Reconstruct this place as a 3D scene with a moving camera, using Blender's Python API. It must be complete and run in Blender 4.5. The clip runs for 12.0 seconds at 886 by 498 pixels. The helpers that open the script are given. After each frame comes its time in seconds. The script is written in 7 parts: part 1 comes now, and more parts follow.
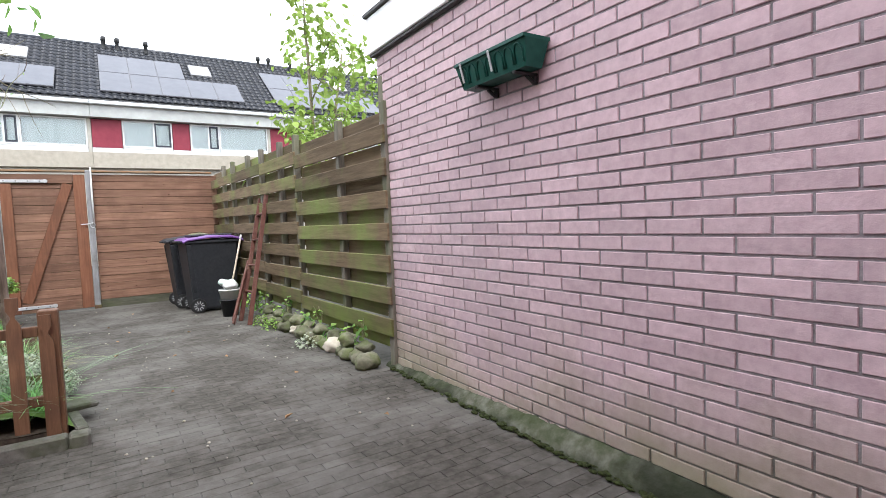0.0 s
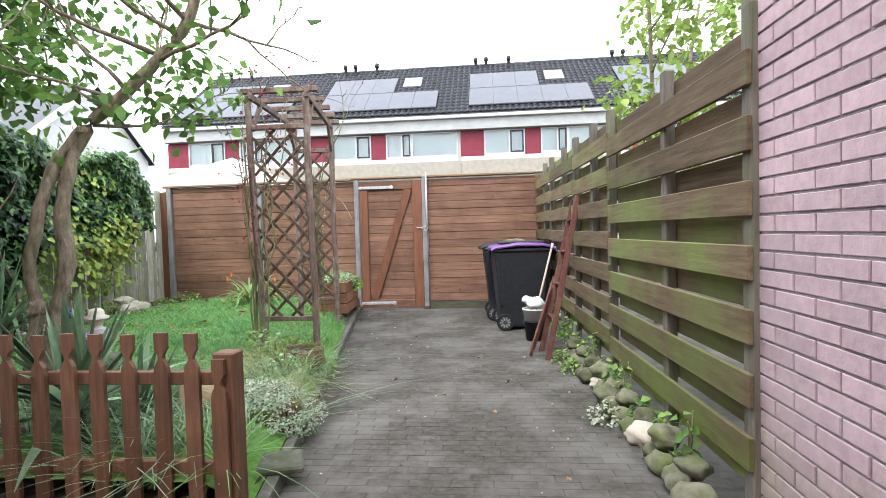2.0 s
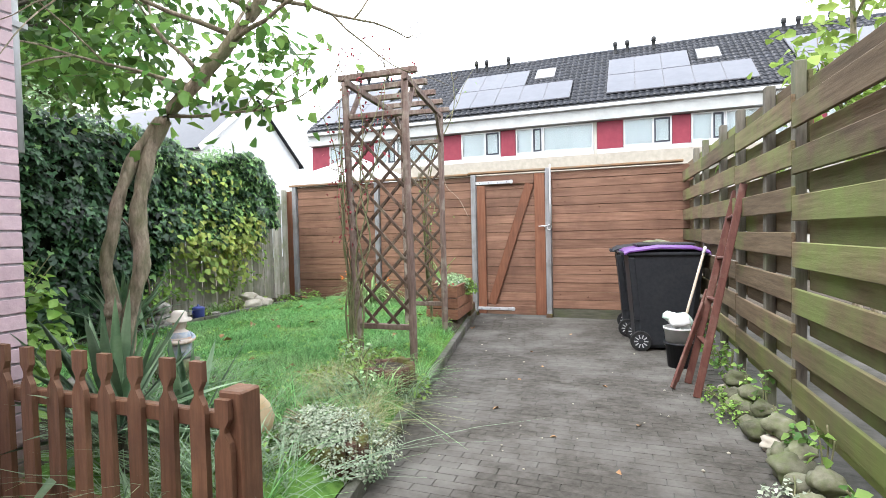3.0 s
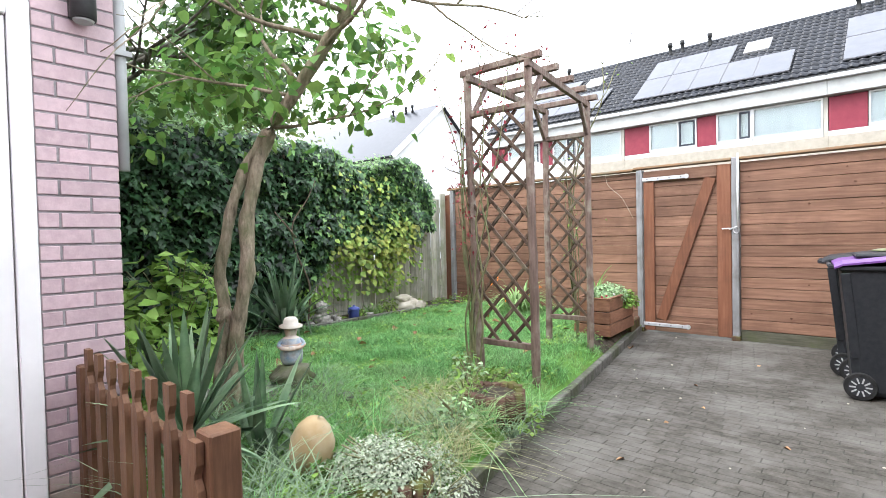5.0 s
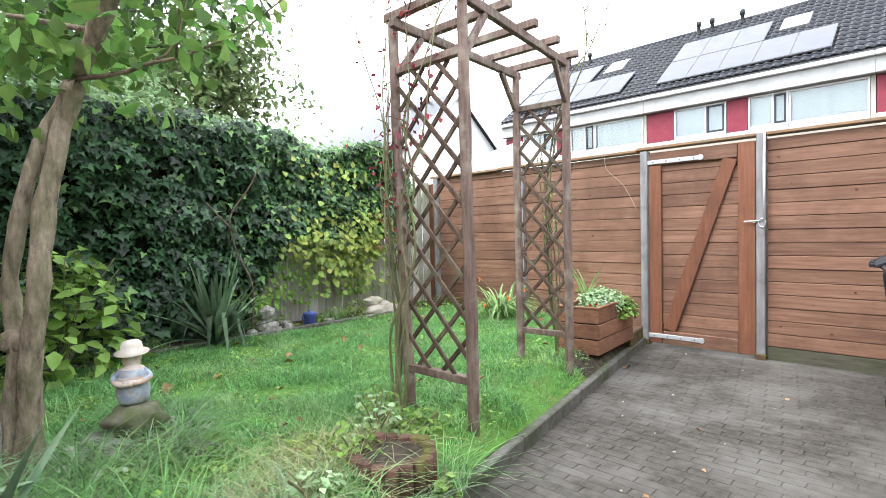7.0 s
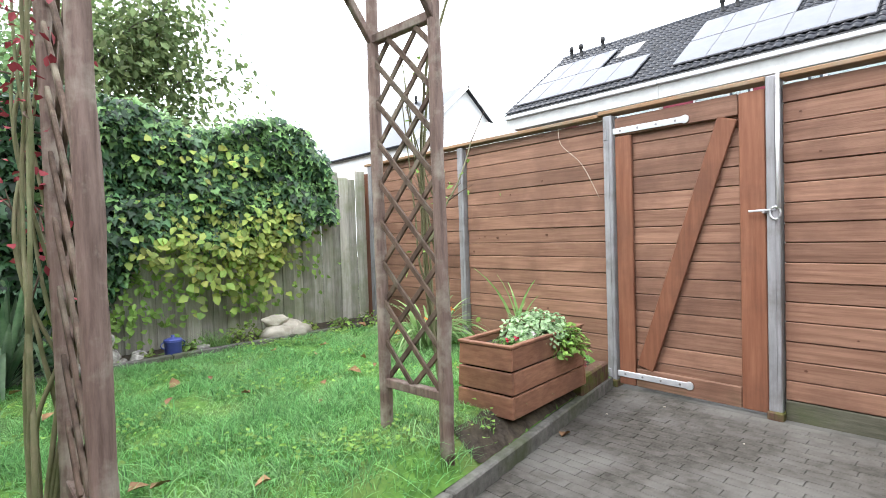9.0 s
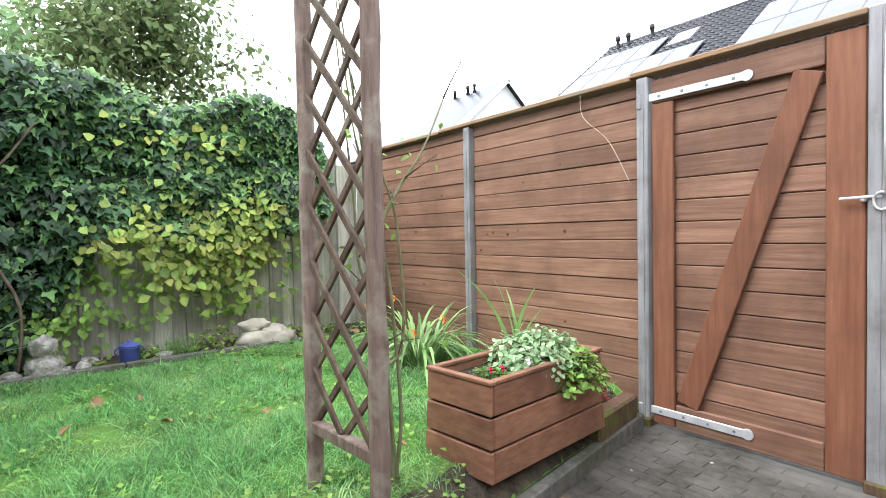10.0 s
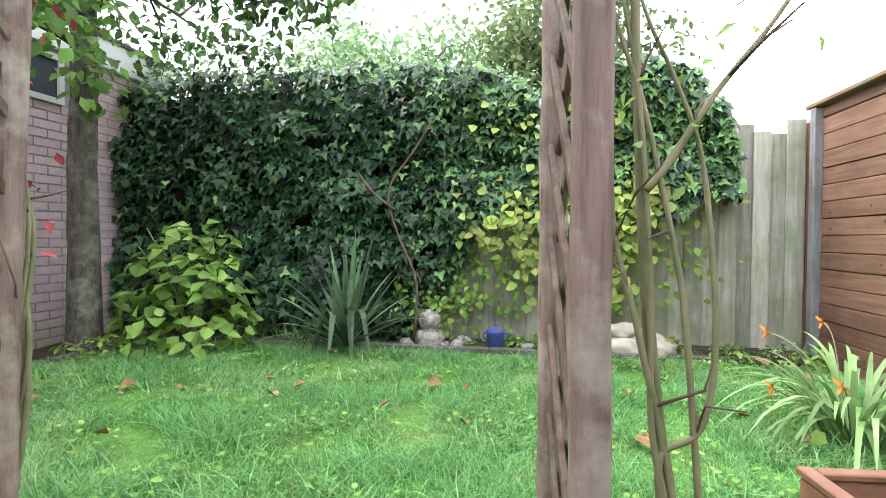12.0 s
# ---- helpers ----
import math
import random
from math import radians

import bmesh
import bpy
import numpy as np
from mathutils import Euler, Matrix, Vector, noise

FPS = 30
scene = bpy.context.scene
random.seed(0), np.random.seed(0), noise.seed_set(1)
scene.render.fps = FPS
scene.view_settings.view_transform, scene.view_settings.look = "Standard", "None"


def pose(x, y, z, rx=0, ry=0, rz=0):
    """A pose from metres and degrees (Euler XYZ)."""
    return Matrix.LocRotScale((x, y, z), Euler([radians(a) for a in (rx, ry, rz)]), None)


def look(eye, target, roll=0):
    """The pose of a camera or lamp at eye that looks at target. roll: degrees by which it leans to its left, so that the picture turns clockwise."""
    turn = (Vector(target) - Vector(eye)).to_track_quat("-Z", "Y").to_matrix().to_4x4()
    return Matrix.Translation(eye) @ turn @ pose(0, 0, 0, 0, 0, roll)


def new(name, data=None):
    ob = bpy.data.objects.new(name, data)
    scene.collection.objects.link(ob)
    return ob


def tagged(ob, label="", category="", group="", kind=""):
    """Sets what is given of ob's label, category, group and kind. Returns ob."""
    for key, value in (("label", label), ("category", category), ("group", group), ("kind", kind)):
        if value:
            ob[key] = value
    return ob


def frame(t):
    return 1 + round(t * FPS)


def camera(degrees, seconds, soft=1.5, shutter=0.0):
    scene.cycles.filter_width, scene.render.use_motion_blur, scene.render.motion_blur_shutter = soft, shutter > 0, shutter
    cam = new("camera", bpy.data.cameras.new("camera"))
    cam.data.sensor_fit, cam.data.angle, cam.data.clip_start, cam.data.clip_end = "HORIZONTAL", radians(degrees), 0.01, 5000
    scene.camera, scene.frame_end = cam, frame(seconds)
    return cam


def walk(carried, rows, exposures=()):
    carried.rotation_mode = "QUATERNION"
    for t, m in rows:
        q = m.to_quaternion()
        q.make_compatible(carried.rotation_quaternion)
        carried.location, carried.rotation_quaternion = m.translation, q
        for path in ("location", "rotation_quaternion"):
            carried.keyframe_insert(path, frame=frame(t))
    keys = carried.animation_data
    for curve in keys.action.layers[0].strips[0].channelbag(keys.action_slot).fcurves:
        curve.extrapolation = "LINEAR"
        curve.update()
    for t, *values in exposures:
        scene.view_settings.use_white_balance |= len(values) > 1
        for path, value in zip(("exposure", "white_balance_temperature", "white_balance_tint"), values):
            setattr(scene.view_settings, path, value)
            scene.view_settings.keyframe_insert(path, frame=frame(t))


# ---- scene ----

cam = camera(81.7, 12.0, soft=0.7)
PATH = [
    (0, (0.313, 0.293, 1.137), (1.397, 1.971, 1.021), -2.4),
    (0.5, (0.598, 0.62, 1.156), (1.425, 2.438, 1.061), -2.4),
    (1, (0.797, 0.987, 1.168), (1.262, 2.931, 1.086), -2.0),
    (1.5, (0.965, 1.317, 1.197), (1.126, 3.309, 1.12), -1.8),
    (2, (1.102, 1.744, 1.212), (0.916, 3.734, 1.144), -1.6),
    (2.5, (1.146, 2.126, 1.216), (0.693, 4.073, 1.15), -1.4),
    (3, (1.175, 2.481, 1.215), (0.484, 4.357, 1.154), -1.3),
    (3.5, (1.16, 2.74, 1.207), (0.254, 4.522, 1.156), -1.2),
    (5.3, (1.454, 3.183, 1.263), (0.099, 4.652, 1.219), -1.2),
    (5.5, (1.458, 3.24, 1.26), (0.084, 4.692, 1.215), -1.1),
    (6, (1.404, 3.517, 1.261), (0.007, 4.948, 1.205), -1.1),
    (6.5, (1.352, 3.85, 1.265), (-0.043, 5.282, 1.202), -1.1),
    (7, (1.272, 4.289, 1.253), (-0.12, 5.723, 1.186), -1.3),
    (7.5, (1.182, 4.693, 1.259), (-0.209, 6.13, 1.194), -1.3),
    (7.7, (1.164, 4.866, 1.249), (-0.227, 6.302, 1.183), -1.4),
    (9.3, (0.928, 6.363, 1.211), (-0.561, 7.697, 1.147), -1.7),
    (9.5, (0.866, 6.496, 1.214), (-0.638, 7.812, 1.147), -1.5),
    (10, (0.662, 6.918, 1.166), (-0.913, 8.149, 1.106), -1.1),
    (10.5, (0.45, 7.209, 1.145), (-1.227, 8.297, 1.091), -0.8),
    (11, (0.221, 7.404, 1.116), (-1.641, 8.134, 1.064), -0.4),
    (11.5, (0.095, 7.538, 1.117), (-1.883, 7.832, 1.067), -0.3),
    (12, (0.048, 7.662, 1.076), (-1.924, 7.335, 1.031), 0.3),
]
walk(cam, [(t, look(eye, target, roll)) for t, eye, target, roll in PATH], exposures=[(0, 1.72, 6200, 10), (1.5, 1.70, 6200, 10), (2.5, 1.90, 6200, 10), (5.5, 2.08, 6200, 10), (7.5, 2.07, 6200, 10), (10.5, 2.05, 6200, 10), (12, 2.28, 6200, 10)])

# ---- light: a bright overcast sky ----
world = bpy.data.worlds.new("overcast")
scene.world = world
world.use_nodes = True
wn, wl = world.node_tree.nodes, world.node_tree.links
wn.clear()
sky = wn.new("ShaderNodeTexSky")
sky.sky_type, sky.sun_disc = "NISHITA", False
sky.sun_elevation, sky.sun_rotation = radians(48), radians(200)
bg_sky, bg_cloud, both, wout = wn.new("ShaderNodeBackground"), wn.new("ShaderNodeBackground"), wn.new("ShaderNodeAddShader"), wn.new("ShaderNodeOutputWorld")
bg_sky.inputs["Strength"].default_value = 0.05
bg_cloud.inputs["Color"].default_value = (1.0, 0.99, 0.98, 1)
bg_cloud.inputs["Strength"].default_value = 0.92
wl.new(sky.outputs[0], bg_sky.inputs["Color"])
wl.new(bg_sky.outputs[0], both.inputs[0])
wl.new(bg_cloud.outputs[0], both.inputs[1])
wl.new(both.outputs[0], wout.inputs["Surface"])
sun = new("sun", bpy.data.lights.new("sun", "SUN"))
sun.data.energy, sun.data.angle, sun.data.color = 0.9, radians(25), (1.0, 0.97, 0.93)
sun.matrix_world = look((-2, -6, 9), (0, 0, 0))

# ---- materials ----
def mat(name, c1, c2, scale=12.0, rough=0.8, bump=0.15, stretch=(1, 1, 1), stain=None, stain_scale=1.2, stain_at=0.55, stain_amount=0.7,
        vary=0.0, island=False, metal=0.0, low=None, low_z=(0.1, 0.5), spec=0.22, local=False, hue=0.0, see=0.0):
    m = bpy.data.materials.new(name)
    m.use_nodes = True
    n, l = m.node_tree.nodes, m.node_tree.links
    b = n["Principled BSDF"]
    b.inputs["Roughness"].default_value, b.inputs["Metallic"].default_value = rough, metal
    b.inputs["Specular IOR Level"].default_value = spec
    if local:
        place = n.new("ShaderNodeTexCoord").outputs["Object"]
    else:
        place = n.new("ShaderNodeNewGeometry").outputs["Position"]
    if vary or hue:
        if island:
            rnd = n.new("ShaderNodeNewGeometry").outputs["Random Per Island"]
        else:
            rnd = n.new("ShaderNodeObjectInfo").outputs["Random"]
        off = n.new("ShaderNodeVectorMath")
        off.operation = "ADD"
        sc = n.new("ShaderNodeVectorMath")
        sc.operation = "SCALE"
        sc.inputs[0].default_value = (7.0, 13.0, 5.0)
        l.new(rnd, sc.inputs["Scale"])
        l.new(place, off.inputs[0])
        l.new(sc.outputs[0], off.inputs[1])
        grain_place = off.outputs[0]
    else:
        grain_place = place
    mp = n.new("ShaderNodeMapping")
    mp.inputs["Scale"].default_value = stretch
    l.new(grain_place, mp.inputs["Vector"])
    fine = n.new("ShaderNodeTexNoise")
    fine.inputs["Scale"].default_value, fine.inputs["Detail"].default_value, fine.inputs["Roughness"].default_value = scale, 6, 0.65
    l.new(mp.outputs[0], fine.inputs["Vector"])
    ramp = n.new("ShaderNodeValToRGB")
    ramp.color_ramp.elements[0].position, ramp.color_ramp.elements[1].position = 0.32, 0.68
    ramp.color_ramp.elements[0].color, ramp.color_ramp.elements[1].color = (*c1, 1), (*c2, 1)
    l.new(fine.outputs["Fac"], ramp.inputs["Fac"])
    col = ramp.outputs["Color"]

    def blend(col, fac, other):
        mx = n.new("ShaderNodeMix")
        mx.data_type = "RGBA"
        l.new(fac, mx.inputs["Factor"])
        l.new(col, mx.inputs["A"])
        mx.inputs["B"].default_value = (*other, 1)
        return mx.outputs["Result"]

    if stain:
        big = n.new("ShaderNodeTexNoise")
        big.inputs["Scale"].default_value, big.inputs["Detail"].default_value, big.inputs["Roughness"].default_value = stain_scale, 7, 0.62
        l.new(place, big.inputs["Vector"])
        mr = n.new("ShaderNodeMapRange")
        mr.inputs["From Min"].default_value, mr.inputs["From Max"].default_value, mr.inputs["To Max"].default_value = stain_at - 0.07, stain_at + 0.13, stain_amount
        l.new(big.outputs["Fac"], mr.inputs["Value"])
        col = blend(col, mr.outputs[0], stain)
    if low:
        sep = n.new("ShaderNodeSeparateXYZ")
        l.new(place, sep.inputs[0])
        ln = n.new("ShaderNodeTexNoise")
        ln.inputs["Scale"].default_value, ln.inputs["Detail"].default_value = 2.6, 6
        l.new(place, ln.inputs["Vector"])
        ad = n.new("ShaderNodeMath")
        ad.operation = "MULTIPLY_ADD"
        l.new(ln.outputs["Fac"], ad.inputs[0])
        ad.inputs[1].default_value = 0.9
        l.new(sep.outputs["Z"], ad.inputs[2])
        mr2 = n.new("ShaderNodeMapRange")
        mr2.inputs["From Min"].default_value, mr2.inputs["From Max"].default_value = low_z[1] + 0.4, low_z[0] + 0.4
        mr2.inputs["To Max"].default_value = 0.85
        l.new(ad.outputs[0], mr2.inputs["Value"])
        col = blend(col, mr2.outputs[0], low)
    if vary or hue:
        hs = n.new("ShaderNodeHueSaturation")
        mv = n.new("ShaderNodeMapRange")
        mv.inputs["To Min"].default_value, mv.inputs["To Max"].default_value = 1 - vary, 1 + vary
        l.new(rnd, mv.inputs["Value"])
        l.new(mv.outputs[0], hs.inputs["Value"])
        if hue:
            mh = n.new("ShaderNodeMapRange")
            mh.inputs["To Min"].default_value, mh.inputs["To Max"].default_value = 0.5 - hue, 0.5 + hue
            wn_ = n.new("ShaderNodeTexWhiteNoise")
            wn_.noise_dimensions = "1D"
            l.new(rnd, wn_.inputs["W"])
            l.new(wn_.outputs["Value"], mh.inputs["Value"])
            l.new(mh.outputs[0], hs.inputs["Hue"])
        l.new(col, hs.inputs["Color"])
        col = hs.outputs["Color"]
    l.new(col, b.inputs["Base Color"])
    if bump:
        bp = n.new("ShaderNodeBump")
        bp.inputs["Strength"].default_value, bp.inputs["Distance"].default_value = bump, 0.01
        l.new(fine.outputs["Fac"], bp.inputs["Height"])
        l.new(bp.outputs[0], b.inputs["Normal"])
    if see:
        tr, ms = n.new("ShaderNodeBsdfTranslucent"), n.new("ShaderNodeMixShader")
        l.new(col, tr.inputs["Color"])
        ms.inputs["Fac"].default_value = see
        l.new(b.outputs[0], ms.inputs[1])
        l.new(tr.outputs[0], ms.inputs[2])
        l.new(ms.outputs[0], n["Material Output"].inputs["Surface"])
    return m


M_BRICK = mat("pink painted brick", (0.455, 0.335, 0.355), (0.575, 0.435, 0.455), 22, 0.75, 0.3, stain=(0.42, 0.335, 0.35), stain_scale=1.3, stain_at=0.54, stain_amount=0.65, vary=0.10, low=(0.24, 0.25, 0.12), low_z=(-0.12, 0.60))
M_BRICK_JOIN = mat("pink painted brick field", (0.455, 0.335, 0.355), (0.575, 0.435, 0.455), 22, 0.75, 0.3, stain=(0.42, 0.335, 0.35), stain_scale=1.3, stain_at=0.54, stain_amount=0.65, vary=0.10, island=True, low=(0.24, 0.25, 0.12), low_z=(-0.12, 0.60))
M_MORTAR = mat("grey mortar", (0.25, 0.235, 0.24), (0.38, 0.355, 0.36), 40, 0.9, 0.5, stain=(0.18, 0.168, 0.17), stain_scale=3, stain_at=0.52, low=(0.12, 0.13, 0.065), low_z=(-0.1, 0.45))
M_PLINTH = mat("mossy plinth", (0.055, 0.06, 0.035), (0.20, 0.20, 0.165), 14, 0.95, 0.9, stain=(0.04, 0.055, 0.018), stain_scale=5, stain_at=0.44, low=(0.016, 0.02, 0.010), low_z=(0.0, 0.15))
M_WHITE = mat("white paint", (0.76, 0.76, 0.75), (0.82, 0.82, 0.81), 5, 0.5, 0.03, stain=(0.66, 0.67, 0.63), stain_scale=1.6, stain_at=0.6, stain_amount=0.4)
M_DARKTRIM = mat("dark roof edge", (0.05, 0.05, 0.05), (0.09, 0.09, 0.09), 20, 0.6, 0.1)
M_PAVE = mat("worn clinker paver", (0.042, 0.038, 0.031), (0.094, 0.087, 0.075), 15, 0.9, 0.6, stain=(0.148, 0.141, 0.127), stain_scale=1.6, stain_at=0.51, stain_amount=0.8, vary=0.08)
M_PAVE_JOIN = mat("worn clinker pavers", (0.042, 0.038, 0.031), (0.094, 0.087, 0.075), 15, 0.9, 0.6, stain=(0.148, 0.141, 0.127), stain_scale=1.6, stain_at=0.51, stain_amount=0.8, vary=0.08, island=True)
M_JOINT = mat("dirty joint sand", (0.032, 0.031, 0.025), (0.075, 0.072, 0.062), 14, 0.95, 0.5, stain=(0.12, 0.115, 0.105), stain_scale=1.6, stain_at=0.50, stain_amount=0.8)
M_SOIL = mat("dark garden soil", (0.022, 0.018, 0.013), (0.075, 0.06, 0.045), 26, 0.95, 0.8, stain=(0.11, 0.09, 0.06), stain_scale=5, stain_at=0.57)
M_LAWN = mat("turf", (0.05, 0.12, 0.02), (0.13, 0.26, 0.05), 16, 0.95, 0.6, stain=(0.17, 0.18, 0.065), stain_scale=1.7, stain_at=0.58)
M_BLADE = mat("grass blade", (0.125, 0.315, 0.095), (0.28, 0.51, 0.205), 1.6, 0.5, 0.0, stain=(0.37, 0.51, 0.25), stain_scale=2.2, stain_at=0.56, vary=0.55, island=True, hue=0.012, see=0.5)
M_DRY = mat("pale dry grass", (0.24, 0.28, 0.11), (0.45, 0.44, 0.25), 3, 0.7, 0.0, vary=0.4, island=True, see=0.35)
M_STRAP = mat("grey green strap leaf", (0.13, 0.225, 0.13), (0.32, 0.43, 0.27), 5, 0.4, 0.05, vary=0.45, see=0.35)
M_STRAP_JOIN = mat("strap leaves", (0.14, 0.27, 0.075), (0.27, 0.42, 0.15), 5, 0.5, 0.05, vary=0.35, island=True, see=0.35)
# ivy in a shaded and a lit copy: the hedge's light gradient as leaf colour
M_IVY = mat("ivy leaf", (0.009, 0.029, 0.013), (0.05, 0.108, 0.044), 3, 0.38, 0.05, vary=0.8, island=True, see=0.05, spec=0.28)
M_IVY_LIT = mat("lit ivy leaf", (0.09, 0.20, 0.06), (0.23, 0.37, 0.135), 3, 0.38, 0.05, vary=0.6, island=True, see=0.3, spec=0.3)
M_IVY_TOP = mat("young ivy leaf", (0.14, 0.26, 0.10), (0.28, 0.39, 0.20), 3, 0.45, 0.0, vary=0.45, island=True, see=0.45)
M_YELLOW = mat("yellowing leaf", (0.21, 0.31, 0.065), (0.41, 0.45, 0.13), 4, 0.5, 0.0, vary=0.5, island=True, hue=0.03, see=0.4)
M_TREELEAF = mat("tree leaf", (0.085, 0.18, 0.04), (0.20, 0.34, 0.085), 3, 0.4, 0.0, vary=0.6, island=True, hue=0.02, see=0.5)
# tree leaf copy with the corner crown's shade put into its colour
M_SHADELEAF = mat("shaded tree leaf", (0.035, 0.075, 0.02), (0.10, 0.18, 0.05), 3, 0.45, 0.0, vary=0.6, island=True, hue=0.02, see=0.25)
M_LIMELEAF = mat("lime tree leaf", (0.16, 0.27, 0.05), (0.29, 0.38, 0.09), 3, 0.5, 0.0, vary=0.3, island=True, see=0.4)
M_FARLEAF = mat("far tree leaf", (0.09, 0.14, 0.05), (0.20, 0.255, 0.11), 2, 0.6, 0.0, vary=0.45, island=True, hue=0.02, see=0.45)
M_HYDR = mat("hydrangea leaf", (0.15, 0.28, 0.05), (0.31, 0.46, 0.12), 4, 0.45, 0.0, vary=0.5, island=True, see=0.4)
M_PALELEAF = mat("pale mint leaf", (0.25, 0.40, 0.19), (0.46, 0.60, 0.36), 5, 0.5, 0.0, vary=0.4, island=True, see=0.35)
M_SILVER = mat("silver leaf", (0.27, 0.33, 0.22), (0.46, 0.50, 0.40), 6, 0.7, 0.0, vary=0.3, island=True, see=0.2)
M_SILVERGRASS = mat("blue green grass", (0.17, 0.26, 0.15), (0.30, 0.40, 0.26), 5, 0.6, 0.0, vary=0.3, island=True, see=0.3)
M_REDLEAF = mat("red autumn leaf", (0.20, 0.03, 0.04), (0.34, 0.06, 0.07), 6, 0.6, 0.0, vary=0.3, island=True, see=0.2)
M_ORANGE = mat("orange petal", (0.70, 0.16, 0.02), (0.8, 0.26, 0.04), 20, 0.5, 0.0)
M_CRIMSON = mat("crimson petal", (0.45, 0.01, 0.05), (0.55, 0.03, 0.09), 20, 0.5, 0.0)
M_PALE_FLOWER = mat("white petal", (0.75, 0.72, 0.75), (0.82, 0.8, 0.82), 20, 0.5, 0.0)
M_DEADLEAF = mat("fallen brown leaf", (0.20, 0.10, 0.05), (0.40, 0.25, 0.13), 14, 0.8, 0.1, vary=0.35)
M_BARK = mat("tree bark", (0.10, 0.082, 0.055), (0.36, 0.30, 0.22), 16, 0.9, 1.0, stretch=(2, 2, 0.6), stain=(0.11, 0.12, 0.055), stain_scale=4, stain_at=0.52)
M_DARKBARK = mat("dark bark", (0.038, 0.034, 0.026), (0.105, 0.093, 0.075), 14, 0.9, 1.0, stretch=(2, 2, 0.5), stain=(0.22, 0.23, 0.18), stain_scale=7, stain_at=0.56)
M_STEM = mat("green rose stem", (0.12, 0.14, 0.06), (0.24, 0.22, 0.13), 10, 0.6, 0.1)
M_TWIG = mat("brown twig", (0.08, 0.055, 0.04), (0.16, 0.12, 0.09), 12, 0.8, 0.2)
M_CEDAR = mat("red cedar board", (0.148, 0.077, 0.049), (0.262, 0.150, 0.100), 6, 0.6, 0.35, stretch=(0.35, 6, 7), stain=(0.115, 0.061, 0.041), stain_scale=2.2, stain_at=0.54, stain_amount=0.7, vary=0.18, low=(0.06, 0.06, 0.03), low_z=(-0.3, 0.1))
M_CEDAR_UP = mat("red cedar frame", (0.14, 0.056, 0.031), (0.21, 0.096, 0.055), 6, 0.55, 0.3, stretch=(6, 6, 0.4), stain=(0.10, 0.047, 0.03), stain_scale=2.5, stain_at=0.55, stain_amount=0.6, vary=0.1)
M_KNOT = mat("dark knot", (0.075, 0.034, 0.02), (0.12, 0.056, 0.033), 30, 0.7, 0.1)
M_CAP = mat("cedar cap", (0.18, 0.105, 0.055), (0.29, 0.18, 0.10), 6, 0.7, 0.2, stretch=(0.4, 6, 6), stain=(0.20, 0.175, 0.13), stain_scale=3, stain_at=0.53)
M_GALV = mat("galvanised post", (0.21, 0.21, 0.215), (0.32, 0.32, 0.325), 8, 0.5, 0.1, stretch=(3, 3, 0.3), stain=(0.15, 0.14, 0.13), stain_scale=4, stain_at=0.55, metal=0.25)
M_STEEL = mat("bright zinc", (0.55, 0.57, 0.58), (0.72, 0.73, 0.74), 14, 0.35, 0.05, metal=0.5)
M_GREENWOOD = mat("algae covered pine", (0.088, 0.062, 0.036), (0.175, 0.128, 0.078), 5, 0.8, 0.35, stretch=(5, 0.4, 6), stain=(0.14, 0.19, 0.05), stain_scale=1.15, stain_at=0.55, stain_amount=0.85, vary=0.28, low=(0.17, 0.245, 0.04), low_z=(-0.05, 0.50))
M_FENCEPOST = mat("brown grey fence post", (0.105, 0.095, 0.075), (0.20, 0.185, 0.15), 6, 0.85, 0.4, stretch=(5, 5, 0.5), stain=(0.10, 0.12, 0.05), stain_scale=2.5, stain_at=0.54, vary=0.15)
M_GREYWOOD = mat("grey weathered wood", (0.27, 0.255, 0.215), (0.50, 0.475, 0.41), 5, 0.85, 0.5, stretch=(6, 6, 0.5), stain=(0.20, 0.23, 0.12), stain_scale=2.4, stain_at=0.53, vary=0.28)
M_LATTICE = mat("weathered brown lattice", (0.052, 0.035, 0.026), (0.145, 0.10, 0.073), 9, 0.75, 0.3, stretch=(3, 3, 0.8), stain=(0.24, 0.22, 0.16), stain_scale=5, stain_at=0.58, vary=0.25)
M_POST = mat("peeling brown post", (0.10, 0.068, 0.054), (0.235, 0.17, 0.142), 7, 0.75, 0.7, stretch=(5, 5, 0.6), stain=(0.36, 0.335, 0.27), stain_scale=7, stain_at=0.56, vary=0.14)
M_PICKET = mat("brown stained picket", (0.105, 0.052, 0.029), (0.185, 0.10, 0.056), 7, 0.55, 0.25, stretch=(6, 6, 0.5), stain=(0.085, 0.045, 0.03), stain_scale=3, stain_at=0.55, vary=0.16)
M_LADDER = mat("dark red ladder paint", (0.085, 0.032, 0.025), (0.14, 0.06, 0.045), 9, 0.55, 0.2, stretch=(4, 4, 0.6), stain=(0.2, 0.13, 0.10), stain_scale=6, stain_at=0.6)
M_BIN = mat("dark grey bin plastic", (0.018, 0.02, 0.023), (0.028, 0.03, 0.034), 30, 0.5, 0.08, stain=(0.05, 0.05, 0.05), stain_scale=3, stain_at=0.6, stain_amount=0.4)
M_PURPLE = mat("purple plastic", (0.12, 0.05, 0.20), (0.16, 0.07, 0.25), 30, 0.4, 0.05)
M_RUBBER = mat("black rubber", (0.012, 0.012, 0.012), (0.03, 0.03, 0.03), 20, 0.8, 0.1)
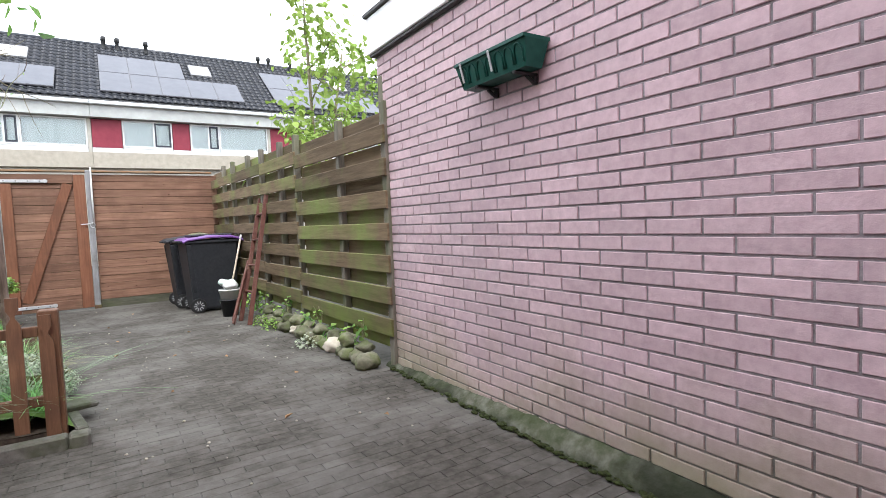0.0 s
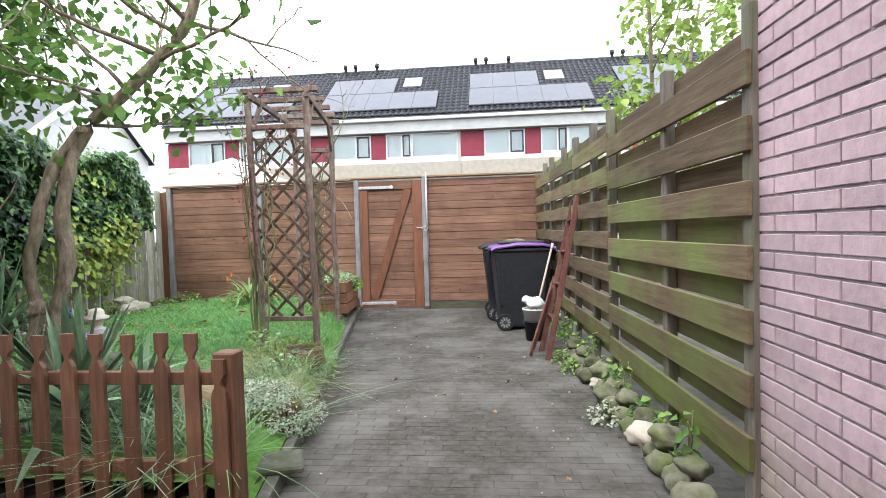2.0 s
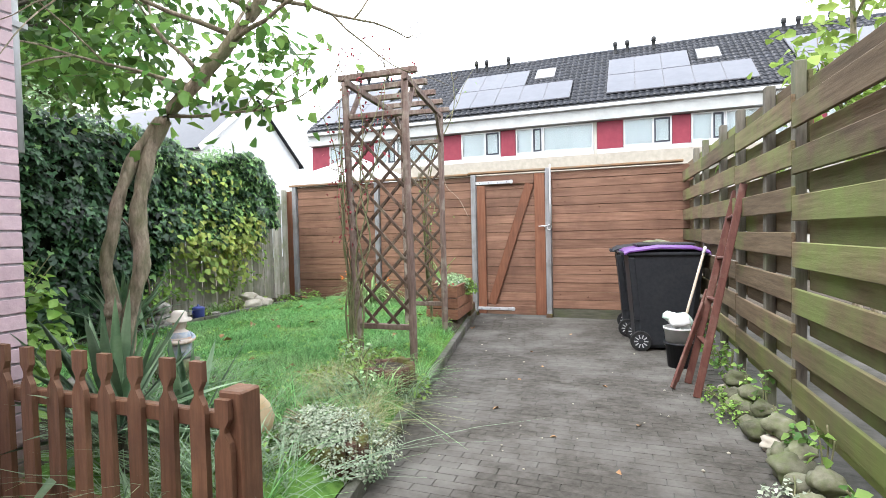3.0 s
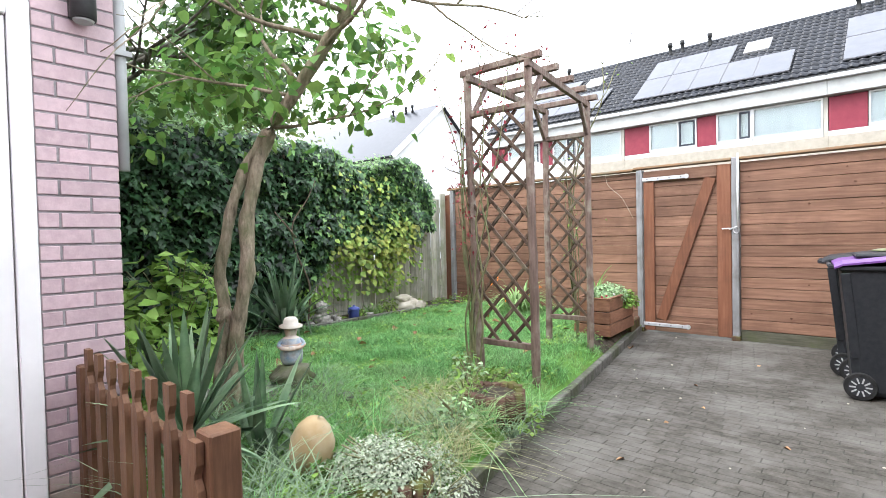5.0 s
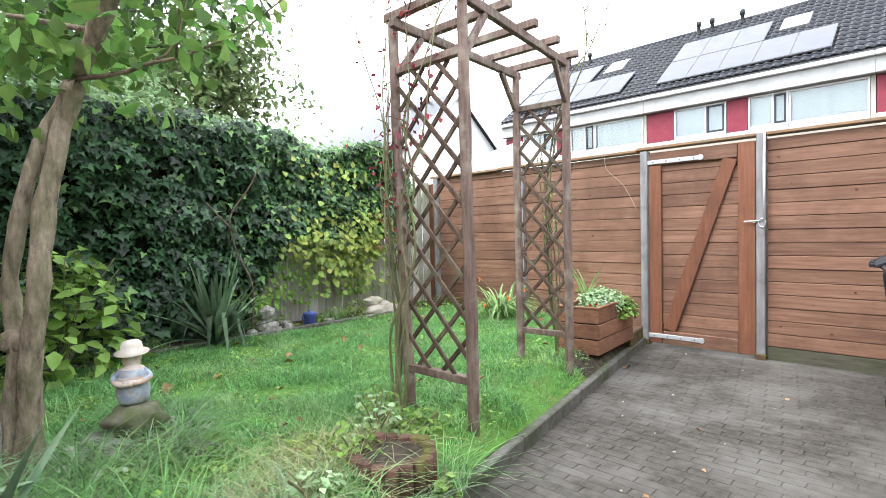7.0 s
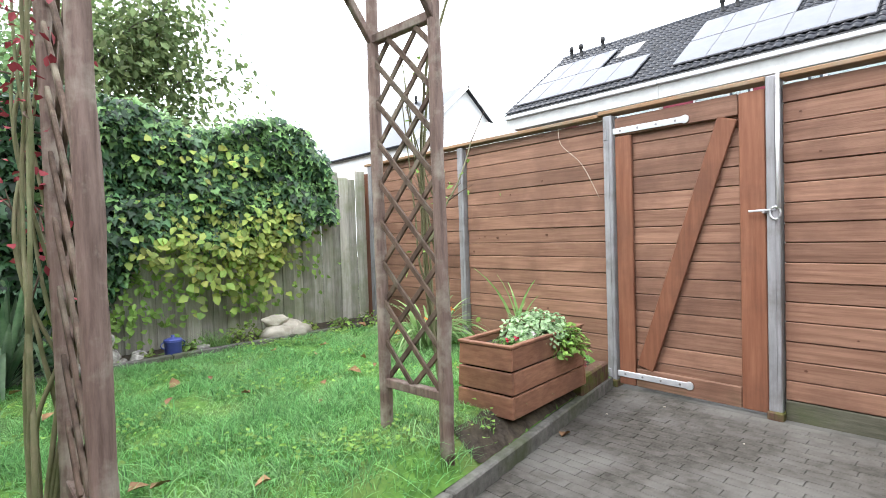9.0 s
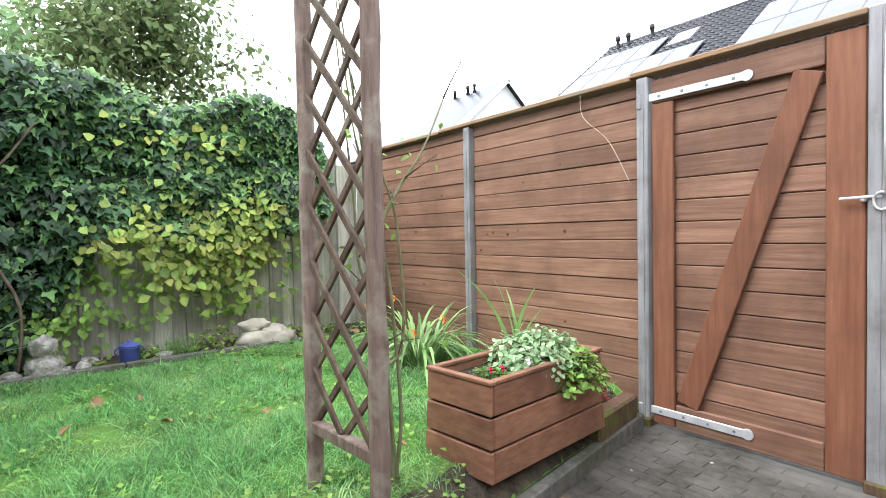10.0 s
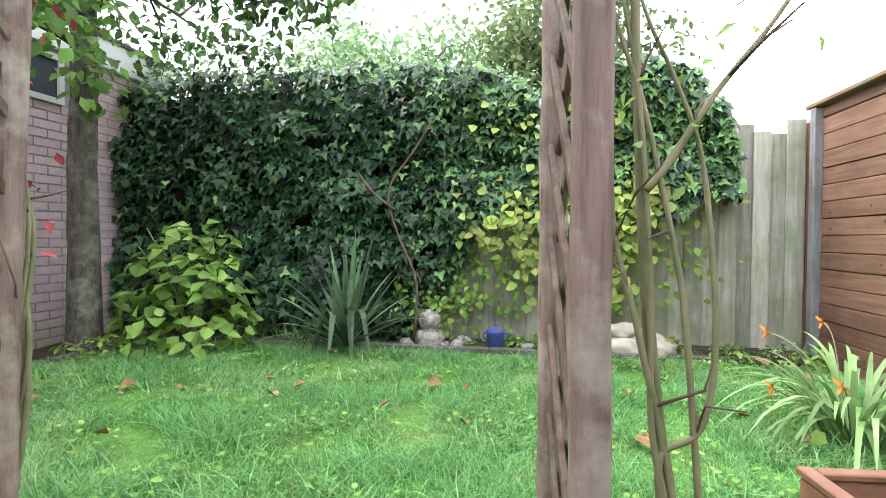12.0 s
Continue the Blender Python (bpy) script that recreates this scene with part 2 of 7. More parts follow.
M_GREENBOX = mat("dark green plastic", (0.008, 0.055, 0.042), (0.014, 0.08, 0.06), 20, 0.4, 0.05, stain=(0.05, 0.09, 0.07), stain_scale=4, stain_at=0.6, stain_amount=0.5)
M_BUCKET = mat("off white plastic", (0.6, 0.61, 0.6), (0.7, 0.7, 0.69), 12, 0.45, 0.03)
M_CLOTH = mat("pale green cloth", (0.42, 0.60, 0.52), (0.72, 0.76, 0.72), 9, 0.9, 0.2)
M_STICK = mat("pale broom wood", (0.40, 0.33, 0.25), (0.52, 0.45, 0.36), 10, 0.6, 0.1)
M_KERB = mat("concrete kerb", (0.085, 0.082, 0.072), (0.18, 0.172, 0.155), 18, 0.95, 0.6, stain=(0.06, 0.075, 0.03), stain_scale=3, stain_at=0.5)
M_ROCK = mat("lichen covered rock", (0.085, 0.085, 0.055), (0.22, 0.215, 0.155), 9, 0.9, 1.0, stain=(0.10, 0.135, 0.035), stain_scale=7, stain_at=0.50, vary=0.3)
M_PALEROCK = mat("pale boulder", (0.36, 0.33, 0.27), (0.52, 0.48, 0.40), 7, 0.9, 0.6, stain=(0.26, 0.24, 0.17), stain_scale=5, stain_at=0.54, vary=0.15)
M_TERRA = mat("buff stone ball", (0.32, 0.23, 0.12), (0.42, 0.33, 0.20), 6, 0.8, 0.2, stain=(0.46, 0.41, 0.31), stain_scale=4, stain_at=0.5)
M_LOG = mat("brown log edging", (0.055, 0.028, 0.02), (0.12, 0.068, 0.05), 10, 0.85, 0.5, stretch=(4, 4, 0.6), stain=(0.10, 0.14, 0.02), stain_scale=6, stain_at=0.53, vary=0.2)
M_PLANTER = mat("cedar planter board", (0.19, 0.088, 0.052), (0.30, 0.155, 0.095), 7, 0.55, 0.2, stretch=(1.5, 1.5, 7), stain=(0.11, 0.052, 0.036), stain_scale=3, stain_at=0.55, vary=0.14)
M_BLUE = mat("blue glazed metal", (0.05, 0.07, 0.24), (0.08, 0.10, 0.32), 10, 0.35, 0.03)
M_STATUE = mat("weathered garden statue", (0.17, 0.16, 0.14), (0.46, 0.44, 0.40), 22, 0.85, 0.6, stain=(0.06, 0.056, 0.045), stain_scale=16, stain_at=0.50)
M_TILE = mat("black glazed roof tile", (0.007, 0.008, 0.011), (0.020, 0.022, 0.028), 4, 0.28, 0.05, vary=0.3, island=True, spec=0.32)
M_RENDER = mat("cream facade", (0.30, 0.285, 0.245), (0.37, 0.355, 0.31), 3, 0.8, 0.1, stain=(0.26, 0.245, 0.21), stain_scale=1, stain_at=0.56)
M_BAND = mat("buff panel band", (0.27, 0.245, 0.20), (0.34, 0.31, 0.255), 6, 0.85, 0.1)
M_RED = mat("dark red panel", (0.16, 0.02, 0.035), (0.20, 0.03, 0.045), 5, 0.5, 0.03)
M_FRAMEW = mat("white window frame", (0.52, 0.53, 0.52), (0.60, 0.605, 0.60), 5, 0.45, 0.0)
M_FRAMED = mat("dark window frame", (0.03, 0.035, 0.045), (0.05, 0.055, 0.065), 5, 0.45, 0.0)
M_PV = mat("solar glass", (0.05, 0.055, 0.07), (0.075, 0.08, 0.095), 3, 0.3, 0.0, spec=0.35)
M_PVFRAME = mat("panel frame", (0.10, 0.10, 0.11), (0.14, 0.14, 0.15), 10, 0.4, 0.0)
M_CURTAIN = mat("pale blind", (0.50, 0.53, 0.52), (0.60, 0.62, 0.61), 1.2, 0.9, 0.0, stretch=(6, 1, 0.3))
M_BASEBOARD = mat("damp base board", (0.05, 0.05, 0.034), (0.11, 0.108, 0.078), 8, 0.9, 0.5, stretch=(0.5, 4, 4), stain=(0.06, 0.08, 0.025), stain_scale=3, stain_at=0.54)
M_FASCIA = mat("greyed white eaves paint", (0.31, 0.32, 0.305), (0.39, 0.395, 0.38), 3, 0.6, 0.03, stain=(0.25, 0.26, 0.24), stain_scale=1.4, stain_at=0.56, stain_amount=0.5)
# depth shade of the ivy gaps, held in a near-black colour
M_IVY_SHADE = mat("near-black ivy gap shade", (0.004, 0.005, 0.003), (0.014, 0.015, 0.009), 22, 0.95, 0.6, spec=0.05)
M_TENT = mat("white tent cloth", (0.78, 0.78, 0.76), (0.82, 0.82, 0.80), 3, 0.9, 0.05, see=0.35)
M_GREYPLASTIC = mat("grey pvc", (0.36, 0.37, 0.37), (0.44, 0.45, 0.45), 8, 0.5, 0.03)
M_ALU = mat("brushed aluminium", (0.5, 0.5, 0.5), (0.6, 0.6, 0.6), 20, 0.35, 0.03, metal=0.7)
M_BLACK = mat("black metal", (0.02, 0.02, 0.02), (0.035, 0.035, 0.035), 15, 0.4, 0.05)
M_HOUSE = mat("house brick wall", (0.5, 0.27, 0.31), (0.6, 0.34, 0.38), 9, 0.85, 0.2)


def glass(name, tint):
    """Clear pane glass: straight-through light with a glossy face."""
    m = bpy.data.materials.new(name)
    m.use_nodes = True
    n, l = m.node_tree.nodes, m.node_tree.links
    clear, gloss, mix, fres = n.new("ShaderNodeBsdfTransparent"), n.new("ShaderNodeBsdfGlossy"), n.new("ShaderNodeMixShader"), n.new("ShaderNodeFresnel")
    clear.inputs["Color"].default_value = (*tint, 1)
    gloss.inputs["Roughness"].default_value = 0.04
    fres.inputs["IOR"].default_value = 1.5
    l.new(fres.outputs[0], mix.inputs["Fac"])
    l.new(clear.outputs[0], mix.inputs[1])
    l.new(gloss.outputs[0], mix.inputs[2])
    l.new(mix.outputs[0], n["Material Output"].inputs["Surface"])
    return m


M_GLASS = glass("window glass", (0.94, 0.97, 0.97))


# ---- building helpers ----
def part(name, geo, material, parent=None, label="", m=None):
    """One mesh object from a bmesh, a mesh or (verts, faces)."""
    if isinstance(geo, bmesh.types.BMesh):
        me = bpy.data.meshes.new(name)
        geo.to_mesh(me)
        geo.free()
    elif isinstance(geo, tuple):
        me = bpy.data.meshes.new(name)
        me.from_pydata([tuple(v) for v in geo[0]], [], [tuple(f) for f in geo[1]])
    else:
        me = geo
    if not me.materials:
        me.materials.append(material)
    ob = new(name, me)
    if m is not None:
        ob.matrix_local = m
    if parent is not None:
        ob.parent = parent
    if label:
        tagged(ob, label)
    return ob


def thing(name, label, category, at=(0, 0, 0), turn=0.0, group="", kind=""):
    ob = new(name)
    ob.empty_display_size = 0.1
    ob.matrix_world = pose(at[0], at[1], at[2], 0, 0, turn)
    return tagged(ob, label, category, group, kind)


def box(x0, x1, y0, y1, z0, z1, bevel=0.0, bm=None):
    own = bm is None
    if own:
        bm = bmesh.new()
    vs = [bm.verts.new(p) for p in ((x0, y0, z0), (x1, y0, z0), (x1, y1, z0), (x0, y1, z0), (x0, y0, z1), (x1, y0, z1), (x1, y1, z1), (x0, y1, z1))]
    fs = [bm.faces.new([vs[i] for i in f]) for f in ((3, 2, 1, 0), (4, 5, 6, 7), (0, 1, 5, 4), (1, 2, 6, 5), (2, 3, 7, 6), (3, 0, 4, 7))]
    if bevel:
        edges = list({e for f in fs for e in f.edges})
        bmesh.ops.bevel(bm, geom=edges, offset=bevel, segments=1, affect="EDGES")
    return bm


def beam(p, q, w, h, bevel=0.004, up=(0, 0, 1), bm=None):
    """A squared bar from p to q, w across and h along up."""
    p, q, up = Vector(p), Vector(q), Vector(up)
    d = (q - p).normalized()
    if abs(d.dot(up)) > 0.99:
        up = Vector((0, 1, 0))
    s = d.cross(up).normalized()
    u = s.cross(d).normalized()
    own = bm is None
    if own:
        bm = bmesh.new()
    vs = [bm.verts.new(c + s * (a * w / 2) + u * (b * h / 2)) for c in (p, q) for a, b in ((-1, -1), (1, -1), (1, 1), (-1, 1))]
    fs = [bm.faces.new([vs[i] for i in f]) for f in ((3, 2, 1, 0), (4, 5, 6, 7), (0, 1, 5, 4), (1, 2, 6, 5), (2, 3, 7, 6), (3, 0, 4, 7))]
    if bevel:
        bmesh.ops.bevel(bm, geom=list({e for f in fs for e in f.edges}), offset=bevel, segments=1, affect="EDGES")
    bmesh.ops.recalc_face_normals(bm, faces=bm.faces)
    return bm


def tube(points, radii, sides=8, bm=None, lumpy=0.0, cap=True):
    """A tapered tube along points."""
    if bm is None:
        bm = bmesh.new()
    pts = [Vector(p) for p in points]
    ref = Vector((0.31, 0.17, 0.93))
    rings = []
    for i, p in enumerate(pts):
        d = (pts[min(i + 1, len(pts) - 1)] - pts[max(i - 1, 0)]).normalized()
        a = d.cross(ref if abs(d.dot(ref)) < 0.95 else Vector((1, 0, 0))).normalized()
        b = d.cross(a)
        ring = []
        for k in range(sides):
            g = 2 * math.pi * k / sides
            r = radii[i] * (1 + lumpy * noise.noise(p * 9 + Vector((math.cos(g), math.sin(g), 0)) * 1.5))
            ring.append(bm.verts.new(p + (a * math.cos(g) + b * math.sin(g)) * r))
        rings.append(ring)
    for r0, r1 in zip(rings, rings[1:]):
        for k in range(sides):
            f = bm.faces.new((r0[k], r0[(k + 1) % sides], r1[(k + 1) % sides], r1[k]))
            f.smooth = True
    if cap:
        bm.faces.new(rings[0][::-1])
        bm.faces.new(rings[-1])
    return bm


def curve_points(points, n=12):
    """A smooth line through points."""
    pts = [Vector(p) for p in points]
    out = []
    for i in range(len(pts) - 1):
        p0, p1, p2, p3 = pts[max(i - 1, 0)], pts[i], pts[i + 1], pts[min(i + 2, len(pts) - 1)]
        for k in range(n):
            t = k / n
            out.append(0.5 * (2 * p1 + (p2 - p0) * t + (2 * p0 - 5 * p1 + 4 * p2 - p3) * t * t + (3 * p1 - p0 - 3 * p2 + p3) * t ** 3))
    out.append(pts[-1])
    return out


def lathe(profile, sides=20, bm=None, centre=(0, 0, 0)):
    """A turned body from (radius, height) pairs."""
    if bm is None:
        bm = bmesh.new()
    rings = [[bm.verts.new((centre[0] + r * math.cos(2 * math.pi * k / sides), centre[1] + r * math.sin(2 * math.pi * k / sides), centre[2] + z)) for k in range(sides)] for r, z in profile]
    for r0, r1 in zip(rings, rings[1:]):
        for k in range(sides):
            f = bm.faces.new((r0[k], r0[(k + 1) % sides], r1[(k + 1) % sides], r1[k]))
            f.smooth = True
    bm.faces.new(rings[0][::-1])
    bm.faces.new(rings[-1])
    return bm


def unit(v):
    return v / np.maximum(np.linalg.norm(v, axis=1, keepdims=True), 1e-9)


def leaf_cloud(rng, places, facing, length, width, shape=(0.3, 0.75), droop=0.5, fold=0.25, spread=0.8):
    """Many small folded leaves: facing gives the way each one looks."""
    n = len(places)
    facing = unit(np.asarray(facing, float) + rng.normal(0, spread * 0.5, (n, 3)))
    along = rng.normal(0, 1, (n, 3))
    along[:, 2] -= droop * 2
    along = unit(along - facing * np.sum(along * facing, axis=1, keepdims=True))
    side = np.cross(facing, along)
    ln = (length * rng.uniform(0.6, 1.25, n))[:, None]
    wd = (width * rng.uniform(0.7, 1.2, n))[:, None]
    a, b = shape
    lift = facing * wd * fold
    v = np.empty((n, 6, 3))
    v[:, 0] = places
    v[:, 1] = places + along * ln * a - side * wd * 0.5 + lift
    v[:, 2] = places + along * ln * b - side * wd * 0.3 + lift * 0.5
    v[:, 3] = places + along * ln
    v[:, 4] = places + along * ln * b + side * wd * 0.3 + lift * 0.5
    v[:, 5] = places + along * ln * a + side * wd * 0.5 + lift
    idx = np.arange(n)[:, None] * 6
    f = np.concatenate([idx + np.array([[0, 5, 4, 3]]), idx + np.array([[0, 3, 2, 1]])])
    return quad_mesh(v.reshape(-1, 3), f)


def lobed_cloud(rng, places, facing, size, droop=1.2, spread=0.6):
    """Many lobed ivy leaves, hanging tip down."""
    n = len(places)
    facing = unit(np.asarray(facing, float) + rng.normal(0, spread * 0.5, (n, 3)))
    along = rng.normal(0, 1, (n, 3))
    along[:, 2] -= droop * 2
    along = unit(along - facing * np.sum(along * facing, axis=1, keepdims=True))
    side = np.cross(facing, along)
    s = (size * rng.uniform(0.55, 1.25, n))[:, None]
    outline = ((0, 0.08, 0), (0.36, -0.10, 0.10), (0.56, 0.26, 0.06), (0.27, 0.40, 0.10), (0, 1.0, -0.12), (-0.27, 0.40, 0.10), (-0.56, 0.26, 0.06), (-0.36, -0.10, 0.10))
    v = np.empty((n, 8, 3))
    for i, (a, b, c) in enumerate(outline):
        v[:, i] = places + side * s * a + along * s * b + facing * s * c
    idx = np.arange(n)[:, None] * 8
    f = np.concatenate([idx + np.array([q]) for q in ([0, 1, 2, 3], [0, 3, 4, 5], [0, 5, 6, 7])])
    return quad_mesh(v.reshape(-1, 3), f)


def quad_mesh(v, f, flat=False):
    me = bpy.data.meshes.new("mesh")
    me.vertices.add(len(v))
    me.vertices.foreach_set("co", np.ascontiguousarray(v, dtype=np.float32).ravel())
    k = f.shape[1]
    me.loops.add(f.size)
    me.loops.foreach_set("vertex_index", np.ascontiguousarray(f, dtype=np.int32).ravel())
    me.polygons.add(len(f))
    me.polygons.foreach_set("loop_start", np.arange(0, f.size, k, dtype=np.int32))
    me.update(calc_edges=True)
    me.validate()
    if flat:
        me.shade_flat()
    return me


def blade_cloud(rng, roots, length, width, lean=0.5, arch=0.6, segs=2):
    """Many bent blades that stand on roots."""
    n = len(roots)
    g = rng.uniform(0, 2 * np.pi, n)
    out = np.stack([np.cos(g), np.sin(g), np.zeros(n)], 1)
    g2 = g + np.pi / 2 + rng.normal(0, 0.5, n)
    side = np.stack([np.cos(g2), np.sin(g2), np.zeros(n)], 1)
    ln = (length * rng.uniform(0.5, 1.3, n))[:, None]
    tilt = np.abs(rng.normal(0, lean, n))[:, None]
    v = np.empty((n, (segs + 1) * 2, 3))
    for s in range(segs + 1):
        t = s / segs
        p = roots + out * ln * (tilt * t + arch * t * t * 0.5) + np.array([0, 0, 1.0]) * ln * (t * (1 - 0.25 * tilt) - arch * 0.45 * t * t)
        w = width * (1 - 0.85 * t) / 2
        v[:, 2 * s], v[:, 2 * s + 1] = p - side * w, p + side * w
    k = (segs + 1) * 2
    idx = np.arange(n)[:, None] * k
    f = np.concatenate([idx + np.array([[2 * s, 2 * s + 1, 2 * s + 3, 2 * s + 2]]) for s in range(segs)])
    return quad_mesh(v.reshape(-1, 3), f)


def rock(rng, size, squash=(1, 1, 0.7)):
    bm = bmesh.new()
    bmesh.ops.create_icosphere(bm, subdivisions=3, radius=size)
    o = Vector(rng.uniform(0, 50, 3))
    for v in bm.verts:
        d = v.co.normalized()
        k = 1 + 0.34 * noise.noise(d * 1.3 + o) + 0.22 * noise.noise(d * 2.7 + o) + 0.09 * noise.noise(d * 6 + o)
        v.co = Vector((d.x * squash[0], d.y * squash[1], d.z * squash[2])) * size * k
    for f in bm.faces:
        f.smooth = True
    return bm


# ---- the plan ----
def kerb_x(y):
    """The edge between paving and lawn."""
    return 0.03 - 0.187 * (y - 4.15)


def lawn_z(x, y):
    d = kerb_x(y) - x
    return 0.06 + 0.14 * max(0.0, min(1.0, d / 0.20)) + 0.012 * noise.noise(Vector((x * 1.3, y * 1.3, 0)))


GATE_Y, FENCE_TOP = 9.77, 2.08
BACK_X = -4.32          # the old plank fence that carries the ivy
BACK_KERB = -3.82
SHED_X, SHED_Y = -1.30, 3.94

# ground, paving bed, lawn
part("ground", box(-300, 300, -300, 300, -0.6, -0.06), M_SOIL)
tagged(bpy.data.objects["ground"], "wide bare ground of brown soil", "ground", kind="structure")
paving = part("paving", box(-1.6, 3.4, -3.0, 9.9, -0.1, -0.0036), M_JOINT)
tagged(paving, "grey worn clinker paving with sandy joints", "paving", kind="structure")


def build_lawn():
    nx, ny = 44, 60
    vs, fs = [], []
    for j in range(ny + 1):
        y = 3.74 + (9.74 - 3.74) * j / ny
        for i in range(nx + 1):
            x = BACK_X + (kerb_x(y) - 0.03 - BACK_X) * i / nx
            vs.append((x, y, lawn_z(x, y)))
    for j in range(ny):
        for i in range(nx):
            a = j * (nx + 1) + i
            fs.append((a, a + 1, a + nx + 2, a + nx + 1))
    ob = part("lawn", (vs, fs), M_LAWN)
    for p in ob.data.polygons:
        p.use_smooth = True
    return tagged(ob, "small mown lawn with bright green grass", "lawn", kind="structure")


lawn = build_lawn()

# ---- the pink brick outbuilding beside the paving ----
WALL = pose(2.122, 3.93, 0, 0, 0, 0)
COURSE, BRICK_L, JOINT = 0.0677, 0.235, 0.0105
SHED_COURSE = 0.0712
wall_east = part("wall_east", box(0.006, 3.0, -5.2, -0.006, 0.0, 2.42), M_MORTAR, m=WALL)
tagged(wall_east, "wall of pink painted brick with grey joints", "wall", kind="structure")
bm = bmesh.new()
for k in range(209):
    s = k / 208 * 5.2
    top = 0.03 + 0.030 * min(2.2, s) + 0.014 * noise.noise(Vector((s * 7, 0, 0))) + 0.008 * noise.noise(Vector((s * 23, 0, 0)))
    w = 0.035 + 0.022 * min(1.6, s) + 0.02 * noise.noise(Vector((s * 5, 4, 0))) + 0.012 * noise.noise(Vector((s * 19, 4, 0)))
    ring = [bm.verts.new(p) for p in ((0.004, -s, -0.02), (0.004, -s, top), (-0.012, -s, top * 0.97), (-w, -s, top * 0.45), (-w - 0.02, -s, -0.02))]
    if k:
        for i in range(4):
            bm.faces.new((old[i], old[i + 1], ring[i + 1], ring[i])).smooth = True
    old = ring
bmesh.ops.recalc_face_normals(bm, faces=bm.faces)
part("plinth", bm, M_PLINTH, wall_east, "mossy concrete plinth")
roof_edge = part("roof_edge", box(-0.05, 3.05, -5.25, 0.05, 2.425, 2.70, 0.006), M_WHITE, m=WALL)
tagged(roof_edge, "white painted roof fascia above the pink wall", "fascia", kind="structure")
part("drip_strip", box(-0.035, 3.0, -5.2, 0.035, 2.405, 2.424), M_DARKTRIM, roof_edge)
part("roof_trim", box(-0.07, 3.08, -5.3, 0.07, 2.701, 2.735, 0.005), M_DARKTRIM, roof_edge)

moss = bmesh.new()
rng_m = np.random.default_rng(64)
for k in range(420):
    s = rng_m.uniform(0.1, 4.6)
    w = 0.035 + 0.022 * min(1.6, s) + 0.02
    size = rng_m.uniform(0.006, 0.02)
    c = Vector((-w + rng_m.uniform(-0.02, 0.03), -s, rng_m.uniform(0.0, 0.014)))
    blob = bmesh.ops.create_icosphere(moss, subdivisions=1, radius=size)
    for v in blob["verts"]:
        v.co = Vector((v.co.x, v.co.y * 1.6, v.co.z * 0.55)) * (1 + 0.3 * noise.noise(v.co * 90 + c)) + c
M_MOSS = mat("dark wet moss", (0.010, 0.013, 0.005), (0.05, 0.065, 0.02), 60, 0.95, 0.8)
tagged(part("moss", moss, M_MOSS, wall_east, "dark wet moss clumps along the wall foot"), kind="stuff")

# house wall behind the start of the walk
south = part("wall_south", box(-7.0, 6.0, -2.2, -1.9, -0.02, 7.2), M_HOUSE)
tagged(south, "plain brick house wall closing the yard", "wall", kind="structure")

# ---- the pink brick shed with the white door ----
shed_wall = part("wall_shed", box(-4.75, SHED_X - 0.006, -1.9, SHED_Y - 0.006, -0.02, 2.55), M_MORTAR)
tagged(shed_wall, "shed wall of pink painted brick with pale joints", "wall", kind="structure")
shed_edge = part("roof_edge_shed", box(-4.82, SHED_X + 0.05, -1.9, SHED_Y + 0.05, 2.555, 2.80, 0.006), M_WHITE)
tagged(shed_edge, "white painted roof fascia of the shed", "fascia", kind="structure")
part("roof_trim", box(-4.84, SHED_X + 0.07, -1.9, SHED_Y + 0.07, 2.801, 2.83), M_DARKTRIM, shed_edge)


def build_door():
    d = thing("door_1", "white panelled shed door with an aluminium handle plate", "door", (SHED_X, 3.62, 0.12), kind="structure")
    part("door_frame", box(-0.06, 0.035, -0.075, 0.0, 0.0, 2.16, 0.004), M_WHITE, d)
    part("door_frame", box(-0.06, 0.035, -1.02, -0.945, 0.0, 2.16, 0.004), M_WHITE, d)
    part("door_frame", box(-0.06, 0.035, -0.944, -0.076, 2.085, 2.16, 0.004), M_WHITE, d)
    part("threshold", box(-0.06, 0.06, -1.02, 0.0, -0.13, -0.001, 0.006), M_KERB, d)
    leaf = part("door_leaf", box(-0.03, 0.02, -0.94, -0.08, 0.01, 2.08, 0.004), M_WHITE, d)
    for k in range(9):
        part("groove_bead", box(0.021, 0.026, -0.80, -0.20, 0.10 + k * 0.062, 0.145 + k * 0.062, 0.003), M_WHITE, leaf)
    part("handle_plate", box(0.021, 0.032, -0.205, -0.155, 0.98, 1.24, 0.004), M_ALU, d, "brushed aluminium handle plate")
    lever = beam((0.065, -0.18, 1.14), (0.065, -0.30, 1.14), 0.02, 0.022)
    beam((0.03, -0.18, 1.14), (0.065, -0.18, 1.14), 0.02, 0.02, bm=lever)
    part("handle", lever, M_ALU, d, "aluminium lever handle")
    return d


build_door()


def build_wall_lamp():
    d = thing("wall_lamp", "dark cylindrical outdoor wall lamp on the brick", "lamp", (SHED_X, 3.80, 2.26))
    part("backplate", box(0.0, 0.02, -0.04, 0.04, 0.0, 0.16, 0.004), M_BLACK, d)
    part("shade", lathe([(0.045, 0.0), (0.05, 0.005), (0.05, 0.20), (0.045, 0.205)], 20, centre=(0.075, 0, -0.02)), M_BLACK, d)
    part("diffuser", lathe([(0.036, -0.03), (0.042, -0.019)], 20, centre=(0.075, 0, 0)), M_GREYPLASTIC, d, "grey lamp glass")
    return d


build_wall_lamp()


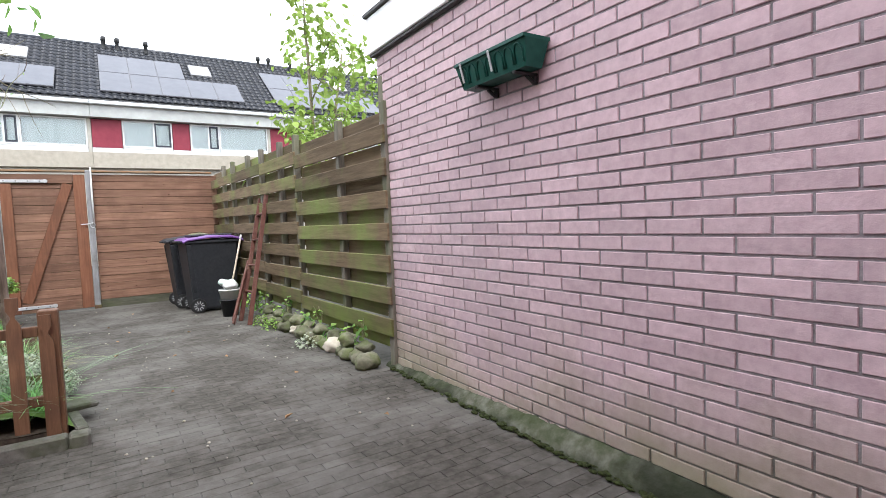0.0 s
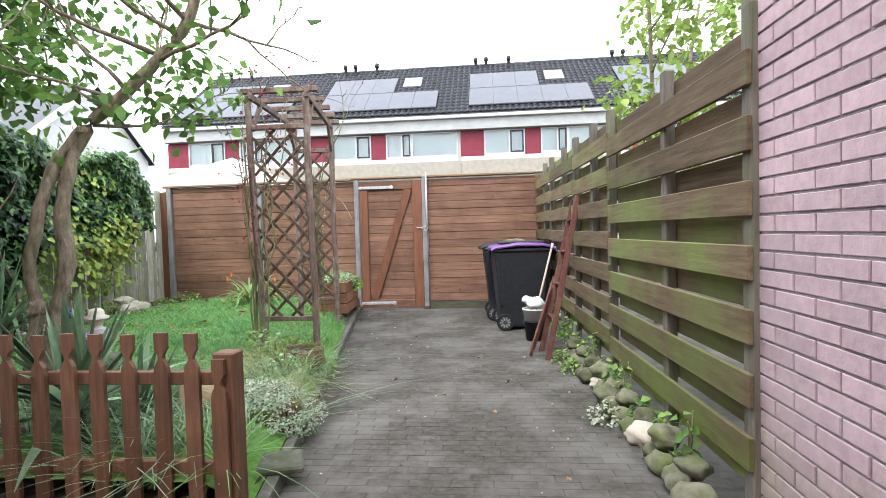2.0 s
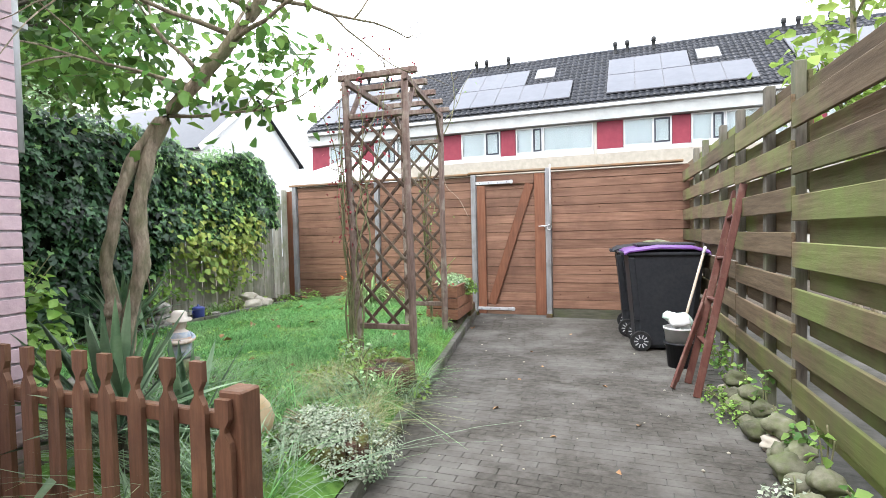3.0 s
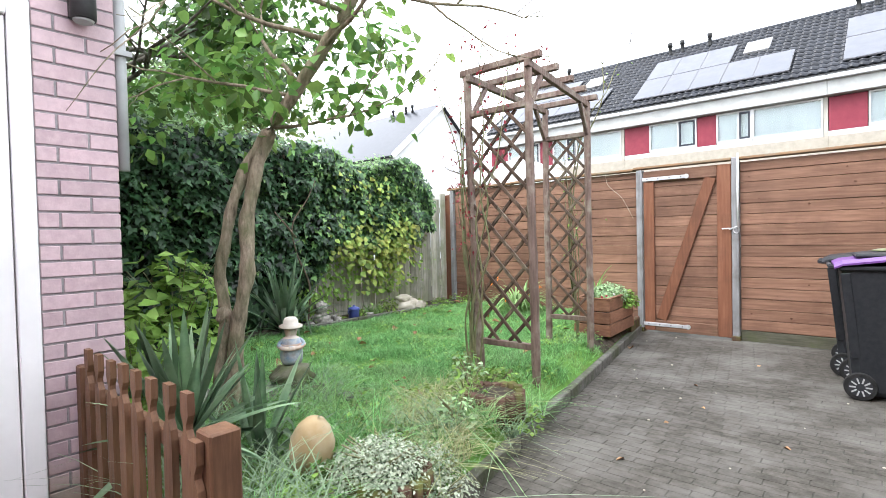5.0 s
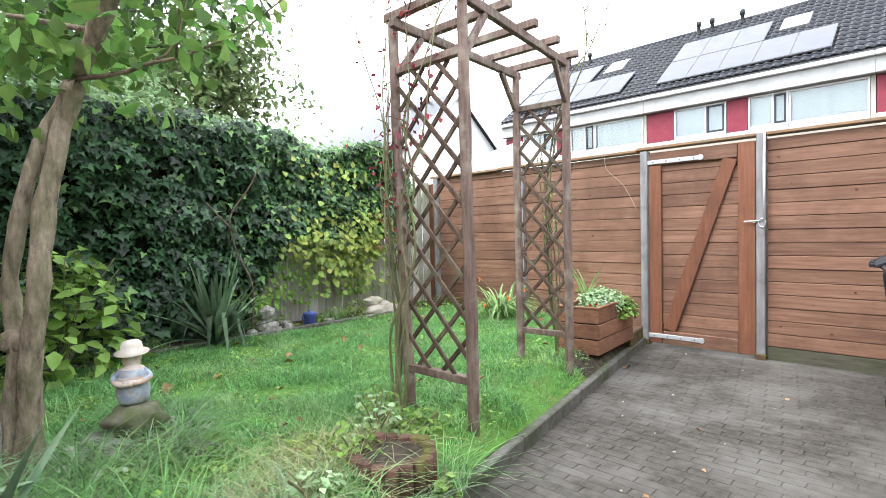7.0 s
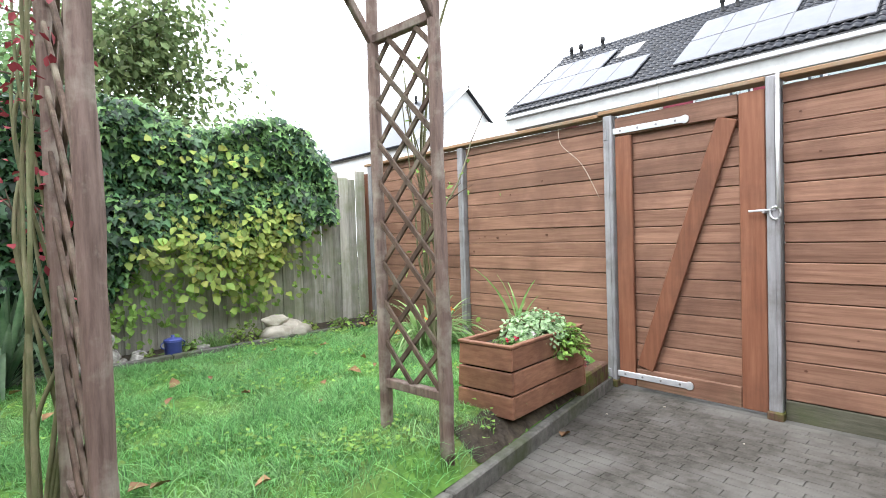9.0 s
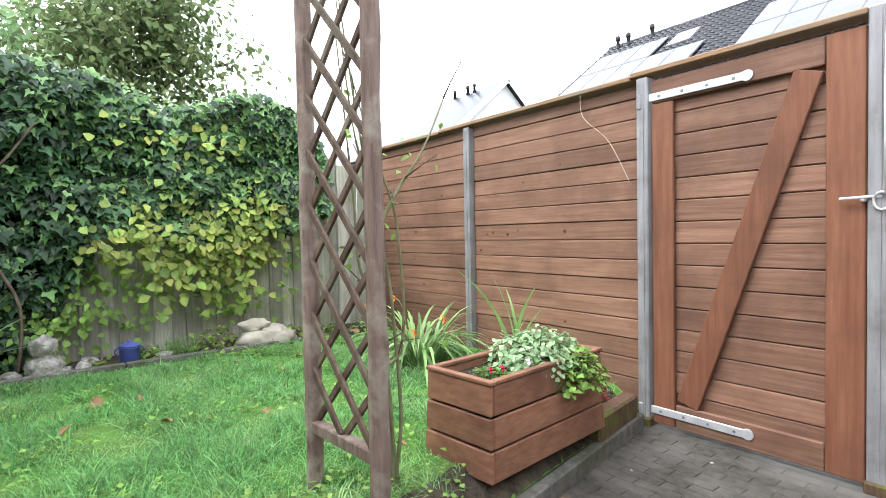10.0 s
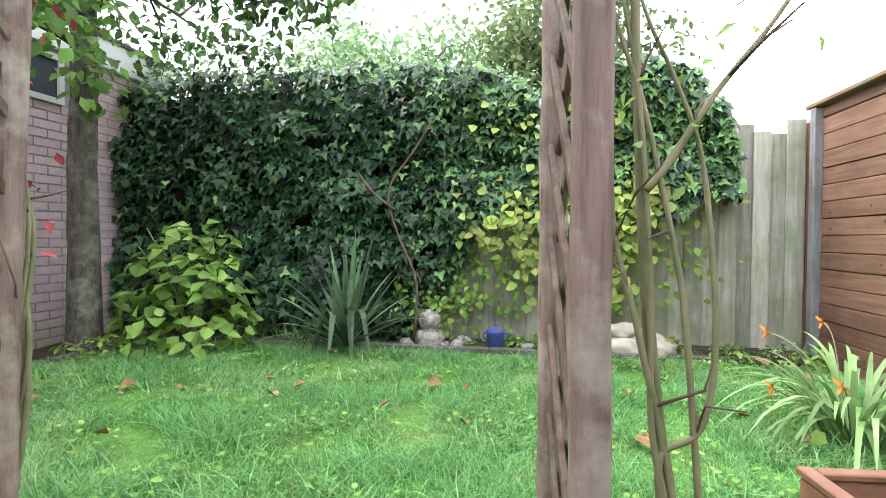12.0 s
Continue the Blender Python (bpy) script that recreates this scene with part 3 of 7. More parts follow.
def build_downpipe():
    d = thing("downpipe", "grey plastic rainwater pipe on the shed corner", "pipe", (SHED_X - 0.10, SHED_Y + 0.05, 1.62))
    part("pipe", tube([(0, 0, 0), (0, 0, 0.93)], [0.027, 0.027], 14), M_GREYPLASTIC, d)
    part("bracket", box(-0.042, 0.042, -0.05, 0.042, 0.55, 0.575), M_GREYPLASTIC, d)


build_downpipe()


def build_shed_window():
    d = thing("window_1", "small high shed window with a white frame", "window", (-3.55, SHED_Y, 2.12), kind="structure")
    for a in (box(0, 0.94, -0.02, 0.03, 0, 0.045), box(0, 0.94, -0.02, 0.03, 0.345, 0.39), box(0, 0.045, -0.02, 0.03, 0.046, 0.344), box(0.895, 0.94, -0.02, 0.03, 0.046, 0.344)):
        part("window_frame", a, M_FRAMEW, d)
    part("pane", box(0.046, 0.894, 0.002, 0.008, 0.046, 0.344), M_FRAMED, d, "dark window glass")


build_shed_window()


# ---- flower box on the pink wall ----
def build_flower_box():
    d = thing("flower_box", "empty dark green plastic flower box on wall brackets", "flower box")
    d.matrix_world = WALL @ pose(0, -1.58, 1.833, 0, 0, 0)
    L = 0.56
    bm = bmesh.new()
    prof = [(-0.04, 0.0), (-0.14, 0.0), (-0.168, 0.122), (-0.18, 0.122), (-0.18, 0.138), (-0.01, 0.138), (-0.01, 0.122), (-0.02, 0.122)]
    a = [bm.verts.new((x, -L / 2 + (0.03 if z < 0.1 else 0), z)) for x, z in prof]
    b = [bm.verts.new((x, L / 2 - (0.03 if z < 0.1 else 0), z)) for x, z in prof]
    for i in range(len(prof)):
        j = (i + 1) % len(prof)
        bm.faces.new((a[i], a[j], b[j], b[i]))
    bm.faces.new(a[::-1])
    bm.faces.new(b)
    bmesh.ops.recalc_face_normals(bm, faces=bm.faces)
    part("trough", bm, M_GREENBOX, d)
    for k in range(7):
        y = -L / 2 + 0.062 + k * (L - 0.124) / 6
        arc = [(-0.147, y - 0.028, 0.02), (-0.161, y - 0.028, 0.08), (-0.167, y - 0.016, 0.104), (-0.168, y, 0.11), (-0.167, y + 0.016, 0.104), (-0.161, y + 0.028, 0.08), (-0.147, y + 0.028, 0.02)]
        part("arch_rib", tube(arc, [0.005] * 7, 5), M_GREENBOX, d)
    for y in (-0.17, 0.13):
        bm = beam((0.0, y, -0.009), (-0.15, y, -0.009), 0.024, 0.016)
        beam((-0.012, y, -0.055), (-0.012, y, -0.014), 0.024, 0.024, bm=bm)
        beam((-0.016, y, -0.05), (-0.07, y, -0.014), 0.018, 0.016, bm=bm)
        part("bracket", bm, M_BLACK, d, "black wall bracket")
    for y in (-0.02, 0.22):
        part("clip", beam((-0.158, y, 0.03), (-0.184, y, 0.13), 0.014, 0.005, 0.001), M_STEEL, d, "bright metal clip")


build_flower_box()


# ---- the cedar fence with the gate ----
def cedar_panel(name, x0, x1, label, z0=0.125, h=0.1224):
    d = thing(name, label, "fence", (0, GATE_Y, 0), group="cedar fence along the back")
    n = 16
    part("base_board", box(x0, x1, 0.0, 0.035, -0.02, z0 - 0.004, 0.004), M_BASEBOARD, d, "dark damp base board")
    for k in range(n):
        part("board", box(x0, x1, 0.006 + 0.003 * ((k * 7) % 3), 0.034, z0 + k * h + 0.0022, min(FENCE_TOP - 0.04, z0 + (k + 1) * h - 0.0022), 0.004), M_CEDAR, d)
    part("backing", box(x0, x1, 0.036, 0.046, 0.0, FENCE_TOP - 0.05), M_LOG, d, "dark backing boards")
    rng = np.random.default_rng(int(abs(x0) * 100) + 3)
    for k in range(int((x1 - x0) * 8)):
        x, z, r = rng.uniform(x0 + 0.06, x1 - 0.06), z0 + (int(rng.integers(0, n)) + rng.uniform(0.3, 0.7)) * h, rng.uniform(0.005, 0.012)
        knot = lathe([(r, 0), (r * 0.8, 0.002)], 9)
        part("knot", knot, M_KNOT, d, m=pose(x, 0.0065, z, 90, 0, 0) @ Matrix.Diagonal((1.3, 1, 1, 1)))
    return d


cedar_panel("cedar_fence", 0.125, 1.94, "red cedar fence panel of horizontal knotted boards", 0.121, 0.1206)
cedar_panel("cedar_fence", -2.56, -1.045, "red cedar fence panel of horizontal knotted boards")
cedar_panel("cedar_fence", -4.11, -2.64, "red cedar fence panel of horizontal knotted boards")


def fence_post(x, top):
    d = thing("fence_post", "grey galvanised steel fence post beside the cedar boards", "post", (x, GATE_Y, 0), group="steel fence posts")
    bm = box(-0.036, 0.036, -0.045, 0.055, -0.05, top, 0.006)
    box(-0.012, 0.012, -0.049, -0.044, -0.05, top - 0.02, 0, bm)
    part("shaft", bm, M_GALV, d)
    part("foot", box(-0.045, 0.045, -0.06, 0.06, -0.05, 0.05, 0.01), M_LOG, d, "mossy wet post foot")


for x, top in ((0.083, 2.10), (-1.005, 2.06), (-2.60, 2.045), (-4.15, 2.045)):
    fence_post(x, top)
cap = thing("capping_rail", "pale cedar capping board along the fence top", "capping", (0, GATE_Y, 0))
for x0, x1, dz in ((-4.24, -2.96, 0.0), (-2.958, -1.08, 0.008), (-1.078, 0.045, 0.022), (0.122, 1.81, 0.02)):
    part("cap_board", box(x0, x1, -0.05, 0.075, FENCE_TOP - 0.032 + dz, FENCE_TOP + dz - 0.002, 0.005), M_CAP, cap)
pole_w = thing("white_rod", "white plastic rod tied to the gate post", "rod", (0.115, GATE_Y - 0.065, 1.30))
part("rod", tube([(0.004, 0, 0), (0, 0.004, 0.4), (0.005, 0, 0.84)], [0.011, 0.012, 0.009], 8), M_BUCKET, pole_w)


def build_gate():
    d = thing("gate", "closed red cedar garden gate with a diagonal brace", "gate", (0, GATE_Y, 0))
    x0, x1, z0, z1 = -0.958, 0.038, 0.02, 2.035
    n, h = 15, 0.124
    for k in range(n):
        part("board", box(x0 + 0.02, x1 - 0.02, 0.012, 0.032, 0.092 + k * h + 0.002, 0.092 + (k + 1) * h - 0.002, 0.0042), M_CEDAR, d)
    part("backing", box(x0 + 0.02, x1 - 0.02, 0.034, 0.042, 0.05, 1.95), M_LOG, d, "dark backing boards")
    part("bottom_rail", box(x0 + 0.135, x1 - 0.15, -0.018, 0.008, z0, 0.155, 0.005), M_CEDAR, d)
    part("top_rail", box(x0, x1 - 0.152, -0.018, 0.008, 1.90, z1, 0.005), M_CEDAR, d)
    part("stile", box(x0, x0 + 0.128, -0.018, 0.008, z0, 1.896, 0.005), M_CEDAR_UP, d)
    part("stile", box(x1 - 0.148, x1, -0.018, 0.008, z0, z1, 0.005), M_CEDAR_UP, d)
    part("brace", beam((x0 + 0.20, -0.006, 0.165), (x1 - 0.215, -0.006, 1.895), 0.125, 0.024, 0.005, up=(0, 1, 0)), M_CEDAR_UP, d)
    for z in (1.935, 0.10):
        bm = box(x0 - 0.06, -0.44, -0.027, -0.0195, z - 0.022, z + 0.022, 0.002)
        part("strap_hinge", bm, M_STEEL, d, "bright zinc strap hinge")
        for k in range(4):
            part("bolt", lathe([(0.009, 0.0), (0.006, 0.005)], 8), M_GALV, d, m=pose(x0 + 0.05 + k * 0.135, -0.0275, z, 90, 0, 0))
        part("hinge_tip", lathe([(0.03, 0.0), (0.028, 0.008)], 16), M_STEEL, d, m=pose(-0.44, -0.0195, z, 90, 0, 0))
        part("hinge_pin", box(x0 - 0.075, x0 - 0.045, -0.055, -0.0275, z - 0.06, z + 0.03, 0.004), M_GALV, d)
    latch = beam((x1 - 0.09, -0.05, 1.285), (x1 + 0.06, -0.05, 1.29), 0.014, 0.014)
    beam((x1 - 0.005, -0.02, 1.28), (x1 - 0.005, -0.055, 1.28), 0.02, 0.02, bm=latch)
    part("latch", latch, M_STEEL, d, "zinc gate latch")
    ring = [(x1 + 0.06 + 0.028 * math.cos(g), -0.058, 1.27 + 0.038 * math.sin(g)) for g in [k * math.pi / 6 for k in range(13)]]
    part("latch_ring", tube(ring, [0.006] * 13, 6, cap=False), M_STEEL, d, "zinc latch ring")


build_gate()


# ---- the algae-covered board fence beside the pink wall ----
def build_slat_fence():
    a, b = Vector((2.066, 3.88, 0)), Vector((1.80, 9.765, 0))
    turn = math.degrees(math.atan2(-(b - a).x, (b - a).y))
    L = (b - a).length
    ends = [-0.10, 1.84, 3.10, 4.55, L]
    for i, (y0, y1) in enumerate(zip(ends, ends[1:])):
        d = thing("board_fence", "double-sided fence of pine boards green with algae", "fence", (a.x, a.y, 0), turn, group="algae-covered board fences")
        rise = (-0.03, 0.02, 0.035, 0.045)[i]
        for k in range(7):
            z = 0.28 + 0.247 * k + rise
            part("front_board", box(0.0, 0.022, y0 + 0.003, y1 - 0.003, z, z + 0.136, 0.004), M_GREENWOOD, d)
        for k in range(8):
            z = 0.157 + 0.247 * k + rise
            part("back_board", box(0.082, 0.104, y0 + 0.003, y1 - 0.003 + (0.12 if i == 3 else 0), z, z + 0.136, 0.004), M_GREENWOOD, d)
        for y in (y0 + 0.05, y0 + 0.46 * (y1 - y0)):
            part("post", box(0.023, 0.081, y - 0.035, y + 0.035, -0.05, 2.08 + rise, 0.006), M_FENCEPOST, d, "grey weathered fence post")
    d = thing("fence_post", "tall grey weathered wooden post at the wall corner", "post", (a.x + 0.05, a.y - 0.0, 0), turn)
    part("shaft", box(0.0, 0.05, -0.035, 0.035, -0.05, 2.25, 0.005), M_FENCEPOST, d)


build_slat_fence()


# ---- rose arch ----
def build_arch():
    d = thing("garden_arch", "weathered brown lattice rose arch on the lawn", "garden arch")
    P = [Vector((-1.07, 6.35, 0)), Vector((-0.545, 6.36, 0)), Vector((-1.195, 7.72, 0)), Vector((-0.765, 7.757, 0))]
    lean = (-0.04, -0.012, 0.0, 0.0)
    for p, dx in zip(P, lean):
        z = lawn_z(p.x, p.y) - 0.05
        bm = tube(curve_points([(p.x - dx, p.y, z), (p.x - dx * 0.4 + 0.004, p.y, 0.8), (p.x + dx * 0.4 - 0.003, p.y, 1.6), (p.x + dx, p.y, 2.52)], 5), [0.034 - 0.004 * k / 15 for k in range(16)], 10, lumpy=0.22)
        part("post", bm, M_POST, d)
    for a, b in ((P[0], P[1]), (P[2], P[3])):
        v = b - a
        for z in (0.44, 2.22):
            part("rail", beam(a + Vector((0, 0, z)), b + Vector((0, 0, z)), 0.045, 0.045), M_POST, d)
        w, lo, hi = v.length, 0.46, 2.20
        n = v.normalized()
        off = Vector((-n.y, n.x, 0)) * 0.009
        step = 0.205
        for sgn in (1, -1):
            c = lo - w
            while c < hi + w:
                z0, z1 = (c, c + w * 1.05) if sgn > 0 else (c + w * 1.05, c)
                pts = []
                for s in (0.0, 1.0):
                    pts.append((s * w, z0 + (z1 - z0) * s))
                # keep the slat between the rails
                (sa, za), (sb, zb) = pts
                def cut(zc):
                    return sa + (sb - sa) * (zc - za) / (zb - za)
                lo_s, hi_s = sorted((cut(lo), cut(hi)))
                s_from, s_to = max(0.0, lo_s), min(w, hi_s)
                if s_to - s_from > 0.06:
                    zf = za + (zb - za) * s_from / w
                    zt = za + (zb - za) * s_to / w
                    part("lattice_slat", beam(a + n * s_from + off * sgn + Vector((0, 0, zf)), a + n * s_to + off * sgn + Vector((0, 0, zt)), 0.014, 0.027, 0.003), M_LATTICE, d)
                c += step
    up = Vector((0, 0, 1))
    for i, j in ((0, 2), (1, 3)):
        a, b = P[i], P[j]
        n = (b - a).normalized()
        z = 2.50
        part("long_beam", beam(a - n * 0.05 + up * z, b + n * 0.05 + up * z, 0.04, 0.055), M_POST, d)
        for p, s in ((a, 1), (b, -1)):
            part("corner_brace", beam(p + up * 2.20, p + n * s * 0.22 + up * 2.475, 0.034, 0.04), M_POST, d)
    for k in range(5):
        f = k / 4
        a, b = P[0].lerp(P[2], f), P[1].lerp(P[3], f)
        n = (b - a).normalized()
        z = 2.555
        part("cross_beam", beam(a - n * 0.10 + up * z, b + n * 0.10 + up * z, 0.045, 0.05), M_POST, d)


build_arch()

# ---- picket fence ----
def build_picket_fence():
    d = thing("picket_fence", "low brown picket fence with shaped pale tops", "fence", (0.0, 3.77, 0.0))
    bm = box(-0.045, 0.045, -0.045, 0.045, 0.0, 0.74, 0.006)
    part("end_post", bm, M_PICKET, d)
    part("end_post", box(-1.26, -1.19, -0.04, 0.04, 0.0, 0.74, 0.006), M_PICKET, d)
    for z in (0.22, 0.60):
        part("rail", box(-1.19, -0.046, -0.012, 0.022, z, z + 0.055, 0.004), M_PICKET, d)
    prof = [(0.032, 0.0), (0.032, 0.63), (0.027, 0.66), (0.010, 0.69), (0.010, 0.705), (0.026, 0.735), (0.026, 0.80)]
    bm = bmesh.new()
    ring = [(-x, z) for x, z in prof] + [(x, z) for x, z in prof[::-1]]
    f = [bm.verts.new((x, -0.034, z)) for x, z in ring]
    b = [bm.verts.new((x, -0.013, z)) for x, z in ring]
    bm.faces.new(f)
    bm.faces.new(b[::-1])
    for i in range(len(ring)):
        j = (i + 1) % len(ring)
        bm.faces.new((f[j], f[i], b[i], b[j]))
    bmesh.ops.recalc_face_normals(bm, faces=bm.faces)
    first = part("picket", bm, M_PICKET, d, m=pose(-0.145, 0, 0.02))
    for k in range(1, 8):
        part("picket", first.data, M_PICKET, d, m=pose(-0.145 - 0.139 * k, 0, 0.02 + 0.004 * math.sin(k * 2.1), 0, 0.6 * math.sin(k * 1.7), 0))
    part("picket", first.data, M_PICKET, d, m=pose(-0.01, -0.036, -0.04) @ Matrix.Diagonal((1, 1, 0.95, 1)))
    return d


build_picket_fence()


# ---- kerbs ----
def build_kerbs():
    k1 = thing("lawn_kerb", "mossy concrete kerb between lawn and paving", "kerb", kind="structure")
    y = 3.70
    while y < 9.65:
        y1 = min(y + 0.98, 9.68)
        part("kerb_stone", beam((kerb_x(y) + 0.0, y + 0.003, 0.02), (kerb_x(y1), y1 - 0.003, 0.02), 0.06, 0.13, 0.008), M_KERB, k1)
        y = y1
    k2 = thing("front_kerb", "mossy concrete kerb below the picket fence", "kerb", kind="structure")
    for x0, x1 in ((-1.28, -0.62), (-0.617, 0.05)):
        part("kerb_stone", box(x0, x1, 3.62, 3.70, -0.03, 0.075, 0.01), M_KERB, k2)
    part("kerb_stone", box(0.052, 0.15, 3.62, 3.73, -0.03, 0.07, 0.012), M_KERB, k2)
    k3 = thing("back_kerb", "narrow grey concrete edging along the planted border", "kerb", kind="structure")
    y = 4.5
    while y < 9.3:
        part("kerb_stone", box(BACK_KERB - 0.03, BACK_KERB + 0.03, y + 0.003, y + 0.957, 0.05, 0.245, 0.008), M_KERB, k3)
        y += 0.96
    part("kerb_stone", beam((BACK_KERB + 0.05, 4.46, 0.16), (-2.95, 4.46, 0.16), 0.06, 0.16, 0.008), M_KERB, k3)


build_kerbs()
for nm, pts in (("border_soil", (BACK_X, BACK_KERB - 0.03, 3.95, 9.75, 0.05, 0.215)), ("shed_border_soil", (BACK_KERB - 0.028, -1.35, 3.95, 4.43, 0.05, 0.205)), ("front_bed_soil", (-1.29, 0.02, 3.71, 4.2, 0.02, 0.105))):
    b = box(*pts)
    bmesh.ops.subdivide_edges(b, edges=[e for e in b.edges], cuts=14, use_grid_fill=True)
    for v in b.verts:
        if v.co.z > pts[5] - 0.01:
            v.co.z += 0.02 * noise.noise(v.co * 5)
    tagged(part(nm, b, M_SOIL), "dark bare soil of a planted border", "soil", kind="structure")


# ---- old plank fence that carries the ivy ----
def build_plank_fence():
    d = thing("plank_fence", "old grey weathered plank fence overgrown with ivy", "fence", (BACK_X, 0, 0))
    rng = np.random.default_rng(5)
    y = 3.95
    k = 0
    while y < 9.95:
        w = rng.uniform(0.13, 0.15)
        x = rng.uniform(-0.004, 0.004) - (0.0 if k % 2 else 0.036)
        part("plank", box(x - 0.02, x, y, y + w, 0.05, 1.97 + rng.uniform(-0.07, 0.05), 0.006), M_GREYWOOD, d)
        y += w - 0.014
        k += 1
    for z in (0.45, 1.02, 1.68):
        part("rail", box(-0.085, -0.063, 3.95, 9.9, z, z + 0.09, 0.004), M_GREYWOOD, d)


build_plank_fence()
brown = thing("corner_post", "brown stained wooden board beside the steel post", "post", (-4.30, GATE_Y + 0.02, 0))
part("shaft", box(-0.07, 0.07, 0, 0.03, 0, 1.98, 0.005), M_CEDAR_UP, brown)


# ---- row of houses across the lane ----
UNIT, HY = 6.42, 23.1
EAVE_Y, EAVE_Z, RIDGE_Y, RIDGE_Z = 22.72, 6.0, 27.2, 9.22
SLOPE = math.atan2(RIDGE_Z - EAVE_Z, RIDGE_Y - EAVE_Y)
SLANT = math.hypot(RIDGE_Z - EAVE_Z, RIDGE_Y - EAVE_Y)


def on_roof(x, s, up=0.0):
    """A pose on the street side of the roof: x along it, s metres up the slope."""
    return Matrix.Translation((x, EAVE_Y, EAVE_Z)) @ pose(0, 0, 0, math.degrees(SLOPE), 0, 0) @ Matrix.Translation((0, s, up))


def tile_mesh():
    rows, cols = 16, 26
    dx, ds = UNIT / cols, SLANT / rows
    v, f = [], []
    prof = [(0.0, 0.012), (0.22, 0.045), (0.5, 0.05), (0.72, 0.018), (1.0, 0.0)]
    for r in range(rows):
        for c in range(cols):
            base = len(v)
            for s, lift in ((-0.02, 0.03), (1.04, 0.0)):
                for u, h in prof:
                    v.append(((c + u) * dx, (r + s) * ds, h + lift))
            for u, h in prof:
                v.append(((c + u) * dx, (r - 0.02) * ds, h - 0.01))
            for k in range(4):
                f.append((base + k, base + k + 1, base + 6 + k, base + 5 + k))
                f.append((base + 10 + k, base + 11 + k, base + k + 1, base + k))
    return quad_mesh(np.array(v), np.array(f))


TILES = tile_mesh()


def window_unit(parent, x0, x1, z0, z1, kind):
    d = part("window", box(x0, x1, -0.02, 0.06, z0 - 0.05, z0, 0.004), M_FRAMEW, parent, m=pose(0, 0, 0))
    w = 0.05
    for b in (box(x0, x1, -0.03, 0.05, z1 - w, z1), box(x0, x0 + w, -0.03, 0.05, z0 + 0.001, z1 - w - 0.001), box(x1 - w, x1, -0.03, 0.05, z0 + 0.001, z1 - w - 0.001), box(x0 + w, x1 - w, -0.03, 0.05, z0 + 0.001, z0 + w)):
        part("frame", b, M_FRAMEW, d)
    if kind == "split":
        xm = x0 + (x1 - x0) * 0.62
        part("mullion", box(xm - 0.03, xm + 0.03, -0.03, 0.05, z0 + w, z1 - w), M_FRAMEW, d)
        for b in (box(xm + 0.03, x1 - w, -0.045, 0.02, z0 + w, z0 + w + 0.06), box(xm + 0.03, x1 - w, -0.045, 0.02, z1 - w - 0.06, z1 - w), box(xm + 0.03, xm + 0.09, -0.045, 0.02, z0 + w + 0.06, z1 - w - 0.06), box(x1 - w - 0.06, x1 - w, -0.045, 0.02, z0 + w + 0.06, z1 - w - 0.06)):
            part("casement", b, M_FRAMED, d, "dark casement")
        part("pane", box(xm + 0.09, x1 - w - 0.06, -0.02, -0.012, z0 + w + 0.06, z1 - w - 0.06), M_GLASS, d)
        part("pane", box(x0 + w, xm - 0.03, 0.0, 0.008, z0 + w, z1 - w), M_GLASS, d)
    else:
        part("pane", box(x0 + w, x1 - w, 0.0, 0.008, z0 + w, z1 - w), M_GLASS, d)
    part("blind", box(x0 + w, x1 - w, 0.10, 0.11, z0 + w + (0.12 if kind == "low" else 0), z1 - w), M_CURTAIN, d, "pale closed blind")


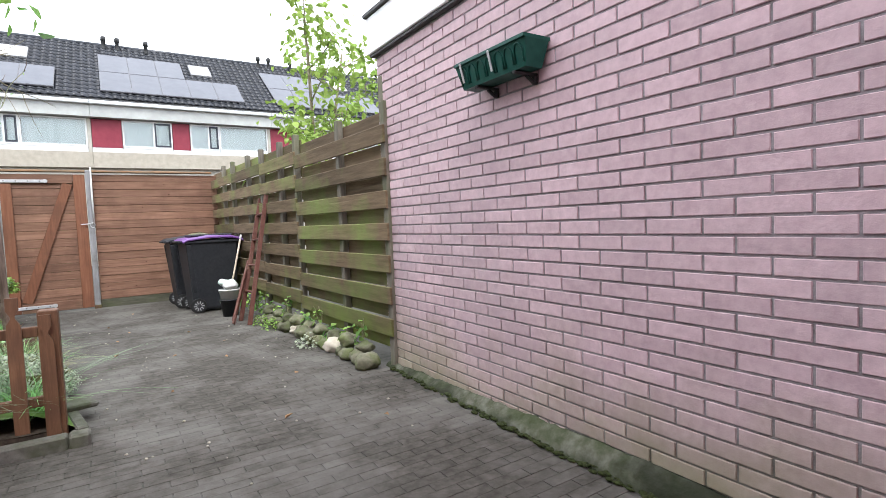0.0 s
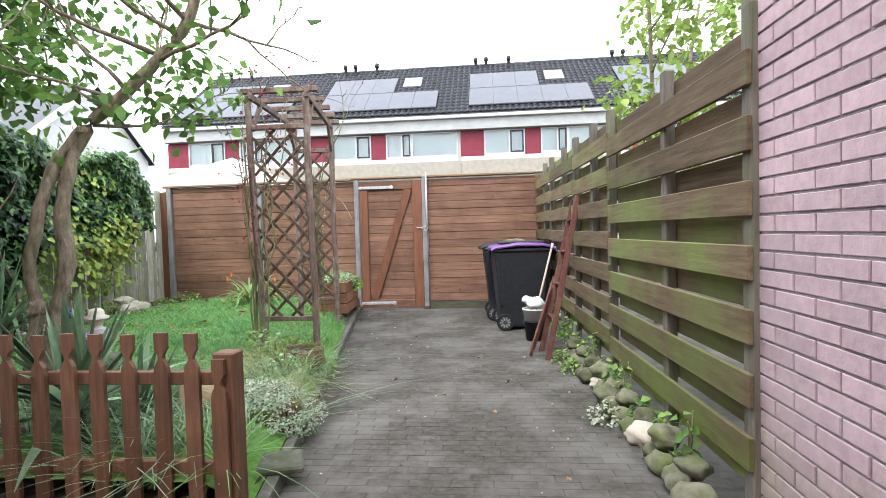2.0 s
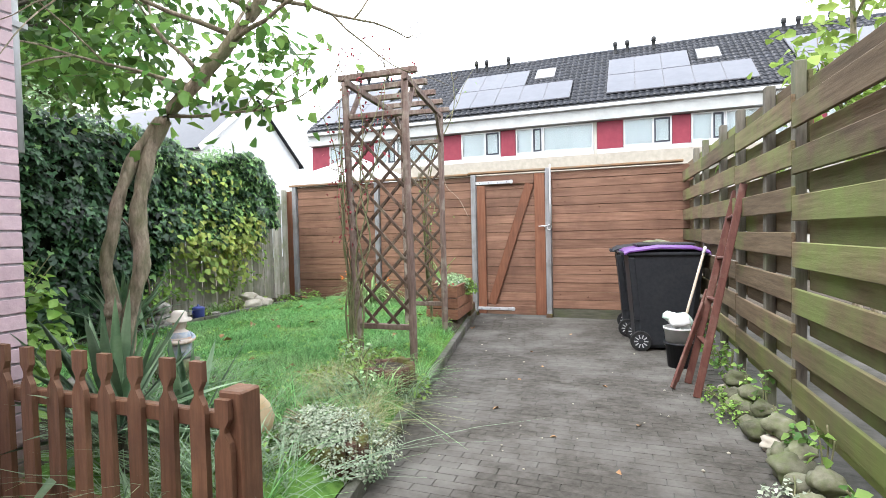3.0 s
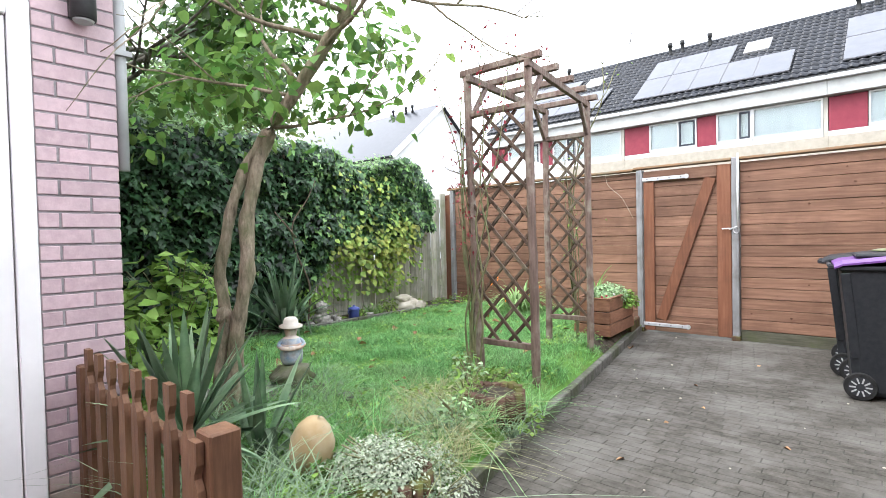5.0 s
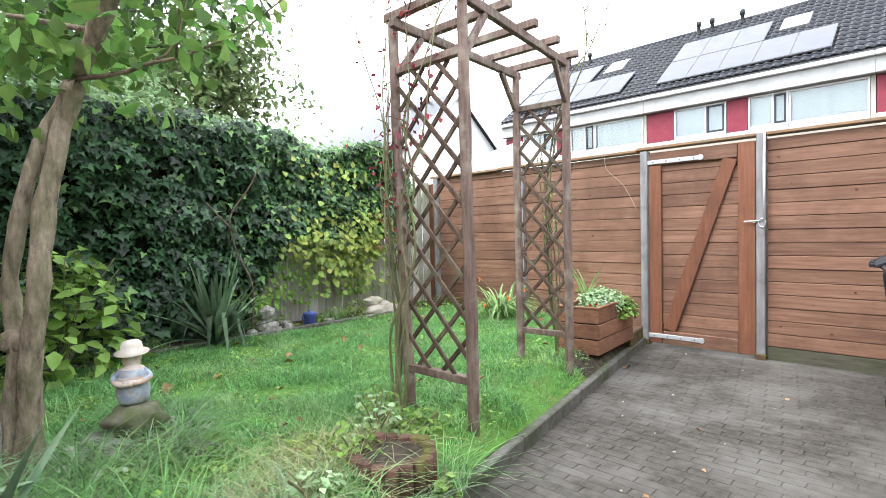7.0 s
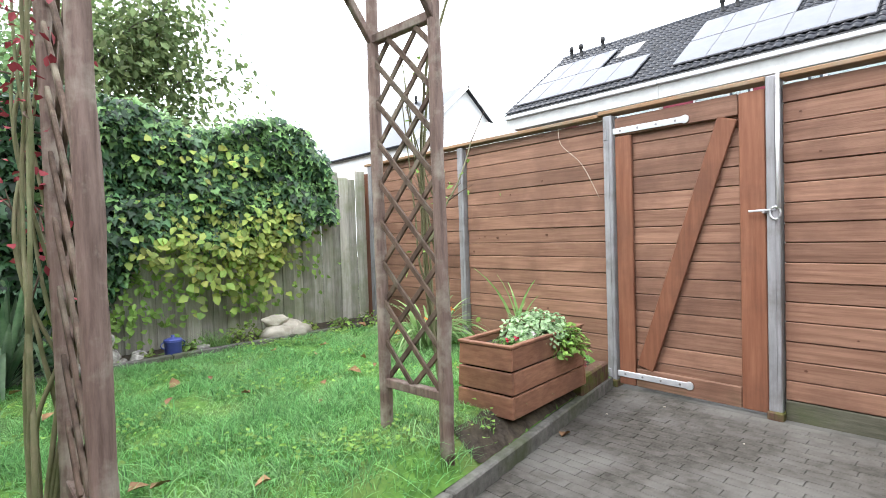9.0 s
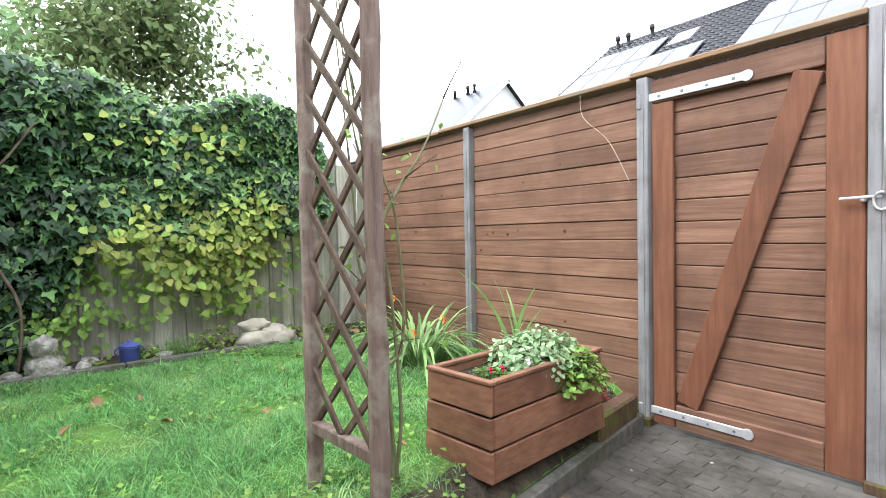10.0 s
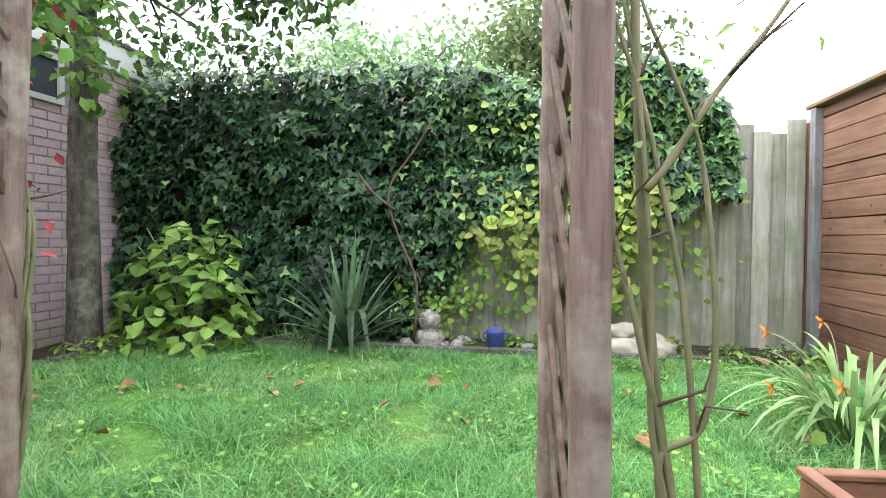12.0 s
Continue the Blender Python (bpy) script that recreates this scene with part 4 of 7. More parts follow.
def terraced_house(k):
    x0 = -0.03 + UNIT * k
    d = thing("terraced_house", "two-storey terraced house with cream facade, red panels and black tiled roof", "house", (x0, HY, 0), group="row of terraced houses")
    part("wall", box(0, UNIT - 0.003, 0.12, 8.2, -0.05, 4.10), M_RENDER, d)
    part("wall", box(0, UNIT - 0.003, 0.25, 8.2, 4.101, EAVE_Z - 0.15), M_RENDER, d)
    part("band", box(0, UNIT - 0.003, -0.06, 0.115, 3.55, 4.13, 0.01), M_BAND, d, "buff panel band")
    part("fascia", box(0, UNIT - 0.003, -0.30, 0.24, 5.36, 5.84, 0.01), M_FASCIA, d, "white eaves board")
    part("gutter", box(0, UNIT - 0.003, -0.45, -0.31, 5.80, 5.94, 0.02), M_GREYPLASTIC, d, "grey gutter")
    part("jamb", box(UNIT - 0.12, UNIT - 0.004, -0.02, 0.24, 4.135, 5.355), M_RENDER, d)
    for a, b in ((0.0, 0.96), (2.64, 3.27)):
        part("red_panel", box(a + 0.01, b - 0.01, 0.0, 0.09, 4.30, 5.34, 0.006), M_RED, d, "dark red facade panel")
        part("sill", box(a, b, -0.01, 0.10, 4.135, 4.295), M_FRAMEW, d)
    for a, b, kind in ((0.97, 2.63, "split"), (3.28, 4.36, "split"), (4.37, UNIT - 0.13, "plain")):
        window_unit(d, a, b, 4.34, 5.34, kind)
        part("sill", box(a, b, -0.012, 0.10, 4.135, 4.285), M_FRAMEW, d)
    part("roof", roof_body(), M_DARKTRIM, d)
    back = Matrix.Translation((-x0, -HY, 0))
    t = part("roof_tiles", TILES, M_TILE, d, m=back @ on_roof(x0, 0.0, 0.02))
    tagged(t, "rows of black glazed pantiles", kind="stuff")
    # ridge
    part("ridge", tube([(0, RIDGE_Y - HY, RIDGE_Z + 0.02), (UNIT, RIDGE_Y - HY, RIDGE_Z + 0.02)], [0.11, 0.11], 10), M_TILE, d)
    for j in range(5):
        panel(d, back, x0 + 0.38 + j * 1.01, 0.42)
    for j in range(3):
        panel(d, back, x0 + 0.38 + j * 1.01, 0.42 + 1.85)
    rw = part("roof_window", box(-0.42, 0.42, -0.55, 0.55, 0.05, 0.14, 0.01), M_GALV, d, m=back @ on_roof(x0 + 4.15, 3.55))
    part("pane", box(-0.33, 0.33, -0.45, 0.45, 0.141, 0.147), M_CURTAIN, rw, "pale roof window glass")
    for dx in (0.62, 1.12, 2.2):
        part("vent_pipe", lathe([(0.09, 0), (0.075, 0.05), (0.07, 0.35), (0.10, 0.36), (0.10, 0.52), (0.05, 0.56)], 10, centre=(dx, RIDGE_Y - HY - 0.35, RIDGE_Z - 0.22)), M_BLACK, d, "black roof vent")
    return d


def roof_body():
    bm = bmesh.new()
    y0, y1, y2 = EAVE_Y - HY, RIDGE_Y - HY, 2 * (RIDGE_Y - HY) - (EAVE_Y - HY)
    prof = [(y0, EAVE_Z - 0.10), (y0, EAVE_Z), (y1, RIDGE_Z), (y2, EAVE_Z), (y2, EAVE_Z - 0.10)]
    a = [bm.verts.new((0.0, y, z)) for y, z in prof]
    b = [bm.verts.new((UNIT - 0.003, y, z)) for y, z in prof]
    for i in range(5):
        j = (i + 1) % 5
        bm.faces.new((a[i], a[j], b[j], b[i]))
    bm.faces.new(a[::-1])
    bm.faces.new(b)
    bmesh.ops.recalc_face_normals(bm, faces=bm.faces)
    return bm


PANEL_GLASS = box(0.02, 0.985, 0.02, 1.80, 0.158, 0.165)
PANEL_RIM = box(0.0, 1.005, 0.0, 1.82, 0.115, 0.157, 0.004)
_g, _r = bpy.data.meshes.new("glass"), bpy.data.meshes.new("rim")
PANEL_GLASS.to_mesh(_g), PANEL_RIM.to_mesh(_r)


def panel(d, back, x, s):
    p = part("solar_panel", _r, M_PVFRAME, d, m=back @ on_roof(x, s))
    part("panel_glass", _g, M_PV, p, "dark solar cells under glass")


for k in range(-2, 3):
    terraced_house(k)


# ---- gabled house further off ----
def build_gabled_house():
    d = thing("gabled_house", "pale gabled house with a dark tiled roof behind the gardens", "house", (-19.8, 27.5, 0))
    bm = bmesh.new()
    prof = [(-4.2, -0.05), (4.2, -0.05), (4.2, 6.0), (0, 9.45), (-4.2, 6.0)]
    a = [bm.verts.new((0.0, y, z)) for y, z in prof]
    b = [bm.verts.new((-14, y, z)) for y, z in prof]
    for i in range(5):
        j = (i + 1) % 5
        bm.faces.new((a[i], a[j], b[j], b[i]))
    bm.faces.new(a)
    bm.faces.new(b[::-1])
    bmesh.ops.recalc_face_normals(bm, faces=bm.faces)
    part("wall", bm, M_FRAMEW, d)
    for s in (-1, 1):
        bm = beam((-6.9, s * 4.55, 5.85), (-6.9, 0.0, 9.59), 14.3, 0.16, 0.02, up=(0, 0, 1))
        part("roof", bm, M_TILE, d, "dark tiled roof slope")
        part("verge", beam((0.3, s * 4.55, 5.88), (0.3, 0, 9.62), 0.06, 0.30, 0.01), M_WHITE, d, "white verge board")
    for x in (-2.2, -2.8, -4.0):
        part("vent_pipe", lathe([(0.09, 0), (0.07, 0.35), (0.10, 0.36), (0.10, 0.5)], 10, centre=(x, -0.3, 9.4)), M_BLACK, d)


build_gabled_house()


def build_tent():
    d = thing("party_tent", "white pyramid party tent behind the cedar fence", "tent", (-4.15, 11.9, 0))
    bm = bmesh.new()
    h = 1.5
    base = [bm.verts.new(p) for p in ((-h, -h, 2.26), (h, -h, 2.26), (h, h, 2.26), (-h, h, 2.26))]
    mid = [bm.verts.new(p) for p in ((-0.8, -0.8, 2.44), (0.8, -0.8, 2.44), (0.8, 0.8, 2.44), (-0.8, 0.8, 2.44))]
    low = [bm.verts.new(p) for p in ((-h, -h, 2.06), (h, -h, 2.06), (h, h, 2.06), (-h, h, 2.06))]
    top = bm.verts.new((0, 0, 2.85))
    for i in range(4):
        j = (i + 1) % 4
        bm.faces.new((base[i], base[j], mid[j], mid[i]))
        bm.faces.new((mid[i], mid[j], top))
        bm.faces.new((low[i], low[j], base[j], base[i]))
    part("canopy", bm, M_TENT, d)
    for x in (-h, h):
        for y in (-h, h):
            part("pole", tube([(x, y, -0.06), (x, y, 2.25)], [0.02, 0.02], 8), M_WHITE, d)


build_tent()

# ---- wheeled bins ----
def wheeled_bin(at, turn, label, purple):
    """A two-wheeled bin: local x runs from the wheels to the front, y across."""
    d = thing("wheeled_bin", label, "bin", at, turn, group="wheeled bins by the fence")
    bm = bmesh.new()
    rings = []
    for z, x0, x1, w in ((0.03, 0.10, 0.60, 0.22), (0.06, 0.085, 0.62, 0.235), (0.55, 0.045, 0.67, 0.262), (0.86, 0.02, 0.70, 0.278), (0.95, 0.015, 0.71, 0.28)):
        c = 0.05
        ring = [(x0 + c, -w), (x1 - c, -w), (x1, -w + c), (x1, w - c), (x1 - c, w), (x0 + c, w), (x0, w - c), (x0, -w + c)]
        rings.append([bm.verts.new((x, y, z)) for x, y in ring])
    for r0, r1 in zip(rings, rings[1:]):
        for k in range(8):
            bm.faces.new((r0[k], r0[(k + 1) % 8], r1[(k + 1) % 8], r1[k]))
    bm.faces.new(rings[0][::-1])
    bm.faces.new(rings[-1])
    part("body", bm, M_BIN, d)
    part("rim", box(-0.005, 0.735, -0.30, 0.30, 0.945, 0.985, 0.012), M_BIN, d)
    for s in (-1, 1):
        part("side_rib", beam((0.10, s * 0.24, 0.30), (0.035, s * 0.283, 0.93), 0.06, 0.02, 0.006, up=(0, 1, 0)), M_BIN, d)
        w = part("wheel", lathe([(0.095, -0.022), (0.10, -0.015), (0.10, 0.015), (0.095, 0.022)], 24), M_RUBBER, d, m=pose(0.12, s * 0.262, 0.10, 90, 0, 0))
        part("hub", lathe([(0.07, -0.026), (0.072, 0.026)], 20), M_BIN, w)
        for k in range(10):
            part("spoke", box(0.028, 0.066, -0.005, 0.005, -0.030, 0.030), M_GREYPLASTIC, w, m=pose(0, 0, 0, 0, 0, 36 * k))
    part("axle", tube([(0.12, -0.24, 0.10), (0.12, 0.24, 0.10)], [0.012, 0.012], 8), M_BLACK, d)
    bm = bmesh.new()
    top = [(-0.03, 0.995), (0.02, 1.02), (0.30, 1.055), (0.60, 1.045), (0.75, 1.0), (0.757, 0.975)]
    rows = [[bm.verts.new((x, y, z - (0.022 if abs(y) > 0.25 else 0))) for y in (-0.312, -0.24, 0.24, 0.312)] for x, z in top]
    for r0, r1 in zip(rows, rows[1:]):
        for k in range(3):
            bm.faces.new((r0[k], r0[k + 1], r1[k + 1], r1[k]))
    ext = bmesh.ops.extrude_face_region(bm, geom=list(bm.faces))
    for v in ext["geom"]:
        if isinstance(v, bmesh.types.BMVert):
            v.co.z -= 0.014
    bmesh.ops.recalc_face_normals(bm, faces=bm.faces)
    part("lid", bm, M_PURPLE if purple else M_BIN, d, "purple lid" if purple else "dark lid")
    if purple:
        part("lid_inset", box(0.10, 0.64, -0.20, 0.20, 1.036, 1.068, 0.012), M_BIN, d, "dark lid centre")
    part("handle_bar", tube([(-0.05, -0.20, 0.975), (-0.05, 0.20, 0.975)], [0.016, 0.016], 8), M_BIN, d)
    for y in (-0.2, 0.0, 0.2):
        part("handle_arm", beam((-0.06, y, 0.972), (0.03, y, 0.965), 0.03, 0.026), M_BIN, d)
    return d


wheeled_bin((1.105, 8.16, 0), 6, "dark grey wheeled bin with a purple lid", True)
wheeled_bin((0.99, 8.86, 0), 3, "dark grey wheeled bin behind the purple-lidded one", False)
rag = thing("cloth", "crumpled grey cloth lying on the bin lid", "cloth", (1.45, 8.95, 1.05))
part("fold", rock(np.random.default_rng(8), 0.09, (1.5, 1, 0.35)), M_ROCK, rag)


# ---- ladder, broom, buckets ----
def build_ladder():
    d = thing("step_ladder", "old dark red wooden ladder leaning on the fence", "ladder")
    r0, r1 = Vector((1.60, 6.50, 0.0)), Vector((1.955, 6.80, 1.53))
    l0, l1 = Vector((1.575, 6.86, 0.0)), Vector((1.955, 7.10, 1.50))
    for a, b in ((r0, r1), (l0, l1)):
        part("rail", beam(a, b, 0.028, 0.052, 0.005, up=(1, 0, 0)), M_LADDER, d)
    for k in range(4):
        f = 0.24 + 0.205 * k
        part("step", beam(r0.lerp(r1, f), l0.lerp(l1, f), 0.04, 0.02, 0.004), M_LADDER, d)
    part("stay", beam((1.45, 6.64, 0.015), (1.70, 6.95, 0.62), 0.022, 0.045, 0.004), M_LADDER, d)
    part("stay", beam((1.49, 6.85, 0.015), (1.74, 7.00, 0.72), 0.022, 0.045, 0.004), M_LADDER, d)
    part("stay_bar", beam((1.545, 6.76, 0.24), (1.58, 6.90, 0.26), 0.02, 0.04, 0.004), M_LADDER, d)


build_ladder()
broom = thing("broom", "pale wooden broom handle leaning against the bin", "broom")
part("stick", tube([(1.50, 7.36, 0.02), (1.80, 7.66, 1.03)], [0.012, 0.012], 10), M_STICK, broom)
part("stick_band", tube([(1.785, 7.645, 0.98), (1.803, 7.663, 1.04)], [0.014, 0.014], 10), M_BUCKET, broom)


def bucket(name, label, at, r0, r1, h, m, turn=0):
    d = thing(name, label, "bucket", at, turn)
    part("pail", lathe([(r0, 0), (r1, h), (r1 + 0.008, h), (r1 + 0.008, h - 0.02), (r1 - 0.006, h - 0.005), (r0 - 0.008, 0.012)], 24), m, d)
    arc = [(r1 * math.cos(g), 0.02, h - 0.02 + -0.07 * math.sin(g)) for g in [k * math.pi / 8 for k in range(9)]]
    part("handle", tube(arc, [0.004] * 9, 5), M_STEEL, d, "thin wire handle")
    return d


bucket("bucket", "dark grey plastic bucket on the paving", (1.56, 7.38, 0), 0.095, 0.12, 0.22, M_BIN)
bucket("bucket", "white plastic bucket set in the dark bucket", (1.56, 7.38, 0.10), 0.098, 0.125, 0.25, M_BUCKET)
rag2 = thing("cleaning_cloth", "crumpled white and green cleaning cloths in the bucket", "cloth", (1.56, 7.38, 0.36))
for k, (x, y, z, s) in enumerate(((0.0, -0.05, 0.04, 0.085), (-0.06, 0.0, 0.07, 0.07), (0.05, 0.03, 0.05, 0.075))):
    part("cloth_fold", rock(np.random.default_rng(30 + k), s, (1.1, 1, 0.7)), M_CLOTH if k else M_BUCKET, rag2, m=pose(x, y, z, 20 * k, 15, 40 * k))


# ---- grass ----
def lawn_grass():
    rng = np.random.default_rng(1)
    n = 105000
    y = rng.uniform(4.35, 9.66, n)
    f = rng.uniform(0, 1, n) ** 0.85
    k = 0.03 - 0.187 * (y - 4.15) - 0.045
    x = k - f * (k - (BACK_KERB + 0.04))
    keep = ~((y < 4.95) & (x > -1.7 + 0.2 * np.sin(y * 5)) & (rng.uniform(0, 1, n) < 0.5)) & ~((y < 4.5) & (x < -2.9)) & ~((y > 7.9) & (k - x < 0.13 + 0.05 * np.sin(y * 9)))
    x, y = x[keep], y[keep]
    z = np.array([lawn_z(a, b) for a, b in zip(x, y)]) - 0.004
    tuft = np.array([noise.noise(Vector((a * 2.6, b * 2.6, 4))) for a, b in zip(x, y)])
    ln = 0.06 * np.clip(1 + 1.7 * tuft, 0.3, 2.2) + 0.05 * (np.abs(x - (0.03 - 0.187 * (y - 4.15))) < 0.13) * rng.uniform(0, 1, len(x))
    ob = part("grass", blade_cloud(rng, np.stack([x, y, z], 1), ln, 0.0055, 0.65, 0.7, 2), M_BLADE)
    tagged(ob, "short bright green grass blades of the lawn", "grass", kind="stuff")


lawn_grass()


def lawn_extras():
    rng = np.random.default_rng(2)
    pts = []
    for k in range(260):
        y = rng.uniform(4.7, 9.5)
        x = rng.uniform(BACK_KERB + 0.15, kerb_x(y) - 0.12)
        for _ in range(rng.integers(20, 60)):
            a, b = x + rng.normal(0, 0.05), y + rng.normal(0, 0.05)
            if BACK_KERB + 0.05 < a < kerb_x(b) - 0.05:
                pts.append((a, b, lawn_z(a, b)))
    ob = part("grass_tufts", blade_cloud(rng, np.array(pts), 0.12, 0.008, 0.7, 0.95, 3), M_BLADE)
    tagged(ob, "longer uneven grass tufts in the lawn", "grass", kind="stuff")
    pts = []
    for k in range(80):
        y = rng.uniform(4.9, 9.4)
        x = rng.uniform(BACK_KERB + 0.15, kerb_x(y) - 0.12)
        for _ in range(rng.integers(15, 50)):
            a, b = x + rng.normal(0, 0.09), y + rng.normal(0, 0.09)
            if BACK_KERB + 0.05 < a < kerb_x(b) - 0.05:
                pts.append((a, b, lawn_z(a, b) + rng.uniform(0.02, 0.06)))
    up = np.tile(np.array([[0, 0, 1.0]]), (len(pts), 1))
    ob = part("clover", leaf_cloud(rng, np.array(pts), up, 0.028, 0.026, (0.4, 0.8), 0, 0.15, 0.5), M_HYDR)
    tagged(ob, "small clover leaves among the grass", "clover", kind="stuff")


lawn_extras()


bm = bmesh.new()
old = None
for k in range(36):
    y = 7.9 + k * 0.05
    row = []
    for i in range(6):
        x = kerb_x(y) - 0.03 - 0.20 * i / 5
        row.append(bm.verts.new((x, y, lawn_z(x, y) + 0.006 + 0.018 * noise.noise(Vector((x * 22, y * 22, 0))))))
    if old:
        for i in range(5):
            bm.faces.new((old[i], row[i], row[i + 1], old[i + 1]))
    old = row
bmesh.ops.recalc_face_normals(bm, faces=bm.faces)
tagged(part("kerb_soil", bm, M_SOIL), "strip of dark soil along the kerb", "soil", kind="structure")


def tuft(name, label, category, at, n, radius, length, width, m, lean=0.55, arch=0.9, seed=0, segs=3, flat=1.0):
    rng = np.random.default_rng(seed)
    g, r = rng.uniform(0, 2 * np.pi, n), radius * np.sqrt(rng.uniform(0, 1, n))
    roots = np.stack([at[0] + r * np.cos(g), at[1] + r * np.sin(g) * flat, np.full(n, at[2])], 1)
    d = thing(name, label, category)
    p = part("leaves", blade_cloud(rng, roots, length, width, lean, arch, segs), m, d)
    tagged(p, kind="stuff")
    return d


def leaf_plant(name, label, category, at, size, n, leaf, m, seed=0, shape=(0.35, 0.75), stems=7):
    """A small leafy plant: a few stems and a mound of leaves."""
    rng = np.random.default_rng(seed)
    d = thing(name, label, category)
    for k in range(stems):
        g = rng.uniform(0, 6.28)
        e = (at[0] + size[0] * 0.7 * math.cos(g), at[1] + size[1] * 0.7 * math.sin(g), at[2] + size[2] * rng.uniform(0.5, 0.9))
        part("stem", tube(curve_points([at, ((at[0] + e[0]) / 2 + 0.01, (at[1] + e[1]) / 2, at[2] + (e[2] - at[2]) * 0.65), e], 4), [0.004] * 9, 5), M_STEM, d)
    p = rng.normal(0, 1, (n, 3))
    p = unit(p) * (rng.uniform(0.25, 1, n) ** 0.5)[:, None]
    p[:, 2] = np.abs(p[:, 2])
    places = p * np.array(size) + np.array(at)
    facing = p * np.array([0.8, 0.8, 0.6]) + np.array([0, 0, 0.75])
    tagged(part("foliage", leaf_cloud(rng, places, facing, leaf, leaf * 0.75, shape), m, d), kind="stuff")
    return d


# ---- yuccas with single leaves ----
def yucca(at, n, length, width, seed, label, open_out=62, hanging=0):
    """Sword leaves round one heart; some old ones bend over and hang."""
    d = thing("yucca", label, "plant", at)
    rng = np.random.default_rng(seed)
    shapes = []
    for bend in (0.02, 0.07, 0.16, 0.34, 1.0):
        bm = bmesh.new()
        rows = []
        for s in range(9):
            t = s / 8
            w = width * (0.5 + 1.0 * t if t < 0.5 else 1.0 * (1 - (t - 0.5) * 2) ** 0.75 + 0.02) * 0.5
            if bend < 1.0:
                z, x = length * (t - bend * t * t * 0.55), length * bend * (t * t + 0.25 * t ** 3)
            else:
                z, x = length * (0.62 * t if t < 0.55 else 0.341 - 1.05 * (t - 0.55)), length * (0.42 * t if t < 0.55 else 0.231 + 0.30 * (t - 0.55))
            rows.append([bm.verts.new((x + 0.22 * w, -w, z)), bm.verts.new((x - 0.14 * w, 0, z)), bm.verts.new((x + 0.22 * w, w, z))])
        for r0, r1 in zip(rows, rows[1:]):
            for k in range(2):
                bm.faces.new((r0[k], r0[k + 1], r1[k + 1], r1[k])).smooth = True
        bmesh.ops.solidify(bm, geom=list(bm.faces), thickness=0.003)
        me = bpy.data.meshes.new("leaf")
        bm.to_mesh(me)
        bm.free()
        shapes.append(me)
    for k in range(n):
        g = k * 137.5 + rng.uniform(-15, 15)
        f = k / n
        tilt = 5 + open_out * f ** 1.1 + rng.uniform(-6, 6)
        me = shapes[min(3, int(f * 2.6 + rng.uniform(0, 1.1)))]
        sc = rng.uniform(0.72, 1.06) * (1 - 0.12 * f)
        part("leaf", me, M_STRAP, d, m=pose(0, 0, 0.02 + 0.04 * (1 - f), 0, 0, g) @ pose(0.01, 0, 0, 0, tilt, 0) @ Matrix.Diagonal((sc, 1, sc, 1)))
    for k in range(hanging):
        g = rng.uniform(-100, 100)
        part("leaf", shapes[4], M_STRAP, d, m=pose(0, 0, 0.04, 0, 0, g) @ Matrix.Diagonal((rng.uniform(0.8, 1.1), 1, rng.uniform(0.8, 1.1), 1)))
    return d


front_yucca = yucca((-0.95, 4.06, 0.34), 46, 0.64, 0.058, 3, "dark grey-green yucca behind the picket fence", 74)
part("stem", tube([(0, 0, -0.24), (0.01, 0, -0.1), (0, 0, 0.06)], [0.05, 0.045, 0.03], 10, lumpy=0.3), M_DARKBARK, front_yucca, "short scaly stem")
yucca((-0.86, 4.36, 0.16), 16, 0.62, 0.05, 6, "low sprawling yucca with pale lax leaves", 82, 3)
yucca((-3.74, 6.28, 0.20), 38, 0.92, 0.058, 4, "tall grey-green yucca in the ivy border", 54, 7)
yucca((-2.05, 4.22, 0.18), 14, 0.6, 0.035, 9, "young spiky yucca by the tree foot")


# ---- trees ----
def tree_leaves(rng, tips, n, spread, leaf, m, parent, flat=0.8, name="crown"):
    tips = np.array(tips)
    c = tips[rng.integers(0, len(tips), n)]
    off = rng.normal(0, spread, (n, 3)) * np.array([1, 1, flat])
    places = c + off
    facing = off / spread * 0.4 + np.array([0, 0, 0.7])
    return tagged(part(name, leaf_cloud(rng, places, facing, leaf, leaf * 0.66, (0.38, 0.78), 0.8, 0.2, 1.1), m, parent), kind="stuff")


def limbs(rng, bm, start, heading, length, radius, depth, tips, droop=0.0):
    """Forking limbs; the ends are gathered in tips."""
    p, d, pts = Vector(start), Vector(heading).normalized(), [Vector(start)]
    n = 5
    for k in range(n):
        d = (d + Vector(rng.normal(0, 0.13, 3)) + Vector((0, 0, 0.05 - droop))).normalized()
        p = p + d * length / n
        pts.append(p.copy())
        if depth < 2 and k >= 1:
            tips.append(tuple(p))
    tube(pts, [radius * (1 - 0.6 * k / n) for k in range(n + 1)], 6 if depth else 7, bm, 0.1)
    if depth > 0:
        for k in range(3):
            a = (d + Vector(rng.normal(0, 0.55, 3))).normalized()
            limbs(rng, bm, pts[-1 - (k % 3)], a, length * rng.uniform(0.55, 0.8), radius * 0.45, depth - 1, tips, droop)


